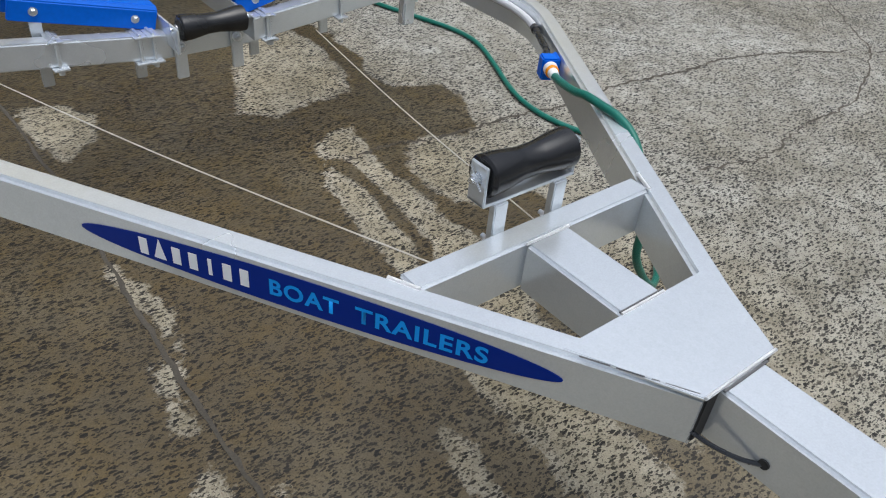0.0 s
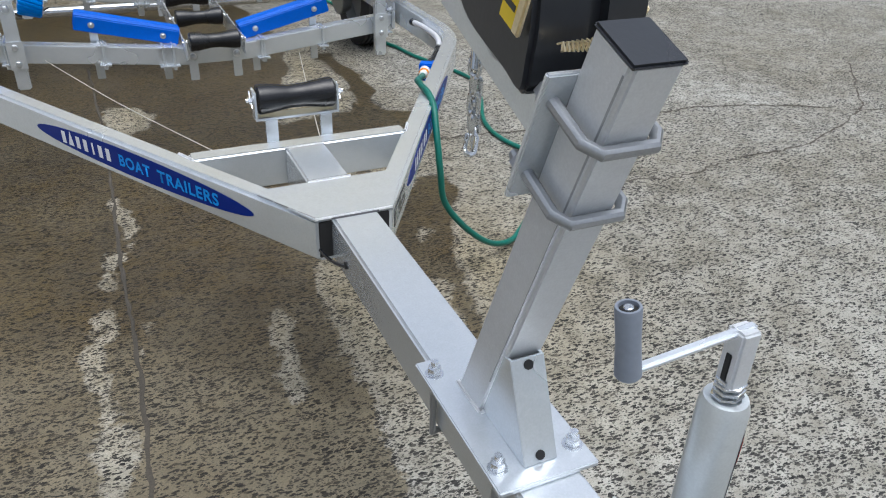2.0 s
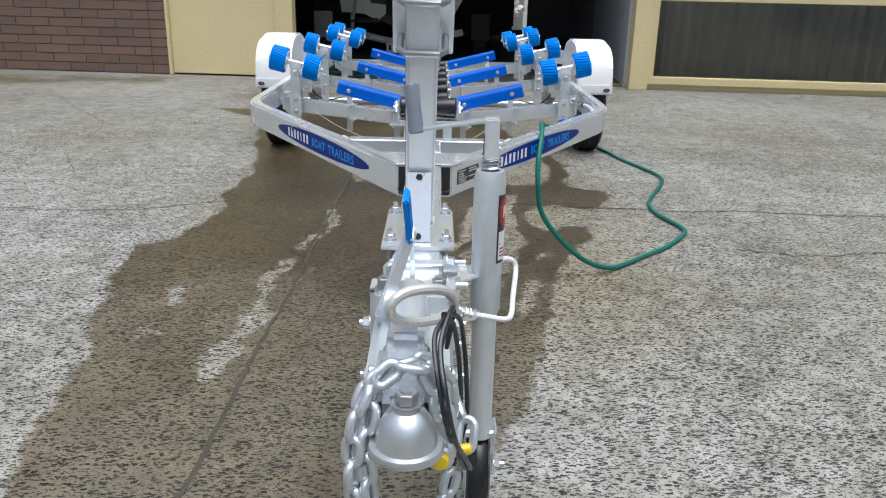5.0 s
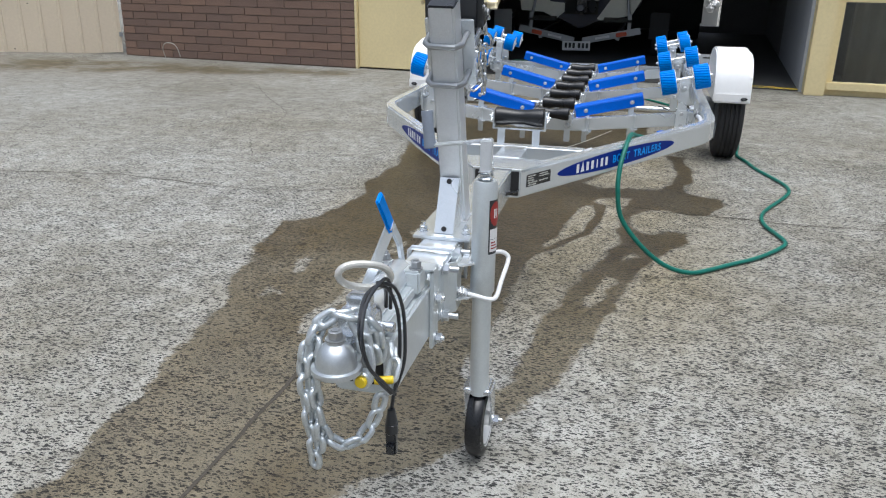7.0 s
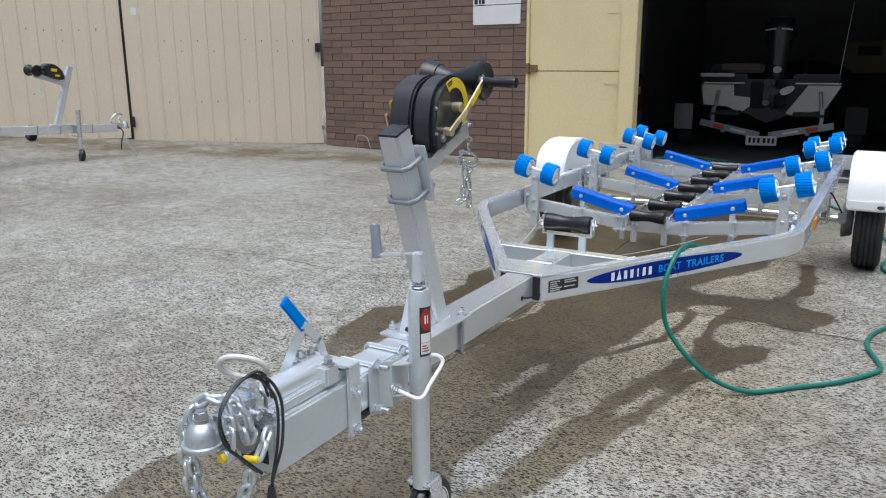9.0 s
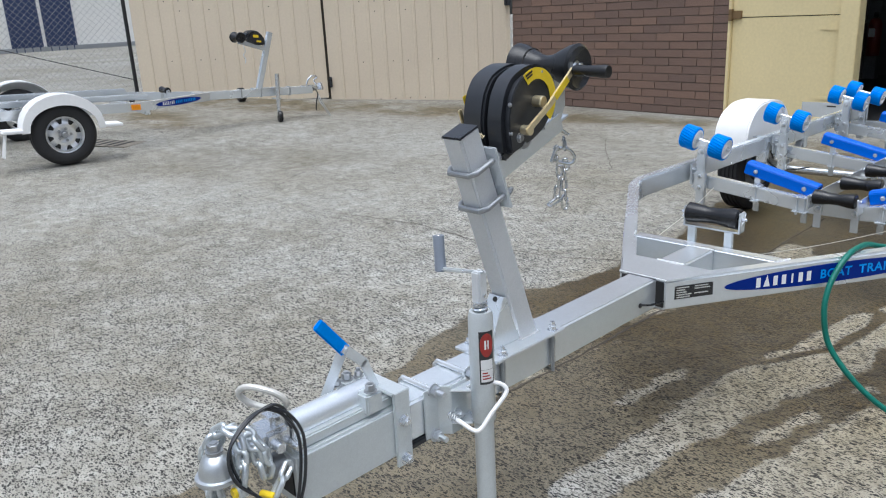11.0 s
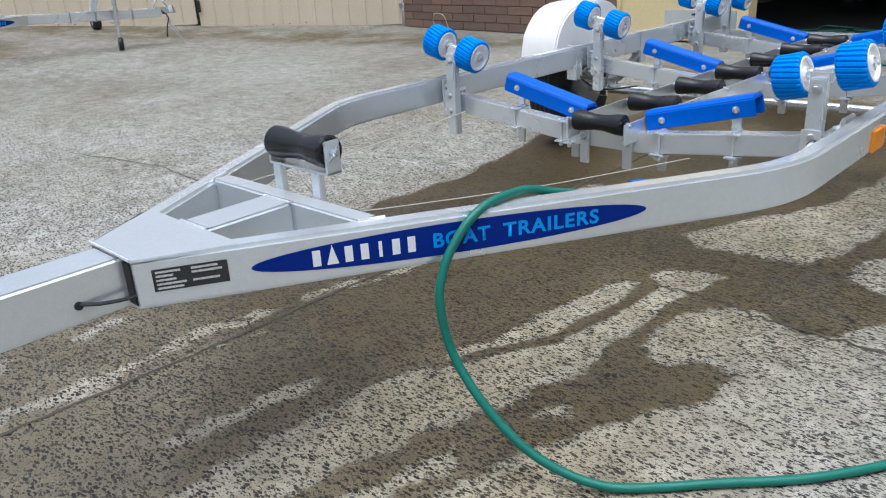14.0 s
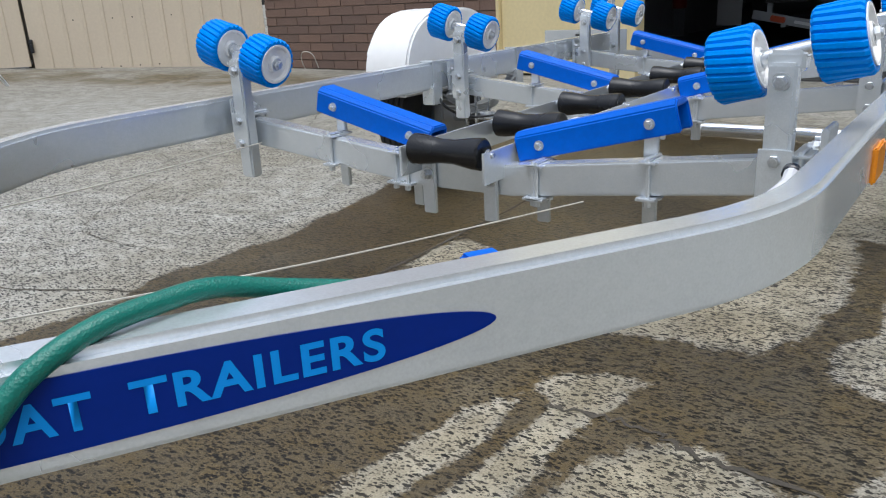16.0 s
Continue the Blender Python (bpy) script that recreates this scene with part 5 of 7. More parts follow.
for s in (1, -1):
    bm = bmesh.new()
    prism(bm, [(-0.75, ZT + 0.01), (-0.63, ZT + 0.01), (-0.655, 0.68), (-0.69, 0.69)], 0.004, Matrix(((0, 0, 1, s * 0.023 - 0.002), (1, 0, 0, 0), (0, 1, 0, 0), (0, 0, 0, 1))))
    part("brace_side", bm, GALV, br)
for f in (0.08, 0.93):
    p = a0 + d * (a1 - a0).length * f
    q = p - nv * (0.002 if nv.y > 0 else -0.002)
    part("slot", C(q, q - nv * (0.0025 if nv.y > 0 else -0.0025), 0.0068, seg=14), VOID, br, "dark drilled hole")

# clamp plate and square U-bolts on the post
WP = part("winch_bracket", B(tuple(L(0, hv + 0.005, -0.137)), (0.118, 0.008, 0.165), PM, 0.002), GALV, TRAILER)
for u in (-0.088, -0.185):
    pts = [L(-0.043, hv + 0.03, u), L(-0.043, -hv + 0.008, u), L(-0.031, -hv - 0.008, u), L(0.031, -hv - 0.008, u), L(0.043, -hv + 0.008, u), L(0.043, hv + 0.03, u)]
    part("u_bolt", S(pts, 0.0075, 10), GALV_DARK, WP)
    for s in (1, -1):
        part("nut", hexbolt(bmesh.new(), L(s * 0.043, hv + 0.009, u), pv, 0.011, 0.01, 0.014), GALV_DARK, WP)
ARM = part("winch_arm", B(tuple(L(0, 0.175, -0.15)), (0.066, 0.262, 0.005), PM, 0.001), GALV, TRAILER)
for s in (1, -1):
    part("arm_flange", B(tuple(L(s * 0.036, 0.175, -0.129)), (0.005, 0.268, 0.047), PM, 0.001), GALV, ARM)
    bm = bmesh.new()
    prism(bm, [(0.262, -0.142), (0.300, -0.142), (0.345, -0.10), (0.374, -0.005), (0.352, 0.022), (0.330, 0.008), (0.312, -0.07), (0.285, -0.11)], 0.005, LOC @ Matrix(((0, 0, 1, s * 0.030 - 0.0025), (1, 0, 0, 0), (0, 1, 0, 0), (0, 0, 0, 1))))
    part("upright", bevel_all(bm, 0.001), GALV, ARM)
part("arm_gusset", B(tuple(L(0.0, 0.325, -0.138)), (0.045, 0.07, 0.006), PM, 0.001), GALV, ARM)
# bow stop roller
rc = L(0, 0.35, 0.003)
prof = [(0, -0.098), (0.05, -0.098), (0.057, -0.092), (0.054, -0.075), (0.03, -0.02), (0.027, 0), (0.03, 0.02), (0.054, 0.075), (0.057, 0.092), (0.05, 0.098), (0.04, 0.092), (0, 0.085)]
bs = part("bow_stop_roller", lathe(bmesh.new(), prof, rc, px_, 32), BLACK, TRAILER, "black waisted bow roller")
part("axle_nut", hexbolt(bmesh.new(), rc + px_ * 0.086, px_, 0.012, 0.01, 0.01), ZINC, bs)
part("groove", S([rc + px_ * -0.05 + (pv * math.cos(a) + pu * math.sin(a)) * 0.0435 for a in (2 * math.pi * k / 24 for k in range(24))], 0.002, 5, True), VOID, bs)

# winch housing in two shells
LOC.translation = PT + pu * 0.014
OUT = [(0.050, -0.118), (0.054, -0.075), (0.066, -0.032), (0.086, 0.006), (0.112, 0.038), (0.152, 0.06), (0.215, 0.06), (0.262, 0.038), (0.283, -0.01), (0.276, -0.06), (0.24, -0.1), (0.19, -0.122), (0.1, -0.12)]
OUT = [(0.185 + (v - 0.185) * 0.93, -0.005 + (u + 0.005) * 0.93) for v, u in [tuple(p.to_2d()) for p in spline([(a, b, 0) for a, b in OUT], 4, True)]]


def slab(x0, x1, k=1.0, round_edge=0.006):
    bm = bmesh.new()
    cv, cu = 0.165, -0.03
    prism(bm, [(cv + (v - cv) * k, cu + (u - cu) * k) for v, u in OUT], x1 - x0, LOC @ Matrix(((0, 0, 1, x0), (1, 0, 0, 0), (0, 1, 0, 0), (0, 0, 0, 1))))
    return bevel_all(bm, round_edge, 4)


def on_face(x):
    """Plane on the winch's side: local x backwards, y along the post, z outwards."""
    return LOC @ Matrix(((0, 0, 1, x), (1, 0, 0, 0), (0, 1, 0, 0), (0, 0, 0, 1)))


WINCH = part("winch_housing", slab(-0.066, 0.0), BLACK_PL, TRAILER, "black plastic winch housing")
part("housing_half", slab(0.003, 0.072, round_edge=0.014), BLACK_PL, WINCH)
part("face_plate", slab(0.06, 0.0745, 0.86, 0.002), BLACK_PL, WINCH)
arc = [math.pi * (-0.36 + 0.96 * k / 20) for k in range(21)]
q = [(0.192 + 0.076 * math.cos(t), -0.022 + 0.076 * math.sin(t)) for t in arc] + [(0.192 + (0.056 - 0.009 * k / 20) * math.cos(t), -0.022 + (0.056 - 0.009 * k / 20) * math.sin(t)) for k, t in list(enumerate(arc))[::-1]]
bm = prism(bmesh.new(), q, 0.0012, on_face(0.0756))
part("arc_sticker", bm, YELLOW, WINCH, "yellow curved warning sticker")
for rad, ang, w, h in ((0.069, 0.52, 0.026, 0.005), (0.062, 0.52, 0.022, 0.004)):
    a = math.pi * ang
    bar(WINCH, on_face(0.0772) @ Matrix.Translation((0.192 + rad * math.cos(a), -0.022 + rad * math.sin(a), 0)) @ Matrix.Rotation(a - math.pi / 2, 4, "Z"), -w / 2, w / 2, -h / 2, h / 2, BLACK_PL, 0.0)
bm = cyl(bmesh.new(), L(0.07, 0.19, -0.024), L(0.10, 0.19, -0.024), 0.014, seg=16, bev=0.002)
part("ratchet_shaft", bm, BRASS, WINCH)
part("drive_pinion", C(L(0.07, 0.125, -0.066), L(0.098, 0.125, -0.066), 0.012, seg=12), BRASS, WINCH)
for v, u in ((0.084, -0.055), (0.12, -0.1), (0.105, 0.008), (0.235, 0.03), (0.255, -0.05), (0.2, -0.1)):
    part("cover_screw", hexbolt(bmesh.new(), L(0.0715, v, u), px_, 0.0042, 0.0025, 0.001), STEEL, WINCH)
part("ratchet_nut", hexbolt(bmesh.new(), L(0.074, 0.108, -0.078), px_, 0.009, 0.004, 0.003), STEEL, WINCH)
# the far face with two yellow labels and a brass plate
lab = on_face(-0.0672)
for v, u, w, h, m in ((0.115, -0.02, 0.03, 0.085, YELLOW), (0.2, 0.0, 0.05, 0.06, YELLOW), (0.215, 0.036, 0.035, 0.02, GREEN_ST)):
    bm = prism(bmesh.new(), [(v - w / 2, u - h / 2), (v + w / 2, u - h / 2), (v + w / 2, u + h / 2), (v - w / 2, u + h / 2)], -0.0012, lab)
    st = part("label", bm, m, TRAILER, "yellow and green printed label")
    for k in range(3):
        uu = u + h * (0.25 - 0.25 * k)
        bar(st, lab, v - w * 0.36, v + w * 0.36, uu - h * 0.04, uu + h * 0.04, BLACK_PL, -0.0014, -0.0006)
part("brass_lever", B(tuple(L(-0.074, 0.085, -0.03)), (0.006, 0.013, 0.052), PM, 0.002), BRASS, WINCH, "brass ratchet lever")
part("return_spring", S([L(-0.045 + 0.0013 * k, 0.05 + 0.0055 * math.cos(k * 1.6), -0.048 + 0.0055 * math.sin(k * 1.6)) for k in range(48)], 0.0014, 5), BRASS, WINCH)
part("drum", C(L(-0.05, 0.15, -0.1), L(0.05, 0.15, -0.1), 0.03, seg=18), GALV_DARK, WINCH)
# crank
bm = bmesh.new()
bar_pts = [L(0.098, 0.112, -0.062), L(0.101, 0.158, -0.05), L(0.112, 0.19, -0.034), L(0.116, 0.296, 0.006)]
for a, b in zip(bar_pts, bar_pts[1:]):
    dd = (b - a)
    q = Matrix((px_, px_.cross(dd.normalized()), dd.normalized())).transposed()
    box(bm, (a + b) / 2, (0.006, 0.018, dd.length + 0.006), q, 0.002)
CR = part("crank_arm", bm, BRASS, TRAILER, "yellow-zinc winch crank arm")
part("crank_sticker", B(tuple((bar_pts[2] + bar_pts[3]) / 2 + px_ * 0.0035), (0.001, 0.017, 0.06), Matrix((px_, px_.cross((bar_pts[3] - bar_pts[2]).normalized()), (bar_pts[3] - bar_pts[2]).normalized())).transposed(), 0), YELLOW, CR)
hp = bar_pts[3]
gp = [(0, 0.0), (0.012, 0.0), (0.014, 0.006), (0.0125, 0.03), (0.0135, 0.06), (0.0155, 0.088), (0.014, 0.096), (0, 0.098)]
part("crank_grip", lathe(bmesh.new(), gp, hp + px_ * 0.006, px_, 18), BLACK, CR, "black rubber crank grip")


# ---- chains ----
def link_mesh(length, width, r):
    bm = bmesh.new()
    a, h = width / 2 - r, length / 2 - width / 2
    pts = []
    for k in range(8):
        t = math.pi * k / 7
        pts.append((a * math.cos(t), 0, h + a * math.sin(t)))
    for k in range(8):
        t = math.pi + math.pi * k / 7
        pts.append((a * math.cos(t), 0, -h + a * math.sin(t)))
    sweep(bm, pts, r, 7, True)
    smooth(bm)
    me = bpy.data.meshes.new("chain_link")
    bm.to_mesh(me)
    bm.free()
    return me


def chain(path, length, width, r, mat, parent):
    """Links of one mesh laid along a path, each turned a quarter from the last."""
    me = link_mesh(length, width, r)
    me.materials.append(mat)
    P = spline(path, 24)
    pitch = length - 2 * r - 0.0015
    acc, last, k = 0.0, P[0], 0
    marks = [P[0]]
    for p in P[1:]:
        if (p - marks[-1]).length >= pitch:
            marks.append(p.copy())
    for a, b in zip(marks, marks[1:]):
        d = (b - a).normalized()
        x, y, z = frame_of(d)
        if k % 2:
            x, y = y, -x
        tw = Matrix.Rotation(0.5 + 0.25 * math.sin(k * 2.1), 3, "Z")
        ob = new("chain_link", me)
        ob.parent = parent
        m = (Matrix((x, y, z)).transposed() @ tw).to_4x4()
        m.translation = (a + b) / 2
        ob.matrix_local = m
        k += 1
    return k


LOC.translation = PT
ce = L(0.015, 0.31, -0.152) + Vector((0, 0, 0.008))


def oval(c, along_v, across, length, width, r, n=9):
    """One oval link: long axis along_v, short axis across."""
    a, b = Vector(along_v).normalized(), Vector(across)
    b = (b - a * b.dot(a)).normalized()
    k, h = width / 2 - r, length / 2 - width / 2
    pts = [c + b * k * math.cos(math.pi * q / n) + a * (h + k * math.sin(math.pi * q / n)) for q in range(n + 1)]
    pts += [c - b * k * math.cos(math.pi * q / n) - a * (h + k * math.sin(math.pi * q / n)) for q in range(n + 1)]
    return S(pts, r, 8, True)


W1, W2 = Vector((0.55, 0.83, 0)), Vector((-0.83, 0.55, 0))  # the chain swings across the bow
ring = part("winch_chain", oval(ce + W1 * 0.014 - Vector((0, 0, 0.012)), W1 * 0.8 - Vector((0, 0, 0.6)), W2, 0.05, 0.03, 0.0042), CHAIN_ZINC, TRAILER, "bright zinc shackle and short chain")
part("eye_bolt", C(ce + Vector((0, -0.012, 0.012)), ce + Vector((0, 0.014, -0.008)), 0.007, seg=12, bev=0.002), CHAIN_ZINC, ring)
part("chain_link", oval(ce + W1 * 0.022 - Vector((0, 0, 0.048)), (0.1, 0.1, -1), W2 + W1 * 0.6, 0.042, 0.024, 0.0042), CHAIN_ZINC, ring)
dc = ce + W1 * 0.016 - Vector((0, 0, 0.075))
part("shackle", S([dc + W1 * a + Vector((0, 0, b)) for a, b in ((-0.018, 0.016), (0.008, 0.014), (0.026, 0.004), (0.034, -0.012), (0.028, -0.026), (0.008, -0.026), (-0.026, -0.014))], 0.0045, 8, False, 5), CHAIN_ZINC, ring)
part("shackle_pin", C(dc + W1 * -0.03 + Vector((0, 0, -0.02)), dc + W1 * -0.014 + Vector((0, 0, 0.024)), 0.0055, seg=12, bev=0.001), CHAIN_ZINC, ring)
part("pin_collar", C(dc + W1 * -0.0175 + Vector((0, 0, 0.012)), dc + W1 * -0.015 + Vector((0, 0, 0.02)), 0.0095, seg=14, bev=0.001), CHAIN_ZINC, ring)
for s_, top in ((-1, 0.094), (1, 0.1)):
    for k in range(4):
        c = ce + W1 * (0.014 + 0.009 * s_ + 0.003 * math.sin(k * 2.0 + s_)) - Vector((0, 0, top + 0.027 * k + (0.004 if s_ > 0 else 0)))
        part("chain_link", oval(c, (0.06 * s_, 0.1 * math.cos(k), -1), W1 if (k + (s_ > 0)) % 2 else W2 + W1 * 0.35, 0.037, 0.021, 0.0036), CHAIN_ZINC, ring)
part("chain_link", oval(ce + W1 * 0.022 - Vector((0, 0, 0.207)), (0.05, 0.1, -1), W1 + W2 * 0.3, 0.046, 0.024, 0.0038), CHAIN_ZINC, ring)
part("tail_link", oval(ce - W1 * 0.006 - Vector((0, 0, 0.203)), W1 + Vector((0, 0, 0.55)), W2 + Vector((0, 0, 0.5)), 0.044, 0.022, 0.0036), CHAIN_ZINC, ring)

# ---- coupling ----
CB = part("coupling_body", B((0, -1.215, 0.498), (0.118, 0.30, 0.122), None, 0.006), GALV_TUBE, TRAILER)
part("body_opening", B((0.0, -1.3655, 0.5), (0.08, 0.004, 0.08), None, 0.002), VOID, CB, "black open end of the coupling")
part("top_step", B((0, -1.215, 0.572), (0.088, 0.295, 0.026), None, 0.004), GALV_TUBE, CB)
part("damper_cylinder", C((0, -1.35, 0.596), (0, -1.13, 0.596), 0.03, seg=28, bev=0.004), GALV, CB)
part("cylinder_band", S([(0.031 * math.cos(a), -1.35, 0.596 + 0.031 * math.sin(a)) for a in (2 * math.pi * k / 24 for k in range(24))], 0.003, 5, True), STEEL, CB)
part("clamp_block", B((0, -1.155, 0.592), (0.112, 0.045, 0.05), None, 0.005), GALV_TUBE, CB)
for s in (1, -1):
    part("block_bolt", hexbolt(bmesh.new(), (s * 0.042, -1.155, 0.617), (0, 0, 1), 0.011, 0.012, 0.006), GALV_DARK, CB)
    part("strap_side", B((s * 0.064, -1.09, 0.507), (0.009, 0.045, 0.185), None, 0.002), GALV_TUBE, CB)
    for z in (0.528, 0.432):
        part("strap_bolt", hexbolt(bmesh.new(), (s * 0.069, -1.09, z), (s, 0, 0), 0.011, 0.009, 0.008), ZINC, CB)
part("strap_top", B((0, -1.09, 0.594), (0.136, 0.045, 0.009), None, 0.002), GALV_TUBE, CB)
part("under_pad", B((0.02, -1.03, 0.438), (0.07, 0.1, 0.016), None, 0.004), BLACK_PL, CB)
BC = Vector((0.006, -1.508, 0.577))
dome = [(0, 0.045), (0.014, 0.045), (0.0155, 0.038), (0.024, 0.032), (0.0305, 0.021), (0.0345, 0.008), (0.0355, -0.004), (0.042, -0.005), (0.0435, -0.009), (0.0425, -0.014), (0.036, -0.016), (0.03, -0.011), (0, -0.008)]
DM = part("ball_socket", lathe(bmesh.new(), dome, BC, (0, 0, 1), 32), CAST_ZINC, TRAILER, "cast zinc ball coupling dome")
part("socket_nut", hexbolt(bmesh.new(), BC + Vector((0, 0, 0.044)), (0, 0, 1), 0.013, 0.011, 0.005), STEEL, DM)
part("socket_tail", B((0, -1.42, 0.585), (0.05, 0.1, 0.036), None, 0.01), ZINC, DM)
part("neck", C((0, -1.4, 0.52), (0, -1.35, 0.52), 0.03, seg=20, bev=0.004), GALV_DARK, DM)
part("tower", B((0, -1.372, 0.625), (0.046, 0.036, 0.05), None, 0.008), ZINC, DM)
part("latch_block", B((0.0, -1.385, 0.602), (0.07, 0.06, 0.04), None, 0.008), ZINC, DM)
part("latch_roll", C((-0.045, -1.39, 0.588), (0.05, -1.39, 0.588), 0.012, seg=14, bev=0.002), ZINC, DM)
part("cross_pin", C((-0.05, -1.355, 0.578), (0.06, -1.355, 0.578), 0.01, seg=14, bev=0.002), ZINC, DM)
part("lift_handle", S([(0.038 * math.copysign(abs(math.cos(t)) ** 0.8, math.cos(t)) + 0.021, -1.402 + 0.028 * math.cos(t) - 0.008 * math.sin(t), 0.694 - 0.006 * math.cos(t) + 0.025 * math.sin(t)) for t in (2 * math.pi * k / 20 for k in range(20))], 0.0065, 10, True), HANDLE_CAST, DM, "cast grey coupling handle")
for a, b in (((-0.002, -1.185, 0.715), (-0.042, -1.215, 0.6)), ((0.0, -1.185, 0.715), (0.0, -1.135, 0.665)), ((0.0, -1.135, 0.665), (0.0, -1.11, 0.6))):
    a, b = Vector(a), Vector(b)
    dd = (b - a).normalized()
    x, y, z = frame_of(dd)
    part("brake_lever", B(tuple((a + b) / 2), (0.007, 0.022, (b - a).length + 0.012), Matrix((x, y, z)).transposed(), 0.002), GALV, CB)
a, b = Vector((-0.002, -1.178, 0.706)), Vector((-0.006, -1.243, 0.79))
x, y, z = frame_of(b - a)
part("lever_grip", B(tuple((a + b) / 2), (0.009, 0.027, (b - a).length), Matrix((x, y, z)).transposed(), 0.003), BLUE_ROLL, CB, "bright blue lever grip")
for yy in (-1.13, -1.19):
    part("top_bolt", hexbolt(bmesh.new(), (-0.03, yy, 0.62), (0, 0, 1), 0.009, 0.009, 0.01), GALV_DARK, CB)

# safety chains, draped over the coupling, with shackles
SH = part("shackle", S([(0.033, -1.486, 0.541), (0.031, -1.482, 0.565), (0.036, -1.474, 0.588), (0.045, -1.47, 0.596), (0.054, -1.474, 0.588), (0.059, -1.482, 0.565), (0.057, -1.486, 0.541)], 0.0065, 9, n=5), CHAIN, TRAILER, "zinc shackle with yellow pin and safety chains")
part("shackle_eye", C((0.045, -1.496, 0.541), (0.045, -1.474, 0.541), 0.0165, seg=16, bev=0.003), CHAIN, SH)
part("shackle_pin", C((0.045, -1.503, 0.541), (0.045, -1.494, 0.541), 0.0105, seg=14, bev=0.002), YELLOW, SH, "yellow painted pin head")
part("shackle_pin", C((0.05, -1.447, 0.517), (0.083, -1.438, 0.519), 0.0075, seg=12, bev=0.002), YELLOW, SH, "yellow painted pin")
part("chain_link", oval(Vector((0.078, -1.425, 0.53)), (0.1, 0.5, 0.8), (1, -0.3, 0), 0.05, 0.03, 0.0055), CHAIN, SH)
part("chain_link", oval(Vector((0.07, -1.398, 0.552)), (-0.3, 0.7, 0.5), (0.3, 0.3, -1), 0.044, 0.028, 0.0055), CHAIN, SH)
chain([(0.05, -1.43, 0.545), (0.058, -1.425, 0.59), (0.04, -1.44, 0.632), (0.0, -1.462, 0.648), (-0.035, -1.485, 0.632), (-0.052, -1.5, 0.59), (-0.056, -1.505, 0.53), (-0.054, -1.5, 0.46), (-0.05, -1.49, 0.4), (-0.052, -1.482, 0.345)], 0.044, 0.029, 0.0058, CHAIN, SH)
chain([(-0.02, -1.45, 0.64), (-0.045, -1.475, 0.61), (-0.05, -1.49, 0.54), (-0.042, -1.49, 0.47), (-0.03, -1.485, 0.42), (-0.005, -1.475, 0.392), (0.025, -1.462, 0.4), (0.05, -1.448, 0.44), (0.062, -1.44, 0.49), (0.064, -1.436, 0.515)], 0.044, 0.029, 0.0058, CHAIN, SH)
chain([(0.045, -1.475, 0.585), (0.04, -1.47, 0.62), (0.015, -1.47, 0.65), (-0.02, -1.48, 0.645), (-0.045, -1.495, 0.61)], 0.044, 0.029, 0.0058, CHAIN, SH)
chain([(-0.035, -1.49, 0.61), (-0.042, -1.5, 0.55), (-0.035, -1.5, 0.48), (-0.036, -1.492, 0.41), (-0.045, -1.485, 0.37)], 0.044, 0.029, 0.0058, CHAIN, SH)
chain([(0.03, -1.45, 0.64), (0.048, -1.445, 0.605), (0.05, -1.44, 0.56), (0.056, -1.436, 0.53)], 0.044, 0.029, 0.0058, CHAIN, SH)

# trailer lead: black cable loops and plug
LOOP = [Vector(p) for p in ((0.045, -1.36, 0.62), (0.052, -1.385, 0.668), (0.048, -1.415, 0.684), (0.036, -1.448, 0.672), (0.042, -1.492, 0.635), (0.053, -1.494, 0.58), (0.066, -1.468, 0.53), (0.077, -1.436, 0.49))]
DROP = [Vector(p) for p in ((0.046, -1.41, 0.683), (0.058, -1.385, 0.665), (0.066, -1.362, 0.62), (0.071, -1.362, 0.57), (0.072, -1.372, 0.51), (0.064, -1.381, 0.45), (0.061, -1.382, 0.424))]
CBL = part("cable", S(LOOP, 0.0034, 8, n=8), BLACK_PL, TRAILER, "black trailer cable hanging in loops")
part("cable_loop", S([p + Vector((0.007, 0.004 - 0.012 * (k in (3, 4, 5)), -0.004 + 0.012 * (k in (1, 2)))) for k, p in enumerate(LOOP)], 0.0034, 8, n=8), BLACK_PL, CBL)
part("cable_drop", S(DROP, 0.0034, 8, n=8), BLACK_PL, CBL)
part("cable_drop", S([p + Vector((0.008 * (0 < k < 5), 0.006 * (0 < k < 6), 0.004)) for k, p in enumerate(DROP)], 0.0034, 8, n=8), BLACK_PL, CBL)
bm = cyl(bmesh.new(), (0.061, -1.385, 0.425), (0.061, -1.385, 0.395), 0.007, 0.012, 14)
cyl(bm, (0.061, -1.385, 0.397), (0.061, -1.385, 0.372), 0.0125, seg=14, bev=0.003)
box(bm, (0.061, -1.385, 0.352), (0.02, 0.016, 0.05), None, 0.003)
box(bm, (0.061, -1.397, 0.345), (0.014, 0.01, 0.02), None, 0.002)
part("plug", bm, BLACK_PL, CBL, "black seven-pin plug")

# ---- jockey wheel ----
JX, JY = 0.133, -0.897
JW = part("jockey_tube", lathe(bmesh.new(), [(0, 0.47), (0.026, 0.47), (0.029, 0.476), (0.029, 0.733), (0.025, 0.746), (0.017, 0.746), (0.017, 0.738), (0, 0.738)], (JX, JY, 0), (0, 0, 1), 28), GALV_TUBE, TRAILER, "zinc jockey wheel tube with a red label")
part("inner_tube", C((JX, JY, 0.195), (JX, JY, 0.475), 0.0235, seg=24), GALV_TUBE, JW)
part("crank_spring", S([(JX + 0.016 * math.cos(k * 0.9), JY + 0.016 * math.sin(k * 0.9), 0.746 + 0.0011 * k) for k in range(26)], 0.0026, 6), ZINC, JW)
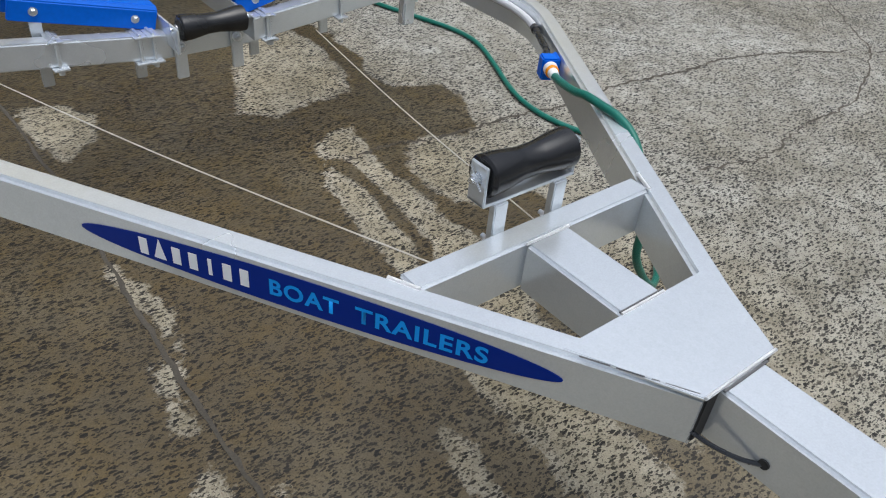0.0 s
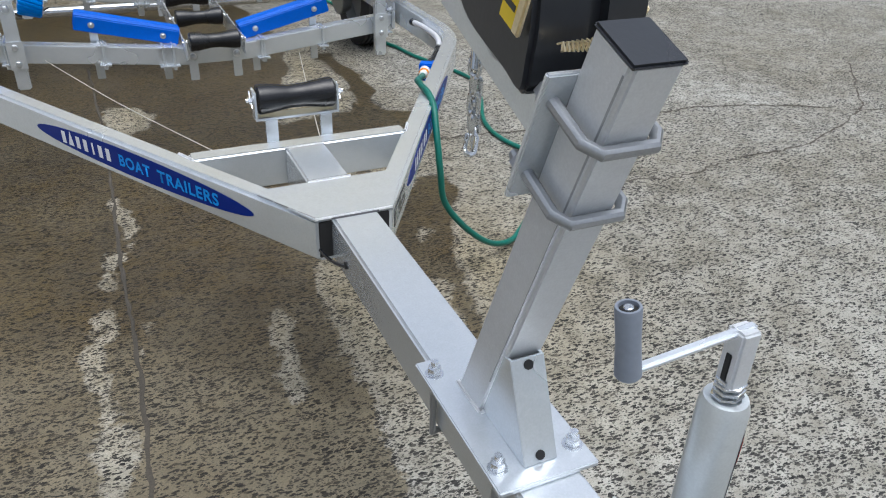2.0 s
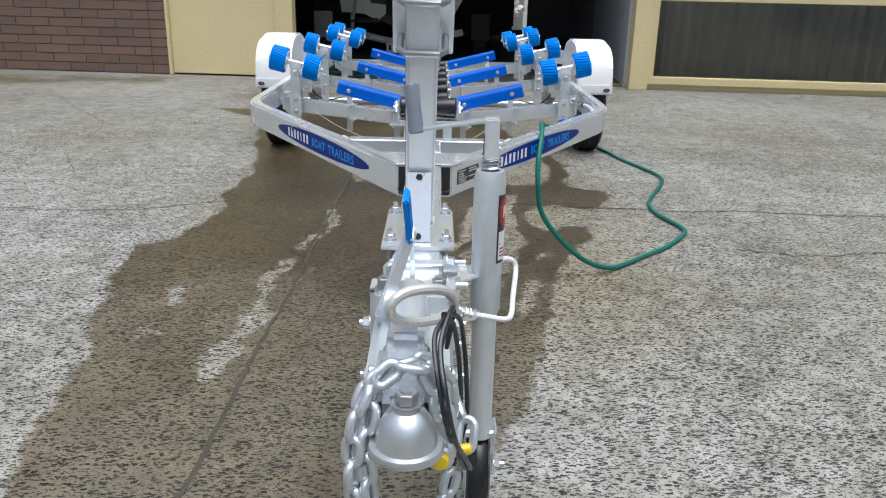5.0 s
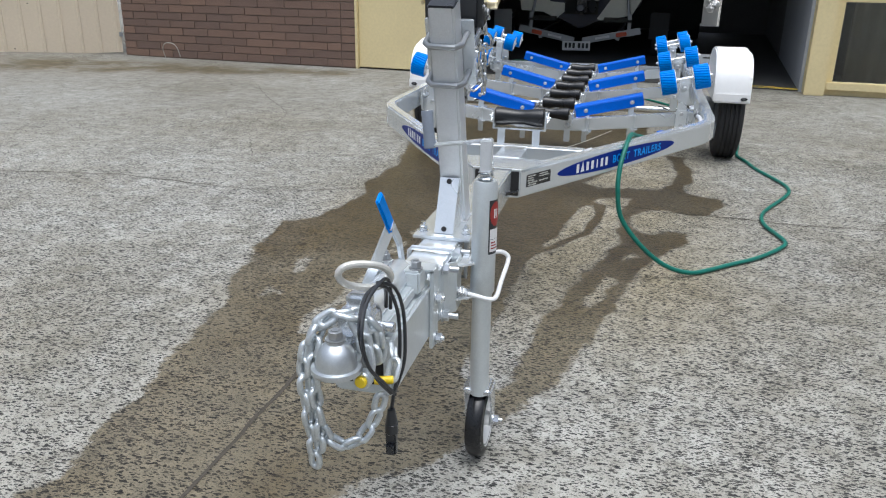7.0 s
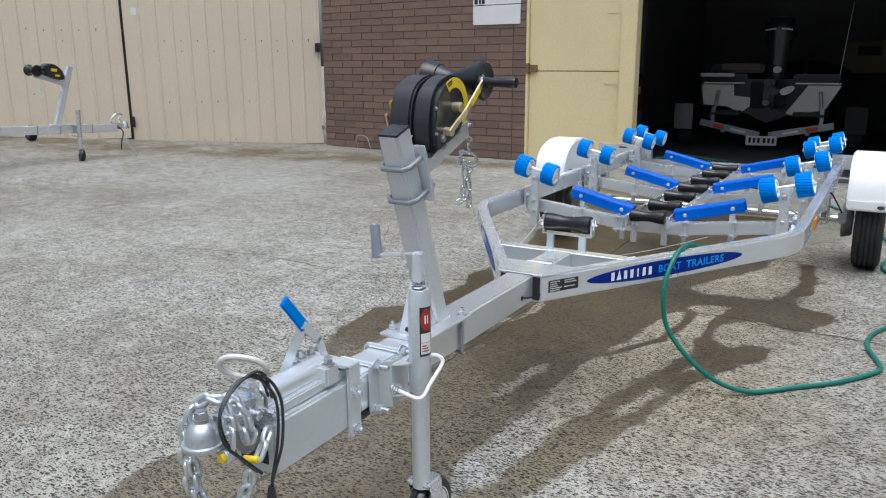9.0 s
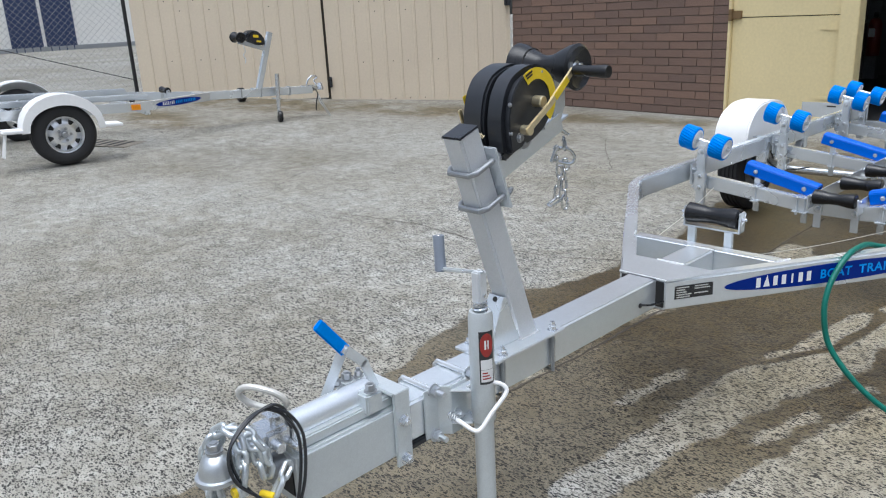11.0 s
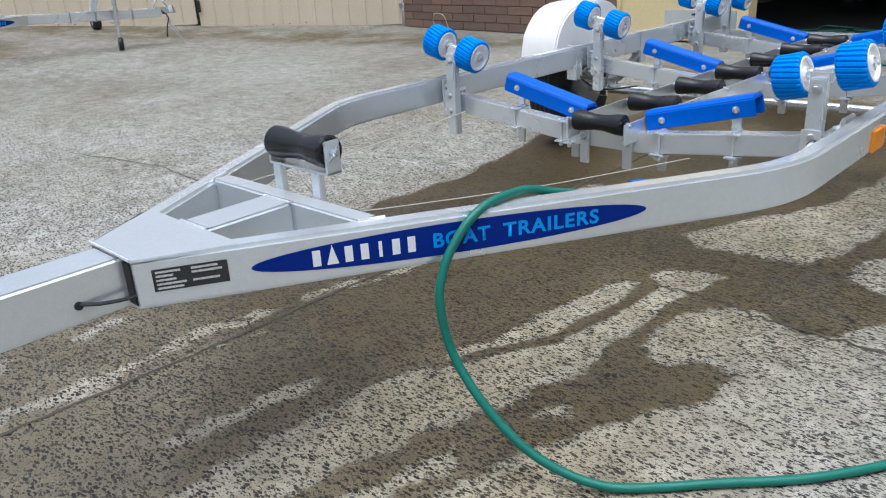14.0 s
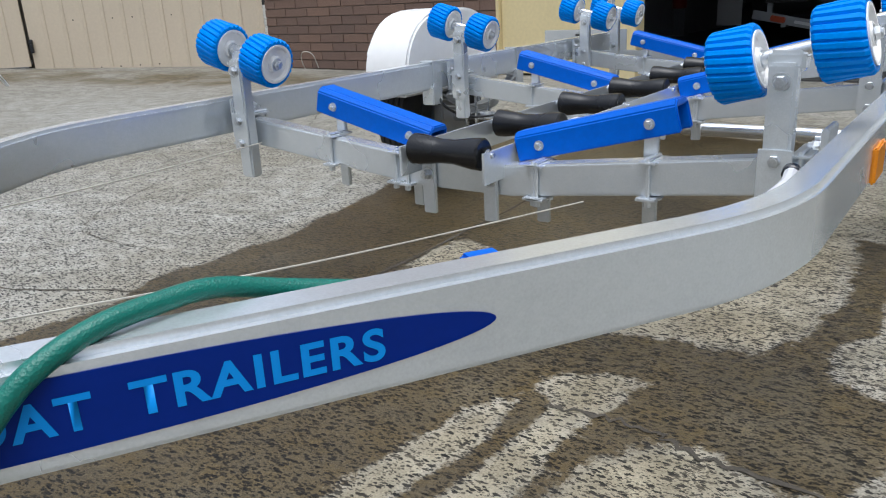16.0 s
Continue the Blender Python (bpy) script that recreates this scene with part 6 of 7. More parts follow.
ck = part("crank_block", B((JX, JY, 0.803), (0.026, 0.026, 0.075), None, 0.003), GALV_POST, TRAILER)
part("block_slot", B((JX - 0.0125, JY, 0.792), (0.004, 0.008, 0.036), None, 0.001), VOID, ck)
part("block_pin", C((JX + 0.012, JY, 0.785), (JX + 0.017, JY, 0.785), 0.004, seg=10), ZINC, ck)
bm = bmesh.new()
a, b = Vector((JX + 0.014, JY, 0.84)), Vector((-0.002, -0.884, 0.814))
x, y, z = frame_of(b - a)
box(bm, (a + b) / 2, (0.012, 0.009, (b - a).length), Matrix((x, y, z)).transposed(), 0.003)
part("crank_bar", bm, GALV, JW)
grip = [(0, 0), (0.012, 0), (0.0142, 0.003), (0.0128, 0.045), (0.0138, 0.083), (0.0132, 0.086), (0.0105, 0.086), (0.0105, 0.08), (0, 0.08)]
kg = part("crank_grip", lathe(bmesh.new(), grip, (-0.002, -0.884, 0.808), (-0.12, 0.08, 1), 20), GREY_PL, TRAILER, "grey plastic crank grip")
gd = Vector((-0.12, 0.08, 1)).normalized()
gt = Vector((-0.002, -0.884, 0.808))
part("grip_bore", C(gt + gd * 0.0802, gt + gd * 0.0815, 0.0103, seg=16), VOID, kg)
part("grip_pin", C(gt + gd * 0.081, gt + gd * 0.086, 0.0055, seg=12, bev=0.001), ZINC, kg)
# label wrapped on the tube


def wrap(r, a0, a1, z0, z1, mat, name, parent, label="", n=10):
    bm = bmesh.new()
    rows = []
    for k in range(n + 1):
        t = radians(a0 + (a1 - a0) * k / n)
        rows.append([bm.verts.new((JX + rr * math.cos(t), JY + rr * math.sin(t), z)) for rr, z in ((r, z0), (r, z1), (r - 0.0006, z1), (r - 0.0006, z0))])
    for p, q in zip(rows, rows[1:]):
        for i in range(4):
            bm.faces.new((p[i], p[(i + 1) % 4], q[(i + 1) % 4], q[i]))
    bm.faces.new(rows[0])
    bm.faces.new(rows[-1])
    return part(name, bm, mat, parent, label)


LB = wrap(0.0298, -58, 12, 0.575, 0.705, BLACK_PL, "label", TRAILER, "black label with red and white panels")
bm = bmesh.new()
rim = []
for k in range(28):
    t = 2 * math.pi * k / 28
    w = radians(-23 + 31 * math.cos(t))
    rim.append([bm.verts.new((JX + rr * math.cos(w), JY + rr * math.sin(w), 0.672 + 0.029 * math.sin(t))) for rr in (0.0306, 0.0298)])
hub_v = [bm.verts.new((JX + rr * math.cos(radians(-23)), JY + rr * math.sin(radians(-23)), 0.672)) for rr in (0.0312, 0.0298)]
for a, b in zip(rim, rim[1:] + rim[:1]):
    bm.faces.new((a[0], b[0], hub_v[0]))
    bm.faces.new((b[1], a[1], hub_v[1]))
    bm.faces.new((a[1], b[1], b[0], a[0]))
part("label_disc", bm, RED_ST, LB, "round red panel")
wrap(0.0309, -34, -14, 0.662, 0.684, PLATE_GREY, "label_mark", LB, n=4)
wrap(0.0303, -52, 6, 0.612, 0.636, PLATE_GREY, "label_panel", LB)
wrap(0.0303, -52, 6, 0.581, 0.611, PLATE_GREY, "label_panel", LB)
for k in range(3):
    wrap(0.0307, -46, -6 - 8 * k, 0.588 + 0.007 * k, 0.591 + 0.007 * k, RED_ST, "bar", LB, n=6)
# bracket on the drawbar
bm = bmesh.new()
hat = [(0.057, -1.014), (0.057, -0.972), (0.082, -0.952), (0.082, -0.900), (0.057, -0.880), (0.057, -0.840), (0.052, -0.840), (0.052, -0.882), (0.077, -0.902), (0.077, -0.950), (0.052, -0.970), (0.052, -1.014)]
prism(bm, hat, 0.126, Matrix.Translation((0, 0, 0.435)))
part("jockey_bracket", bevel_all(bm, 0.0012), GALV_TUBE, JW, "folded galvanised clamp plate")
for z, far in ((0.546, -0.864), (0.462, -0.88)):
    bm = bmesh.new()
    prism(bm, [(0.0805, -0.954), (0.118, -0.922), (0.118, far - 0.004), (0.0805, far)], 0.006, Matrix.Translation((0, 0, z)))
    part("bracket_arm", bevel_all(bm, 0.0012), GALV, JW)
part("arm_weld", S([(0.1045, -0.92, 0.553), (0.103, -0.905, 0.554), (0.1035, -0.885, 0.553)], 0.0035, 6), WELD, JW)
for yy in (-0.868, -0.985):
    part("bracket_u_bolt", S([(0.08, yy, ZT + 0.008), (-0.05, yy, ZT + 0.008), (-0.058, yy, ZT), (-0.058, yy, ZB), (-0.05, yy, ZB - 0.008), (0.08, yy, ZB - 0.008)], 0.0065, 8), GALV, JW)
    for z in (ZT + 0.008, ZB - 0.008):
        part("nut", hexbolt(bmesh.new(), (0.0575, yy, z), (1, 0, 0), 0.013, 0.011, 0.024), BOLT, JW)
part("web_bolt", hexbolt(bmesh.new(), (0.0825, -0.936, 0.485), (1, 0, 0), 0.01, 0.009, 0.008), BOLT, JW)
part("pull_handle", S([(0.150, -0.893, 0.570), (0.172, -0.884, 0.572), (0.187, -0.877, 0.562), (0.190, -0.885, 0.548), (0.183, -0.925, 0.515), (0.178, -0.955, 0.488), (0.165, -0.966, 0.483), (0.13, -0.966, 0.488), (0.085, -0.962, 0.494)], 0.0052, 8, n=6), WHITE_HUB, JW, "white coated pull handle")
part("handle_spring", S([(0.085 + 0.0016 * k, -0.964 + 0.009 * math.cos(k * 1.3), 0.493 + 0.009 * math.sin(k * 1.3)) for k in range(22)], 0.0016, 5), ZINC, JW)
# castor
CY, CR_ = -0.86, 0.1
CX = JX - 0.002
part("fork_crown", B((CX, JY + 0.018, 0.204), (0.074, 0.072, 0.022), None, 0.008, 3), ZINC, JW)
for s in (1, -1):
    bm = bmesh.new()
    prism(bm, [(JY - 0.014, 0.205), (JY + 0.05, 0.205), (CY + 0.022, 0.12), (CY + 0.014, 0.082), (CY - 0.014, 0.082), (CY - 0.022, 0.12)], 0.004, Matrix(((0, 0, 1, CX + s * 0.033 - 0.002), (1, 0, 0, 0), (0, 1, 0, 0), (0, 0, 0, 1))))
    part("fork_leg", bevel_all(bm, 0.001), ZINC, JW)
wp = [(0.066, -0.022), (0.08, -0.024), (0.093, -0.02), (0.099, -0.011), (0.1, 0), (0.099, 0.011), (0.093, 0.02), (0.08, 0.024), (0.066, 0.022)]
tw = part("castor_tyre", lathe(bmesh.new(), wp, (CX, CY, CR_), (1, 0, 0), 40), BLACK, TRAILER, "solid black castor tyre")
hub = [(0.068, -0.02), (0.072, -0.024), (0.064, -0.02), (0.052, -0.006), (0.02, -0.005), (0.018, -0.028), (0, -0.028)]
part("castor_hub", lathe(bmesh.new(), [(a, -b) for a, b in hub], (CX, CY, CR_), (1, 0, 0), 32), WHITE_HUB, tw, "pale pressed wheel disc")
part("castor_hub", lathe(bmesh.new(), hub, (CX, CY, CR_), (1, 0, 0), 32), WHITE_HUB, tw, "pale pressed wheel disc")
part("castor_axle", hexbolt(bmesh.new(), (CX + 0.035, CY, CR_), (1, 0, 0), 0.011, 0.01, 0.012), ZINC, JW)

# ---- garden hose and tap fitting ----
HS = thing("garden_hose", "green braided garden hose looping over the trailer rail onto the concrete", "hose")
hose_pts = [(0.537, 0.911, 0.51), (0.513, 0.872, 0.518), (0.467, 0.79, 0.539), (0.445, 0.73, 0.5565), (0.436, 0.68, 0.559), (0.431, 0.62, 0.556), (0.424, 0.565, 0.535), (0.413, 0.522, 0.49), (0.408, 0.492, 0.44), (0.41, 0.476, 0.375), (0.429, 0.482, 0.272), (0.492, 0.49, 0.18), (0.578, 0.51, 0.096), (0.655, 0.543, 0.045), (0.737, 0.59, 0.017)]
hose_run = [(0.81, 0.655), (0.9, 0.745), (1.03, 0.87), (1.14, 1.02), (1.19, 1.13), (1.165, 1.26), (1.137, 1.36), (1.128, 1.47), (1.146, 1.59), (1.19, 1.71), (1.27, 1.88), (1.335, 2.03), (1.362, 2.15), (1.35, 2.28), (1.3, 2.45), (1.235, 2.65), (1.2, 2.85), (1.16, 3.05), (1.2, 3.6), (1.0, 4.6), (0.4, 5.6), (-0.6, 6.3)]
hose_pts += [(a, b, 0.0115) for a, b in hose_run]
part("tube", S(hose_pts, 0.0098, 12, n=10), HOSE, HS)


def beside(s, off, z):
    """A point s metres along the rail from the nose, off metres inside its inner face."""
    return Vector((0.085 + s * DX - (0.05 + off) * DY, YN + s * DY + (0.05 + off) * DX, z))


FB = Matrix((Vector((DX, DY, 0)), Vector((-DY, DX, 0)), Vector((0, 0, 1)))).transposed()
bm = bmesh.new()
box(bm, beside(1.07, 0.026, 0.504), (0.042, 0.044, 0.058), FB, 0.004)
box(bm, beside(1.074, 0.006, 0.504), (0.05, 0.01, 0.06), FB, 0.003)
FF = part("flush_fitting", bm, BLUE, HS, "blue flushing fitting clipped to the rail")
cn = [beside(k, 0.027, 0.51) for k in (1.05, 1.036, 1.032, 1.02, 1.014, 0.997)]
part("connector_nut", C(cn[0], cn[1], 0.0185, seg=20, bev=0.003), WHITE_HUB, FF)
part("collar", C(cn[2], cn[3], 0.0172, seg=20, bev=0.003), ORANGE, FF, "orange click-on ring")
part("connector_body", C(cn[1], cn[5], 0.0145, 0.0125, seg=20, bev=0.002), WHITE_HUB, FF)
ca, cr_ = 1.378, 0.437
arc_pts = [Vector((0.325 + cr_ * math.cos(a), ca - cr_ * math.sin(a), 0.518)) for a in (ANG * (1 - k / 6) for k in range(7))]
part("tail_tube", S([beside(1.088, 0.026, 0.52), beside(1.12, 0.022, 0.521), beside(1.15, 0.016, 0.52), arc_pts[0]], 0.0095, 10, n=6), BLACK_PL, FF)
CO = part("wiring_conduit", S(arc_pts + [Vector((0.762, 1.45, 0.518)), Vector((0.752, 1.52, 0.518))], 0.0105, 10, n=3), WHITE_GREY, TRAILER, "pale grey conduit clipped inside the rail")
for q, dq in ((arc_pts[0], arc_pts[1] - arc_pts[0]), (Vector((0.752, 1.52, 0.518)), Vector((-0.01, 0.07, 0)))):
    dq = dq.normalized()
    part("grommet", C(q - dq * 0.01, q + dq * 0.01, 0.0135, seg=14, bev=0.002), BLACK_PL, CO)

# ---- shed contents ----
def runabout():
    """A small white and navy boat on its own trailer, stern to the door."""
    bt = thing("motor_boat", "white and navy motor boat with black outboard in the dark shed", "boat", "", pose(-0.5, 9.75, 0.39) @ Matrix.Diagonal((1.22, 1.05, 1.05, 1.0)))
    secs = []
    for y, w, k, top in ((0.0, 0.74, 0.30, 0.60), (1.0, 0.78, 0.28, 0.63), (2.2, 0.76, 0.26, 0.68), (3.4, 0.55, 0.3, 0.76), (4.3, 0.2, 0.45, 0.82), (4.6, 0.03, 0.6, 0.84)):
        secs.append([(-w, top), (-w * 0.97, top - 0.12), (-w * 0.9, k), (-w * 0.35, k * 0.45), (0, 0.0 + (0.15 if y > 3 else 0)), (w * 0.35, k * 0.45), (w * 0.9, k), (w * 0.97, top - 0.12), (w, top)])
    ys = (0.0, 1.0, 2.2, 3.4, 4.3, 4.6)
    bm = bmesh.new()
    rings = [[bm.verts.new((x, y, z)) for x, z in s] for s, y in zip(secs, ys)]
    for a, b in zip(rings, rings[1:]):
        for i in range(8):
            bm.faces.new((a[i], a[i + 1], b[i + 1], b[i]))
    bm.faces.new(rings[0])
    part("hull", bm, HULL_BLUE, bt)
    for s in (1, -1):
        part("gunwale", B((s * 0.5, 0.03, 0.63), (0.5, 0.1, 0.08), None, 0.02), HULL_BLUE, bt)
        part("transom_stripe", B((s * 0.52, -0.012, 0.545), (0.48, 0.012, 0.02), None, 0.003), HULL, bt)
        part("trim_tab", B((s * 0.46, -0.1, 0.14), (0.34, 0.2, 0.012), Matrix.Rotation(radians(14), 3, "X"), 0.003), SHED_FLOOR, bt)
        side_shape = [(0.77, 0.52), (0.42, 0.52), (0.2, 0.14), (0.26, 0.12), (0.62, 0.2)] if s > 0 else [(-0.78, 0.52), (-0.4, 0.52), (-0.39, 0.37), (-0.2, 0.35), (-0.2, 0.23), (-0.3, 0.13), (-0.46, 0.22), (-0.74, 0.24)]
        cp = prism(bmesh.new(), side_shape, 0.014, Matrix(((1, 0, 0, 0), (0, 0, 1, -0.02), (0, 1, 0, 0), (0, 0, 0, 1))))
        part("ram", C((s * 0.56, -0.06, 0.44), (s * 0.6, -0.1, 0.12), 0.018, seg=10), GALV_DARK, bt)
        part("corner_panel", bevel_all(cp, 0.004), HULL, bt, "white stern corner panel")
    part("sill_strip", B((-0.6, -0.03, 0.655), (0.4, 0.05, 0.05), None, 0.01), HULL, bt, "white transom sill strip")
    part("locker_lid", B((-0.36, 0.14, 0.765), (0.44, 0.03, 0.09), None, 0.01), CURTAIN, bt)
    part("well", B((0, -0.008, 0.38), (0.42, 0.02, 0.36), None, 0.01), VOID, bt)
    part("locker", B((-0.4, 0.3, 0.74), (0.62, 0.3, 0.12), None, 0.02), HULL_BLUE, bt)
    bm = lathe(bmesh.new(), [(0, 0.6), (0.09, 0.6), (0.115, 0.7), (0.12, 0.86), (0.135, 1.0), (0.15, 1.1), (0.165, 1.18), (0.165, 1.32), (0.13, 1.4), (0, 1.42)], (0.08, -0.16, 0), (0, 0, 1), 24)
    om = part("outboard", bm, BLACK_PL, bt, "black outboard motor, tilted")
    part("mid_leg", B((0.02, -0.16, 0.42), (0.12, 0.16, 0.45), None, 0.04), BLACK_PL, om)
    part("gearcase", C((0.02, -0.42, 0.3), (0.02, 0.02, 0.24), 0.05, 0.035, 16, 0.01), BLACK_PL, om)
    part("badge", C((0.1, -0.296, 0.73), (0.1, -0.27, 0.735), 0.045, seg=20), PLATE_GREY, om)
    for k in range(3):
        a = 2 * math.pi * k / 3 + 0.55
        bm = prism(bmesh.new(), [(0.075 + 0.085 * math.cos(q) * (1.0 + 0.25 * math.cos(q)), 0.05 * math.sin(q)) for q in (2 * math.pi * w / 14 for w in range(14))], 0.008, Matrix.Translation((0.16, -0.44, 0.42)) @ Matrix.Rotation(radians(90), 4, "X") @ Matrix.Rotation(a, 4, "Z") @ Matrix.Rotation(0.35, 4, "X"))
        part("blade", bevel_all(bm, 0.002), WHITE_HUB if k == 0 else BLACK_PL, om)
    for s in (1, -1):
        part("cowl_flash", B((0.08 + s * 0.085, -0.318, 1.25), (0.12, 0.01, 0.02), Matrix.Rotation(radians(s * 8), 3, "Y"), 0.002), PLATE_GREY, om)
    part("aerial", C((0.72, 0.3, 0.66), (0.78, 0.34, 1.6), 0.006, 0.003, 8), WHITE_HUB, bt)
    return bt


runabout()


def dark_trailer():
    t = thing("boat_trailer", "older boat trailer with red tail lamps under the stored boat", "trailer", "boat trailers", pose(-0.5, 9.6, -0.06) @ Matrix.Scale(1.05, 4))
    for s in (1, -1):
        a, b = Vector((s * 0.06, 0, 0.27)), Vector((s * 0.86, 0, 0.43))
        d = b - a
        ang = math.atan2(d.z, d.x)
        part("lamp_bar", B(tuple((a + b) / 2), (d.length, 0.04, 0.09), Matrix.Rotation(-ang, 3, "Y"), 0.004), GALV_DARK, t)
        part("tail_lamp", B((s * 0.6, -0.03, 0.375), (0.15, 0.03, 0.06), Matrix.Rotation(-ang, 3, "Y"), 0.008), TAIL_RED, t, "red and amber tail lamp")
        part("reflector_strip", B((s * 0.34, -0.026, 0.325), (0.2, 0.012, 0.03), Matrix.Rotation(-ang, 3, "Y"), 0.002), PLATE_GREY, t)
        part("upright", B((s * 0.7, 0.05, 0.5), (0.05, 0.05, 0.3), None, 0.004), GALV_DARK, t)
        part("rail", B((s * 0.55, 1.8, 0.34), (0.05, 3.6, 0.1), None, 0.004), GALV_DARK, t)
        # the right flap is coloured black in place of the shed's dimness
        part("mud_flap", B((s * 1.11, 0.02, 0.5), (0.26, 0.02, 0.36), None, 0.004), STEEL if s < 0 else TYRE, t, "plain hanging mud flap")
        part("mudguard", B((s * 1.11, 0.36, 0.6), (0.25, 0.62, 0.12), None, 0.03), BLACK_PL, t)
        part("tyre", lathe(bmesh.new(), [(0.17, -0.08), (0.28, -0.085), (0.29, -0.05), (0.29, 0.05), (0.28, 0.085), (0.17, 0.08)], (s * 1.11, 0.35, 0.345), (s, 0, 0), 28), TYRE, t)
    pl = part("number_plate", B((-0.02, -0.05, 0.2), (0.40, 0.012, 0.13), Matrix.Rotation(radians(-1), 3, "Y"), 0.004), PLATE_GREY, t, "white number plate")
    for k in range(6):
        part("bar", B((-0.165 + k * 0.056 + (0.02 if k > 2 else 0), -0.0575, 0.205), (0.034, 0.003, 0.07), None, 0), BLACK_PL, pl)
    return t


dark_trailer()


def deep_clutter():
    """What shows faintly at the back of the shed."""
    v = thing("covered_vehicle", "olive canvas covered vehicle standing in the dark shed", "vehicle", "", pose(0.78, 13.0, 0.012))
    part("body", B((0, 0.9, 0.62), (1.4, 1.8, 0.85), None, 0.12, 4), TYRE, v)
    part("canopy", B((-0.02, 0.8, 1.3), (1.22, 1.4, 0.55), None, 0.14, 4), OLIVE, v, "olive canvas canopy")
    part("window", B((-0.16, 0.094, 1.42), (0.36, 0.012, 0.16), None, 0.01), VOID, v)
    for s in (1, -1):
        part("tyre", lathe(bmesh.new(), [(0.15, -0.08), (0.27, -0.085), (0.28, -0.05), (0.28, 0.05), (0.27, 0.085), (0.15, 0.08)], (s * 0.6, 0.5, 0.28), (1, 0, 0), 28), TYRE, v)
    rnd = random.Random(11)
    g = thing("rag_pile", "white rags heaped beside a pinkish carton in the back opening", "rags", "", pose(1.84, 17.3, 0.02, 0, 0, -5.2) @ Matrix.Scale(1.2, 4))
    part("carton", B((0.04, 0.1, 0.62), (0.36, 0.16, 0.28), None, 0.006), CARD_PINK, g)
    part("crate", B((0.02, 0.1, 0.24), (0.4, 0.2, 0.46), None, 0.01), PLATE_GREY, g)
    for k in range(7):
        bm = bmesh.new()
        bmesh.ops.create_icosphere(bm, subdivisions=2, radius=0.09)
        cx, cz = rnd.uniform(-0.2, 0.2), rnd.uniform(0.3, 0.6)
        for q in bm.verts:
            q.co = q.co * rnd.uniform(0.65, 1.25) + Vector((cx, -0.04 - 0.01 * k, cz))
        part("rag", bm, WHITE_HUB, g)
    e = thing("fire_extinguisher", "dark red fire extinguisher with pale label on the shed column", "extinguisher", "", pose(-2.86, 11.4, 0.42, 0, 0, -5.2) @ Matrix.Scale(1.3, 4))
    part("cylinder", lathe(bmesh.new(), [(0, 0), (0.07, 0), (0.075, 0.01), (0.075, 0.36), (0.055, 0.42), (0.025, 0.44), (0, 0.44)], (0, 0, 0), (0, 0, 1), 24), RED_PAINT, e)
    part("label", B((-0.005, -0.073, 0.27), (0.07, 0.008, 0.1), None, 0.002), PLATE_GREY, e)
    part("valve", B((0, 0, 0.47), (0.03, 0.07, 0.06), None, 0.006), BLACK_PL, e)
    part("wall_hook", B((-0.11, 0, 0.4), (0.09, 0.03, 0.03), None, 0.003), GALV_DARK, e)


deep_clutter()


def hose_pile():
    rnd = random.Random(8)
    h = thing("hose_pile", "tangled dark green hose heaped on the shed floor", "hose", "", pose(-0.9, 7.1, 0.012))
    pts = []
    for k in range(70):
        a = k * 0.62
        r = 0.2 + 0.09 * math.sin(k * 1.7) + rnd.uniform(-0.03, 0.03)
        pts.append((r * 1.6 * math.cos(a), r * math.sin(a), 0.012 + 0.0016 * k + rnd.uniform(0, 0.015)))
    part("coil", S(pts, 0.0105, 8, n=5), OLD_HOSE, h)
    y = thing("extension_cord", "yellow extension cord lying by the shed opening", "cable", "", pose(2.0, 6.75, 0))
    part("cord", S([(-0.55, 0.06, 0.008), (-0.4, 0.1, 0.008), (-0.2, 0.09, 0.008), (0.05, 0.02, 0.008), (0.16, -0.02, 0.008), (0.12, -0.06, 0.008), (-0.1, -0.02, 0.008), (-0.3, 0.0, 0.008), (-0.38, 0.06, 0.008)], 0.007, 8, n=8), YELLOW, y)
    part("mat", B((-0.15, 0.05, 0.003), (0.4, 0.1, 0.004), None, 0.001), PLATE_GREY, y)


hose_pile()


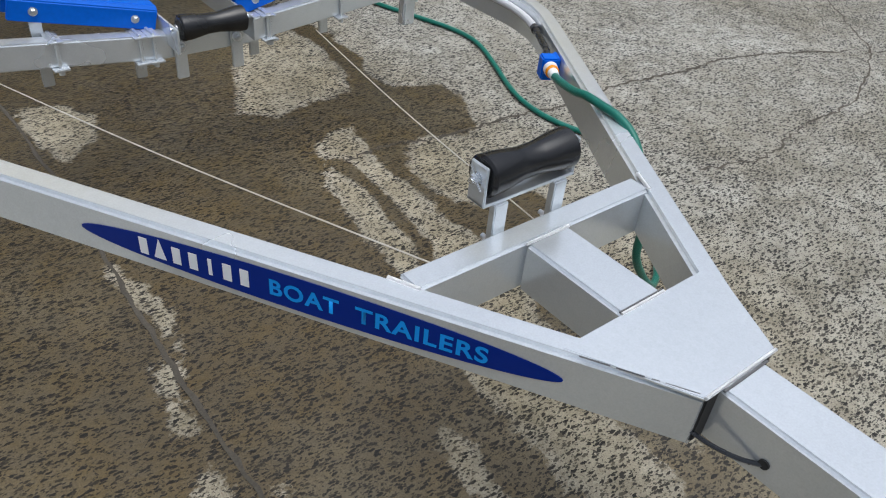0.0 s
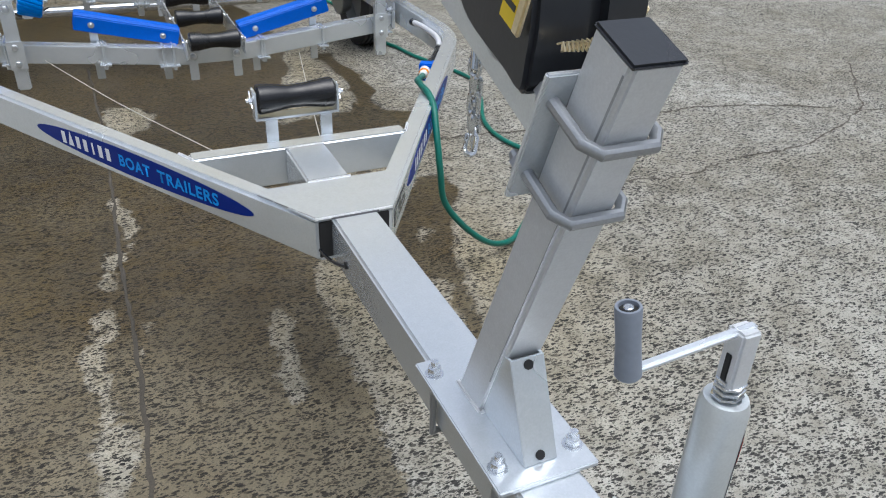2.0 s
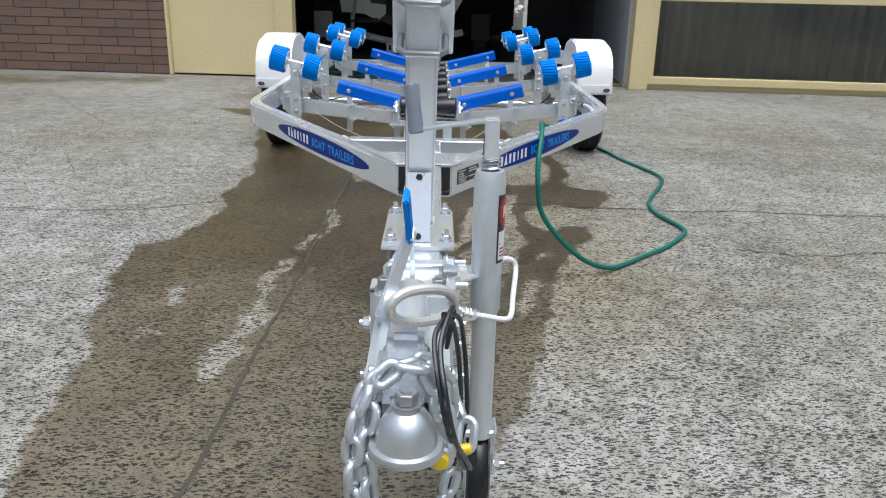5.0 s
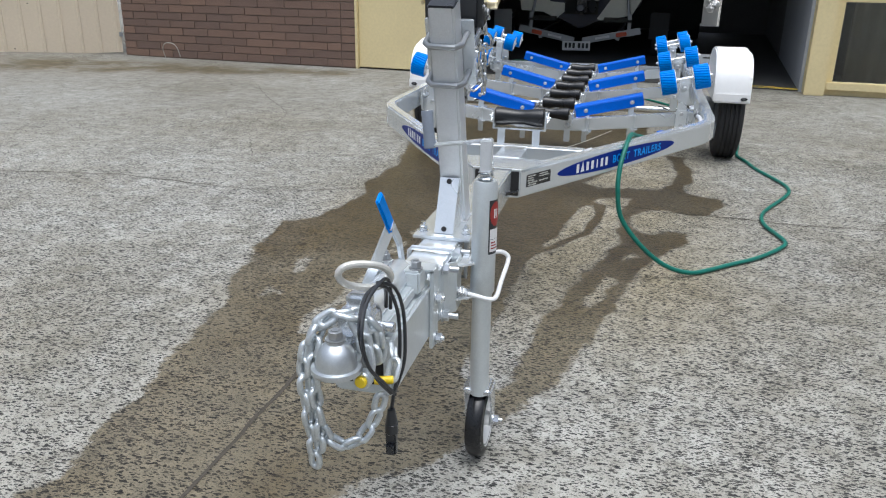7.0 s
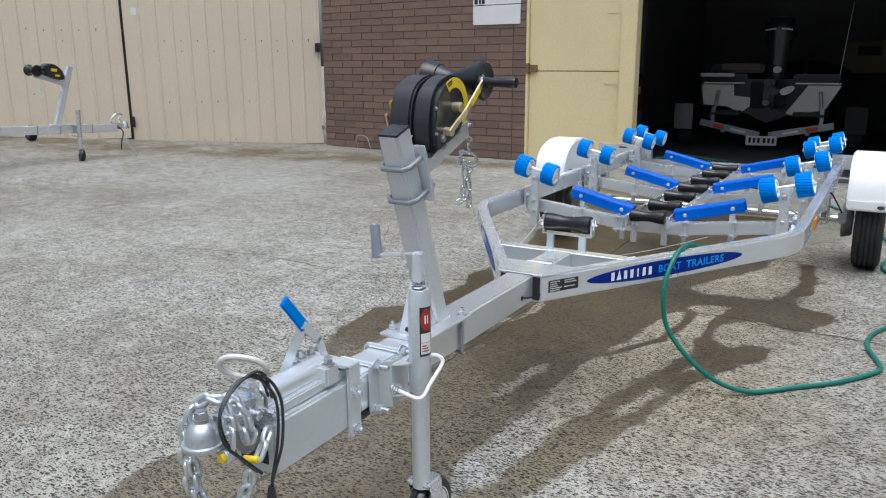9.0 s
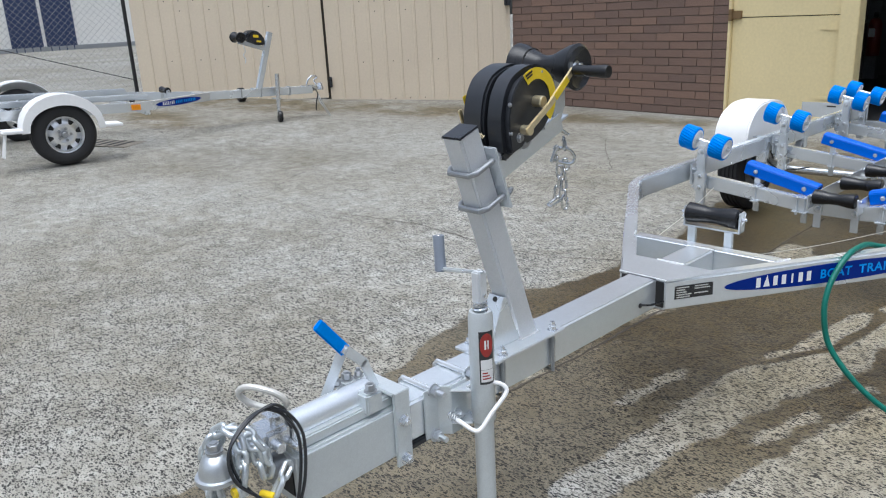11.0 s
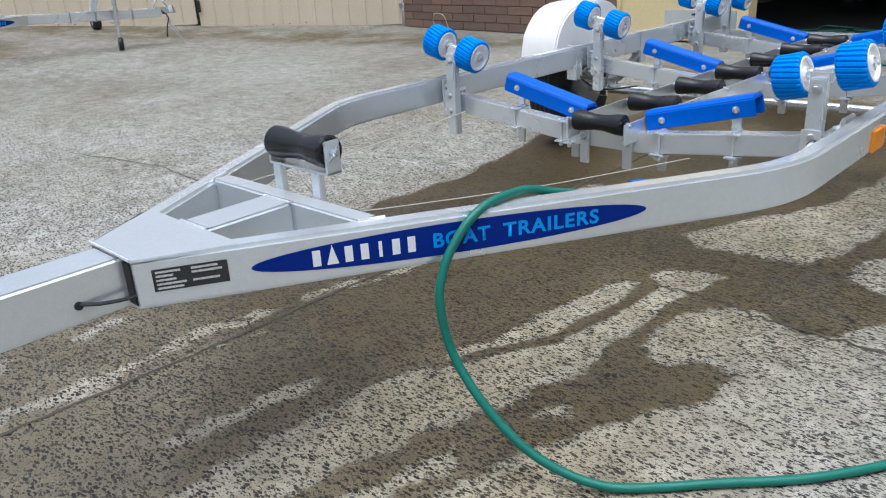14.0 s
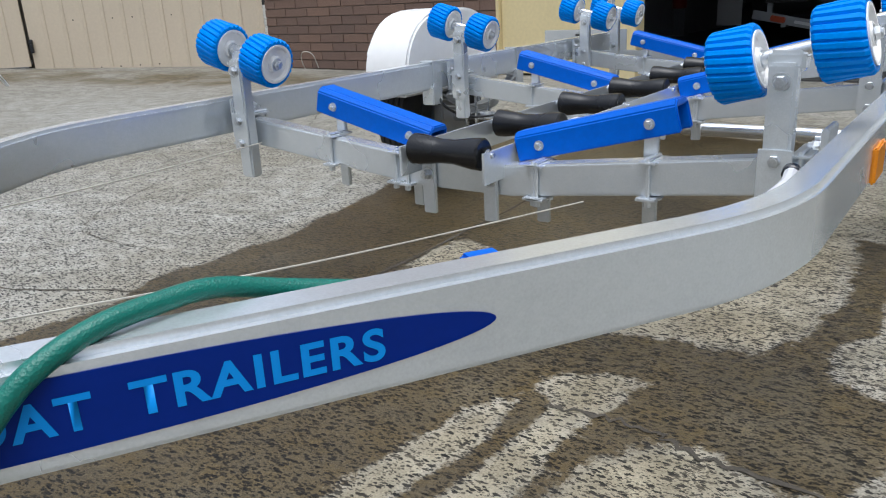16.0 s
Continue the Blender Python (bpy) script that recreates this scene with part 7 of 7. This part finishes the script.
# ---- the second trailer by the gates ----
def parked_trailer():
    O = Matrix.Translation((-8.07, 0.1, 0.117)) @ Matrix.Rotation(radians(-5), 4, "Z") @ Matrix.Translation((0, 0.63, 0.0)) @ Matrix.Rotation(radians(2.0), 4, "Y") @ Matrix.Rotation(radians(-2.4), 4, "X") @ Matrix.Translation((0, -0.63, 0.0))
    t = thing("boat_trailer", "galvanised boat trailer with white mudguards parked by the gates", "trailer", "boat trailers", O)
    zt = 0.5
    AX = 0.63
    noseY, endY = 2.56, -1.7
    part("drawbar", B((0, 3.23, zt), (0.1, 1.68, 0.1), None, 0.006), GALV, t)
    for s in (1, -1):
        bm = bmesh.new()
        bar_path(bm, [(s * 0.08, noseY, zt), (s * 0.62, 1.6, zt), (s * 0.66, 1.38, zt), (s * 0.66, endY, zt)], 0.05, 0.1)
        r = part("side_rail", bevel_all(bm, 0.004), GALV, t)
        dv = Vector((s * 0.54, -0.96, 0)).normalized()
        xax = -dv if s > 0 else dv
        m = Matrix((xax, Vector((0, 0, 1)), xax.cross(Vector((0, 0, 1))))).transposed().to_4x4()
        m.translation = Vector((s * 0.36, 2.055, zt)) + xax.cross(Vector((0, 0, 1))) * 0.029
        d = lens_decal(r, m, 0.8, 0.075)
        for k in range(11):
            c = -0.06 + 0.031 * k + (0.02 if k > 3 else 0)
            bar(d, m, c, c + 0.016, -0.017, 0.017, DECAL_CYAN)
        part("side_marker", B((s * 0.69, 1.46, zt), (0.012, 0.1, 0.06), None, 0.004), ORANGE, r)
        R = 0.31
        cx = s * 0.92
        ty = part("tyre", lathe(bmesh.new(), [(0.185, -0.07), (0.2, -0.082), (0.26, -0.088), (0.29, -0.075), (R, -0.05), (R, -0.02), (R - 0.006, -0.018), (R - 0.006, 0.018), (R, 0.02), (R, 0.05), (0.29, 0.075), (0.26, 0.088), (0.2, 0.082), (0.185, 0.07)], (cx, AX, R), (s, 0, 0), 48), TYRE, t, "black radial tyre")
        rm = part("rim", lathe(bmesh.new(), [(0.19, 0.07), (0.197, 0.062), (0.195, 0.05), (0.178, 0.045), (0.17, 0.012), (0.155, 0.016), (0.13, 0.034), (0.1, 0.046), (0.075, 0.045), (0.05, 0.03), (0, 0.03)], (cx, AX, R), (s, 0, 0), 40), RIM_SILVER, ty, "galvanised steel rim with eight slots")
        for k in range(8):
            a = 2 * math.pi * (k + 0.3) / 8
            tm = Matrix(((0, 0, s, cx + s * 0.018), (math.cos(a), -math.sin(a), 0, AX), (math.sin(a), math.cos(a), 0, R), (0, 0, 0, 1)))
            part("rim_slot", prism(bmesh.new(), [(0.112, -0.012), (0.155, -0.027), (0.155, 0.027), (0.112, 0.012)], 0.024, tm), VOID, ty)
        for k in range(5):
            a = 2 * math.pi * k / 5
            part("wheel_nut", hexbolt(bmesh.new(), (cx + s * 0.042, AX + 0.062 * math.cos(a), R + 0.062 * math.sin(a)), (s, 0, 0), 0.011, 0.012, 0.006), STEEL, ty)
        part("hub_cap", C((cx + s * 0.03, AX, R), (cx + s * 0.075, AX, R), 0.034, 0.03, 20, 0.005), GALV_DARK, ty)
        n = 15
        bm = bmesh.new()
        rows = []
        for i in range(n):
            a = math.pi * i / (n - 1)
            y0, z0 = AX - 0.39 * math.cos(a), 0.36 + 0.36 * math.sin(a) ** 0.9
            y1, z1 = AX - 0.325 * math.cos(a), 0.36 + 0.25 * math.sin(a) ** 0.9
            rows.append([bm.verts.new(p) for p in ((s * 0.8, y0, z0), (s * 1.03, y0, z0), (s * 1.04, y1, z1), (s * 1.028, y1, z1), (s * 1.018, y0, z0 - 0.012), (s * 0.8, y0, z0 - 0.012))])
        for a, b in zip(rows, rows[1:]):
            for q in range(6):
                j = (q + 1) % 6
                bm.faces.new((a[q], a[j], b[j], b[q]))
        bm.faces.new(rows[0])
        bm.faces.new(rows[-1])
        g = part("mudguard", bm, WHITE, t, "white plastic mudguard")
        for e in (-1, 1):
            part("step_tab", B((s * 0.92, AX + e * 0.47, 0.375), (0.22, 0.2, 0.03), None, 0.008), WHITE, g)
        part("mud_flap", B((s * 0.92, AX - 0.55, 0.24), (0.12, 0.01, 0.24), Matrix.Rotation(radians(-10), 3, "X"), 0.003), WHITE, g)
    for y in (1.6, 0.3, -1.0):
        part("cross_member", B((0, y, zt - 0.06), (1.3, 0.05, 0.07), None, 0.004), GALV, t)
        keel_roller(t, (0, y + 0.02, zt + 0.02))
    part("axle", C((-0.86, AX, 0.31), (0.86, AX, 0.31), 0.024, seg=14), GALV, t)
    for s in (1, -1):
        part("skid_rail", B((s * 0.38, 0.4, zt + 0.08), (0.08, 2.6, 0.06), None, 0.012), GALV, t)
    # winch post
    a, b = Vector((0, 3.29, zt + 0.05)), Vector((0, 3.49, zt + 0.76))
    x, y, z = frame_of(b - a)
    M = Matrix((x, y, z)).transposed()
    p = part("winch_post", B(tuple((a + b) / 2), (0.065, 0.065, (b - a).length), M, 0.005), GALV, t)
    part("post_foot", B((0, 3.33, zt + 0.055), (0.13, 0.26, 0.01), None, 0.002), GALV, p)
    part("winch_arm", B((0, 3.23, zt + 0.60), (0.08, 0.36, 0.05), Matrix.Rotation(radians(-15), 3, "X"), 0.003), GALV, p)
    bm = bmesh.new()
    shell = [(3.42, 0.5), (3.43, 0.55), (3.4, 0.62), (3.33, 0.68), (3.25, 0.695), (3.19, 0.675), (3.16, 0.62), (3.2, 0.555), (3.28, 0.515)]
    prism(bm, [(yy - 0.035, zt + zz + 0.095) for yy, zz in shell], 0.13, Matrix(((0, 0, 1, -0.065), (1, 0, 0, 0), (0, 1, 0, 0), (0, 0, 0, 1))))
    w = part("winch", bevel_all(bm, 0.012, 3), BLACK_PL, t, "black winch housing with two yellow labels")
    part("label", B((0.066, 3.26, zt + 0.715), (0.003, 0.075, 0.035), Matrix.Rotation(radians(-4), 3, "X"), 0.001), YELLOW, w)
    part("label", B((0.066, 3.3, zt + 0.65), (0.003, 0.065, 0.022), Matrix.Rotation(radians(-4), 3, "X"), 0.001), YELLOW, w)
    part("bow_roller", lathe(bmesh.new(), [(0, -0.1), (0.062, -0.1), (0.068, -0.09), (0.03, -0.015), (0.03, 0.015), (0.068, 0.09), (0.062, 0.1), (0, 0.1)], (0, 3.04, zt + 0.7), (1, 0, 0), 24), BLACK, w)
    part("hanging_chain", S([(0.02, 3.1, zt + 0.6), (0.03, 3.12, zt + 0.53), (0.015, 3.1, zt + 0.48), (0.03, 3.12, zt + 0.43), (0.02, 3.11, zt + 0.38)], 0.006, 6, n=5), CHAIN, w)
    kr = keel_roller(t, (0, 2.05, zt + 0.1), 0.098, 0.04, 0.028)
    for s in (1, -1):
        part("roller_leg", B((s * 0.1, 2.05, zt + 0.03), (0.008, 0.04, 0.15), None, 0.002), GALV, kr)
    # jack, coupling, stand
    part("jockey_tube", C((0.12, 3.5, 0.2), (0.12, 3.5, 0.74), 0.028, seg=16), ZINC, t)
    part("jockey_wheel", lathe(bmesh.new(), [(0.02, -0.03), (0.07, -0.025), (0.08, 0), (0.07, 0.025), (0.02, 0.03)], (0.15, 3.5, 0.19), (0.25, 1, 0), 24), BLACK, t)
    for z in (0.42, 0.56):
        part("jockey_clamp", B((0.07, 3.5, z), (0.1, 0.1, 0.012), None, 0.003), GALV, t)
    for y in (3.02, 3.3, 3.72):
        part("clamp_band", S([(0.054, y, zt + 0.054), (-0.054, y, zt + 0.054), (-0.054, y, zt - 0.054), (0.054, y, zt - 0.054)], 0.007, 6, True), GALV_DARK, t)
    part("coupling", B((0, 4.04, zt + 0.02), (0.08, 0.26, 0.08), None, 0.02), ZINC, t)
    part("coupling_lever", S([(0, 4.0, zt + 0.06), (0, 4.03, zt + 0.13), (0, 4.1, zt + 0.18), (0, 4.17, zt + 0.16), (0, 4.12, zt + 0.12), (0, 4.16, zt + 0.06)], 0.012, 8, n=4), ZINC, t)
    part("ball_cup", lathe(bmesh.new(), [(0, 0.08), (0.03, 0.07), (0.055, 0.0), (0.055, -0.02), (0, -0.02)], (0, 4.21, zt + 0.01), (0, 0, 1), 20), ZINC, t)
    ch = part("safety_chain", S([(0.03, 4.15, 0.44), (0.05, 4.17, 0.34), (0.09, 4.22, 0.24), (0.12, 4.3, 0.11)], 0.006, 6, n=6), CHAIN, t)
    part("safety_chain", S([(0.03, 4.16, 0.44), (0.06, 4.2, 0.33), (0.1, 4.27, 0.2), (0.13, 4.31, 0.11)], 0.006, 6, n=6), CHAIN, t)
    part("lead", S([(0.03, 4.02, zt + 0.05), (0.05, 4.1, zt), (0.06, 4.14, 0.44), (0.06, 4.12, 0.36), (0.07, 4.1, 0.28), (0.07, 4.1, 0.22)], 0.008, 6, n=6), BLACK_PL, t)
    part("hook", B((0.13, 4.32, 0.1), (0.05, 0.08, 0.035), None, 0.01), GALV_DARK, ch)
    return t


parked_trailer()


def gate_wheel():
    w = thing("gate_wheel", "black rubber wheel resting at the foot of the gates", "wheel", "", pose(-9.62, 4.2, 0.218))
    ty = part("tyre", lathe(bmesh.new(), [(0.05, -0.05), (0.09, -0.055), (0.105, -0.035), (0.105, 0.035), (0.09, 0.055), (0.05, 0.05)], (0, 0, 0.105), (0.2, 1, 0), 28), TYRE, w)
    part("hub", C((-0.01, -0.05, 0.105), (0.01, 0.05, 0.105), 0.055, seg=20, bev=0.006), GALV_DARK, w)
    return w


gate_wheel()


def drain_grate(m, sx, sy, label):
    g = thing("drain_grate", label, "drain", "", m)
    part("frame", B((0, 0, 0.004), (sx, sy, 0.006), None, 0.001), CURTAIN, g)
    n = 6
    for k in range(n):
        part("slot", B(((k + 0.5) / n * sx * 0.8 - sx * 0.4, 0, 0.0095), (sx * 0.05, sy * 0.84, 0.003), None, 0), VOID, g)
    return g


drain_grate(pose(-7.95, 1.36, 0.127, 0, 2.3, 28), 0.9, 0.4, "flat steel drain grate let into the concrete")
drain_grate(pose(4.3, 4.45, 0.0, 0, 0, 80), 0.42, 0.22, "small iron drain cover in the concrete")


# ---- boundary fence and the far side of the road ----
def chain_fence():
    f = thing("chain_link_fence", "chain-link fence with steel posts beside the gates", "fence")
    a, b = Vector((-11.6, 3.42, 0.22)), Vector((-14.6, -3.6, 0.3))
    d = (b - a).to_2d()
    ln = d.length
    m = Matrix.Translation(a) @ Matrix.Rotation(math.atan2(d.y, d.x), 4, "Z")
    f.matrix_world = m
    hgt, step = 2.4, 0.1
    bm = bmesh.new()
    k = -int(hgt / step)
    while k * step < ln:
        for s in (1, -1):
            x0 = k * step
            p, q = ((x0, 0), (x0 + hgt, hgt)) if s > 0 else ((x0, hgt), (x0 + hgt, 0))
            ux = (q[0] - p[0])
            t0, t1 = max(0, -p[0] / ux), min(1, (ln - p[0]) / ux)
            if t1 > t0:
                A = Vector((p[0] + ux * t0, s * 0.004, p[1] + (q[1] - p[1]) * t0))
                Bq = Vector((p[0] + ux * t1, s * 0.004, p[1] + (q[1] - p[1]) * t1))
                sweep(bm, [A, Bq], 0.0022, 4, ends=False)
        k += 1
    part("wire_mesh", bm, WIRE, f, "diamond wire mesh", "stuff")
    for x in (0.0, ln * 0.5, ln):
        part("post", C((x, 0, -0.1), (x, 0, hgt + 0.1), 0.03, seg=14), TYRE, f)
    part("top_rail", C((0, 0, hgt), (ln, 0, hgt), 0.02, seg=10), GALV_DARK, f)
    part("tension_wire", S([(0, -0.01, 0.35), (ln * 0.35, -0.01, 1.2)], 0.008, 6), BLACK_PL, f)
    return f


chain_fence()


def far_building():
    h = thing("far_building", "pale rendered building with navy doors across the road", "building", "", pose(-48, 14.0, 0.3, 0, 0, 90))
    part("wall", B((-3, 0, 3), (24, 0.4, 6), None, 0.01), FAR_WALL, h)
    part("roof", B((-3, 0.5, 6.1), (24.6, 2, 0.3), None, 0.02), GALV_DARK, h)
    for x in (-1.0, 0.9):
        d = part("door", B((x, -0.24, 1.6), (1.7, 0.08, 3.2), None, 0.01), BLUE_DOOR, h)
        for k in range(4):
            part("rib", B((x - 0.65 + 0.43 * k, -0.29, 1.6), (0.05, 0.03, 3.1), None, 0.004), BLUE_DOOR, d)
    part("plinth", B((-3, -0.24, 0.15), (24, 0.1, 0.3), None, 0.01), GALV_DARK, h)
    return h


far_building()


def shrub(m, label):
    s = thing("shrub", label, "shrub", "", m)
    rnd = random.Random(5)
    for k in range(5):
        a = rnd.uniform(0, 6.28)
        part("branch", S([(0, 0, 0), (0.3 * math.cos(a), 0.3 * math.sin(a), 0.5), (0.7 * math.cos(a), 0.7 * math.sin(a), 1.2)], 0.03, 6, n=4), CURTAIN, s)
    bm = bmesh.new()
    for k in range(2600):
        a, b = rnd.uniform(0, 6.28), rnd.uniform(0.05, 1.5)
        r = rnd.uniform(0.6, 1.15)
        c = Vector((r * 1.9 * math.cos(a) * math.sin(b), r * 1.5 * math.sin(a) * math.sin(b), 0.4 + 1.25 * r * math.cos(b)))
        x = Vector((rnd.uniform(-1, 1), rnd.uniform(-1, 1), rnd.uniform(-1, 1))).normalized()
        y = x.orthogonal().normalized()
        w = rnd.uniform(0.05, 0.12)
        bm.faces.new([bm.verts.new(c + v) for v in (-x * w, y * w * 0.5, x * w, -y * w * 0.5)])
    part("leaves", bm, material("dark_leaves", (0.05, 0.075, 0.03), 0.6, 0, 0.4, 12), s, "dark green leaves", "stuff")
    return s


shrub(pose(-46.0, 7.0, 0.3), "dark green shrub in front of the far building")


# ---- bricks ----
def brick_courses():
    """Stretcher courses of single bricks proud of the mortar."""
    L0, H0, J = 0.390, 0.090, 0.010
    base = bmesh.new()
    box(base, (0, 0, 0), (L0, 0.03, H0), None, 0.003, 1)
    me = bpy.data.meshes.new("brick")
    smooth(base)
    base.to_mesh(me)
    base.free()
    me.materials.append(BRICK)
    half = bmesh.new()
    box(half, (0, 0, 0), (L0 / 2 - J / 2, 0.03, H0), None, 0.003, 1)
    mh = bpy.data.meshes.new("brick_half")
    smooth(half)
    half.to_mesh(mh)
    half.free()
    mh.materials.append(BRICK)
    rnd = random.Random(11)
    rest = bmesh.new()
    pitch, rise = L0 + J, H0 + J
    count = 0
    rows = int(HIGH / rise)
    for r in range(rows):
        z = 0.012 + r * rise + H0 / 2
        x = BRICK_L
        off = (r % 2) * pitch / 2
        first = True
        while x < BRICK_R - 0.03:
            if first and off:
                w, mesh = L0 / 2 - J / 2, mh
            else:
                w, mesh = L0, me
            if x + w > BRICK_R:
                w, mesh = L0 / 2 - J / 2, mh
                if x + w > BRICK_R + 0.01:
                    break
            jog = rnd.uniform(-0.002, 0.002)
            if r < 22 and count < 300:
                ob = new("brick", mesh)
                ob.parent = WALL_BRICK
                ob.matrix_local = Matrix.Translation((x + w / 2, 0.014 + jog, z)) @ Matrix.Rotation(rnd.uniform(-0.004, 0.004), 4, "Y")
                count += 1
            else:
                c = Vector((x + w / 2, 0.014 + jog, z))
                vs = [rest.verts.new(c + Vector((sx * w / 2, sy * 0.015, sz * H0 / 2))) for sx in (-1, 1) for sy in (-1, 1) for sz in (-1, 1)]
                for q in ((0, 1, 3, 2), (4, 6, 7, 5), (0, 4, 5, 1), (2, 3, 7, 6), (0, 2, 6, 4), (1, 5, 7, 3)):
                    rest.faces.new([vs[i] for i in q])
            x += w + J
            first = False
    part("brick_courses", rest, BRICK_FAR, WALL_BRICK, "", "stuff")


brick_courses()
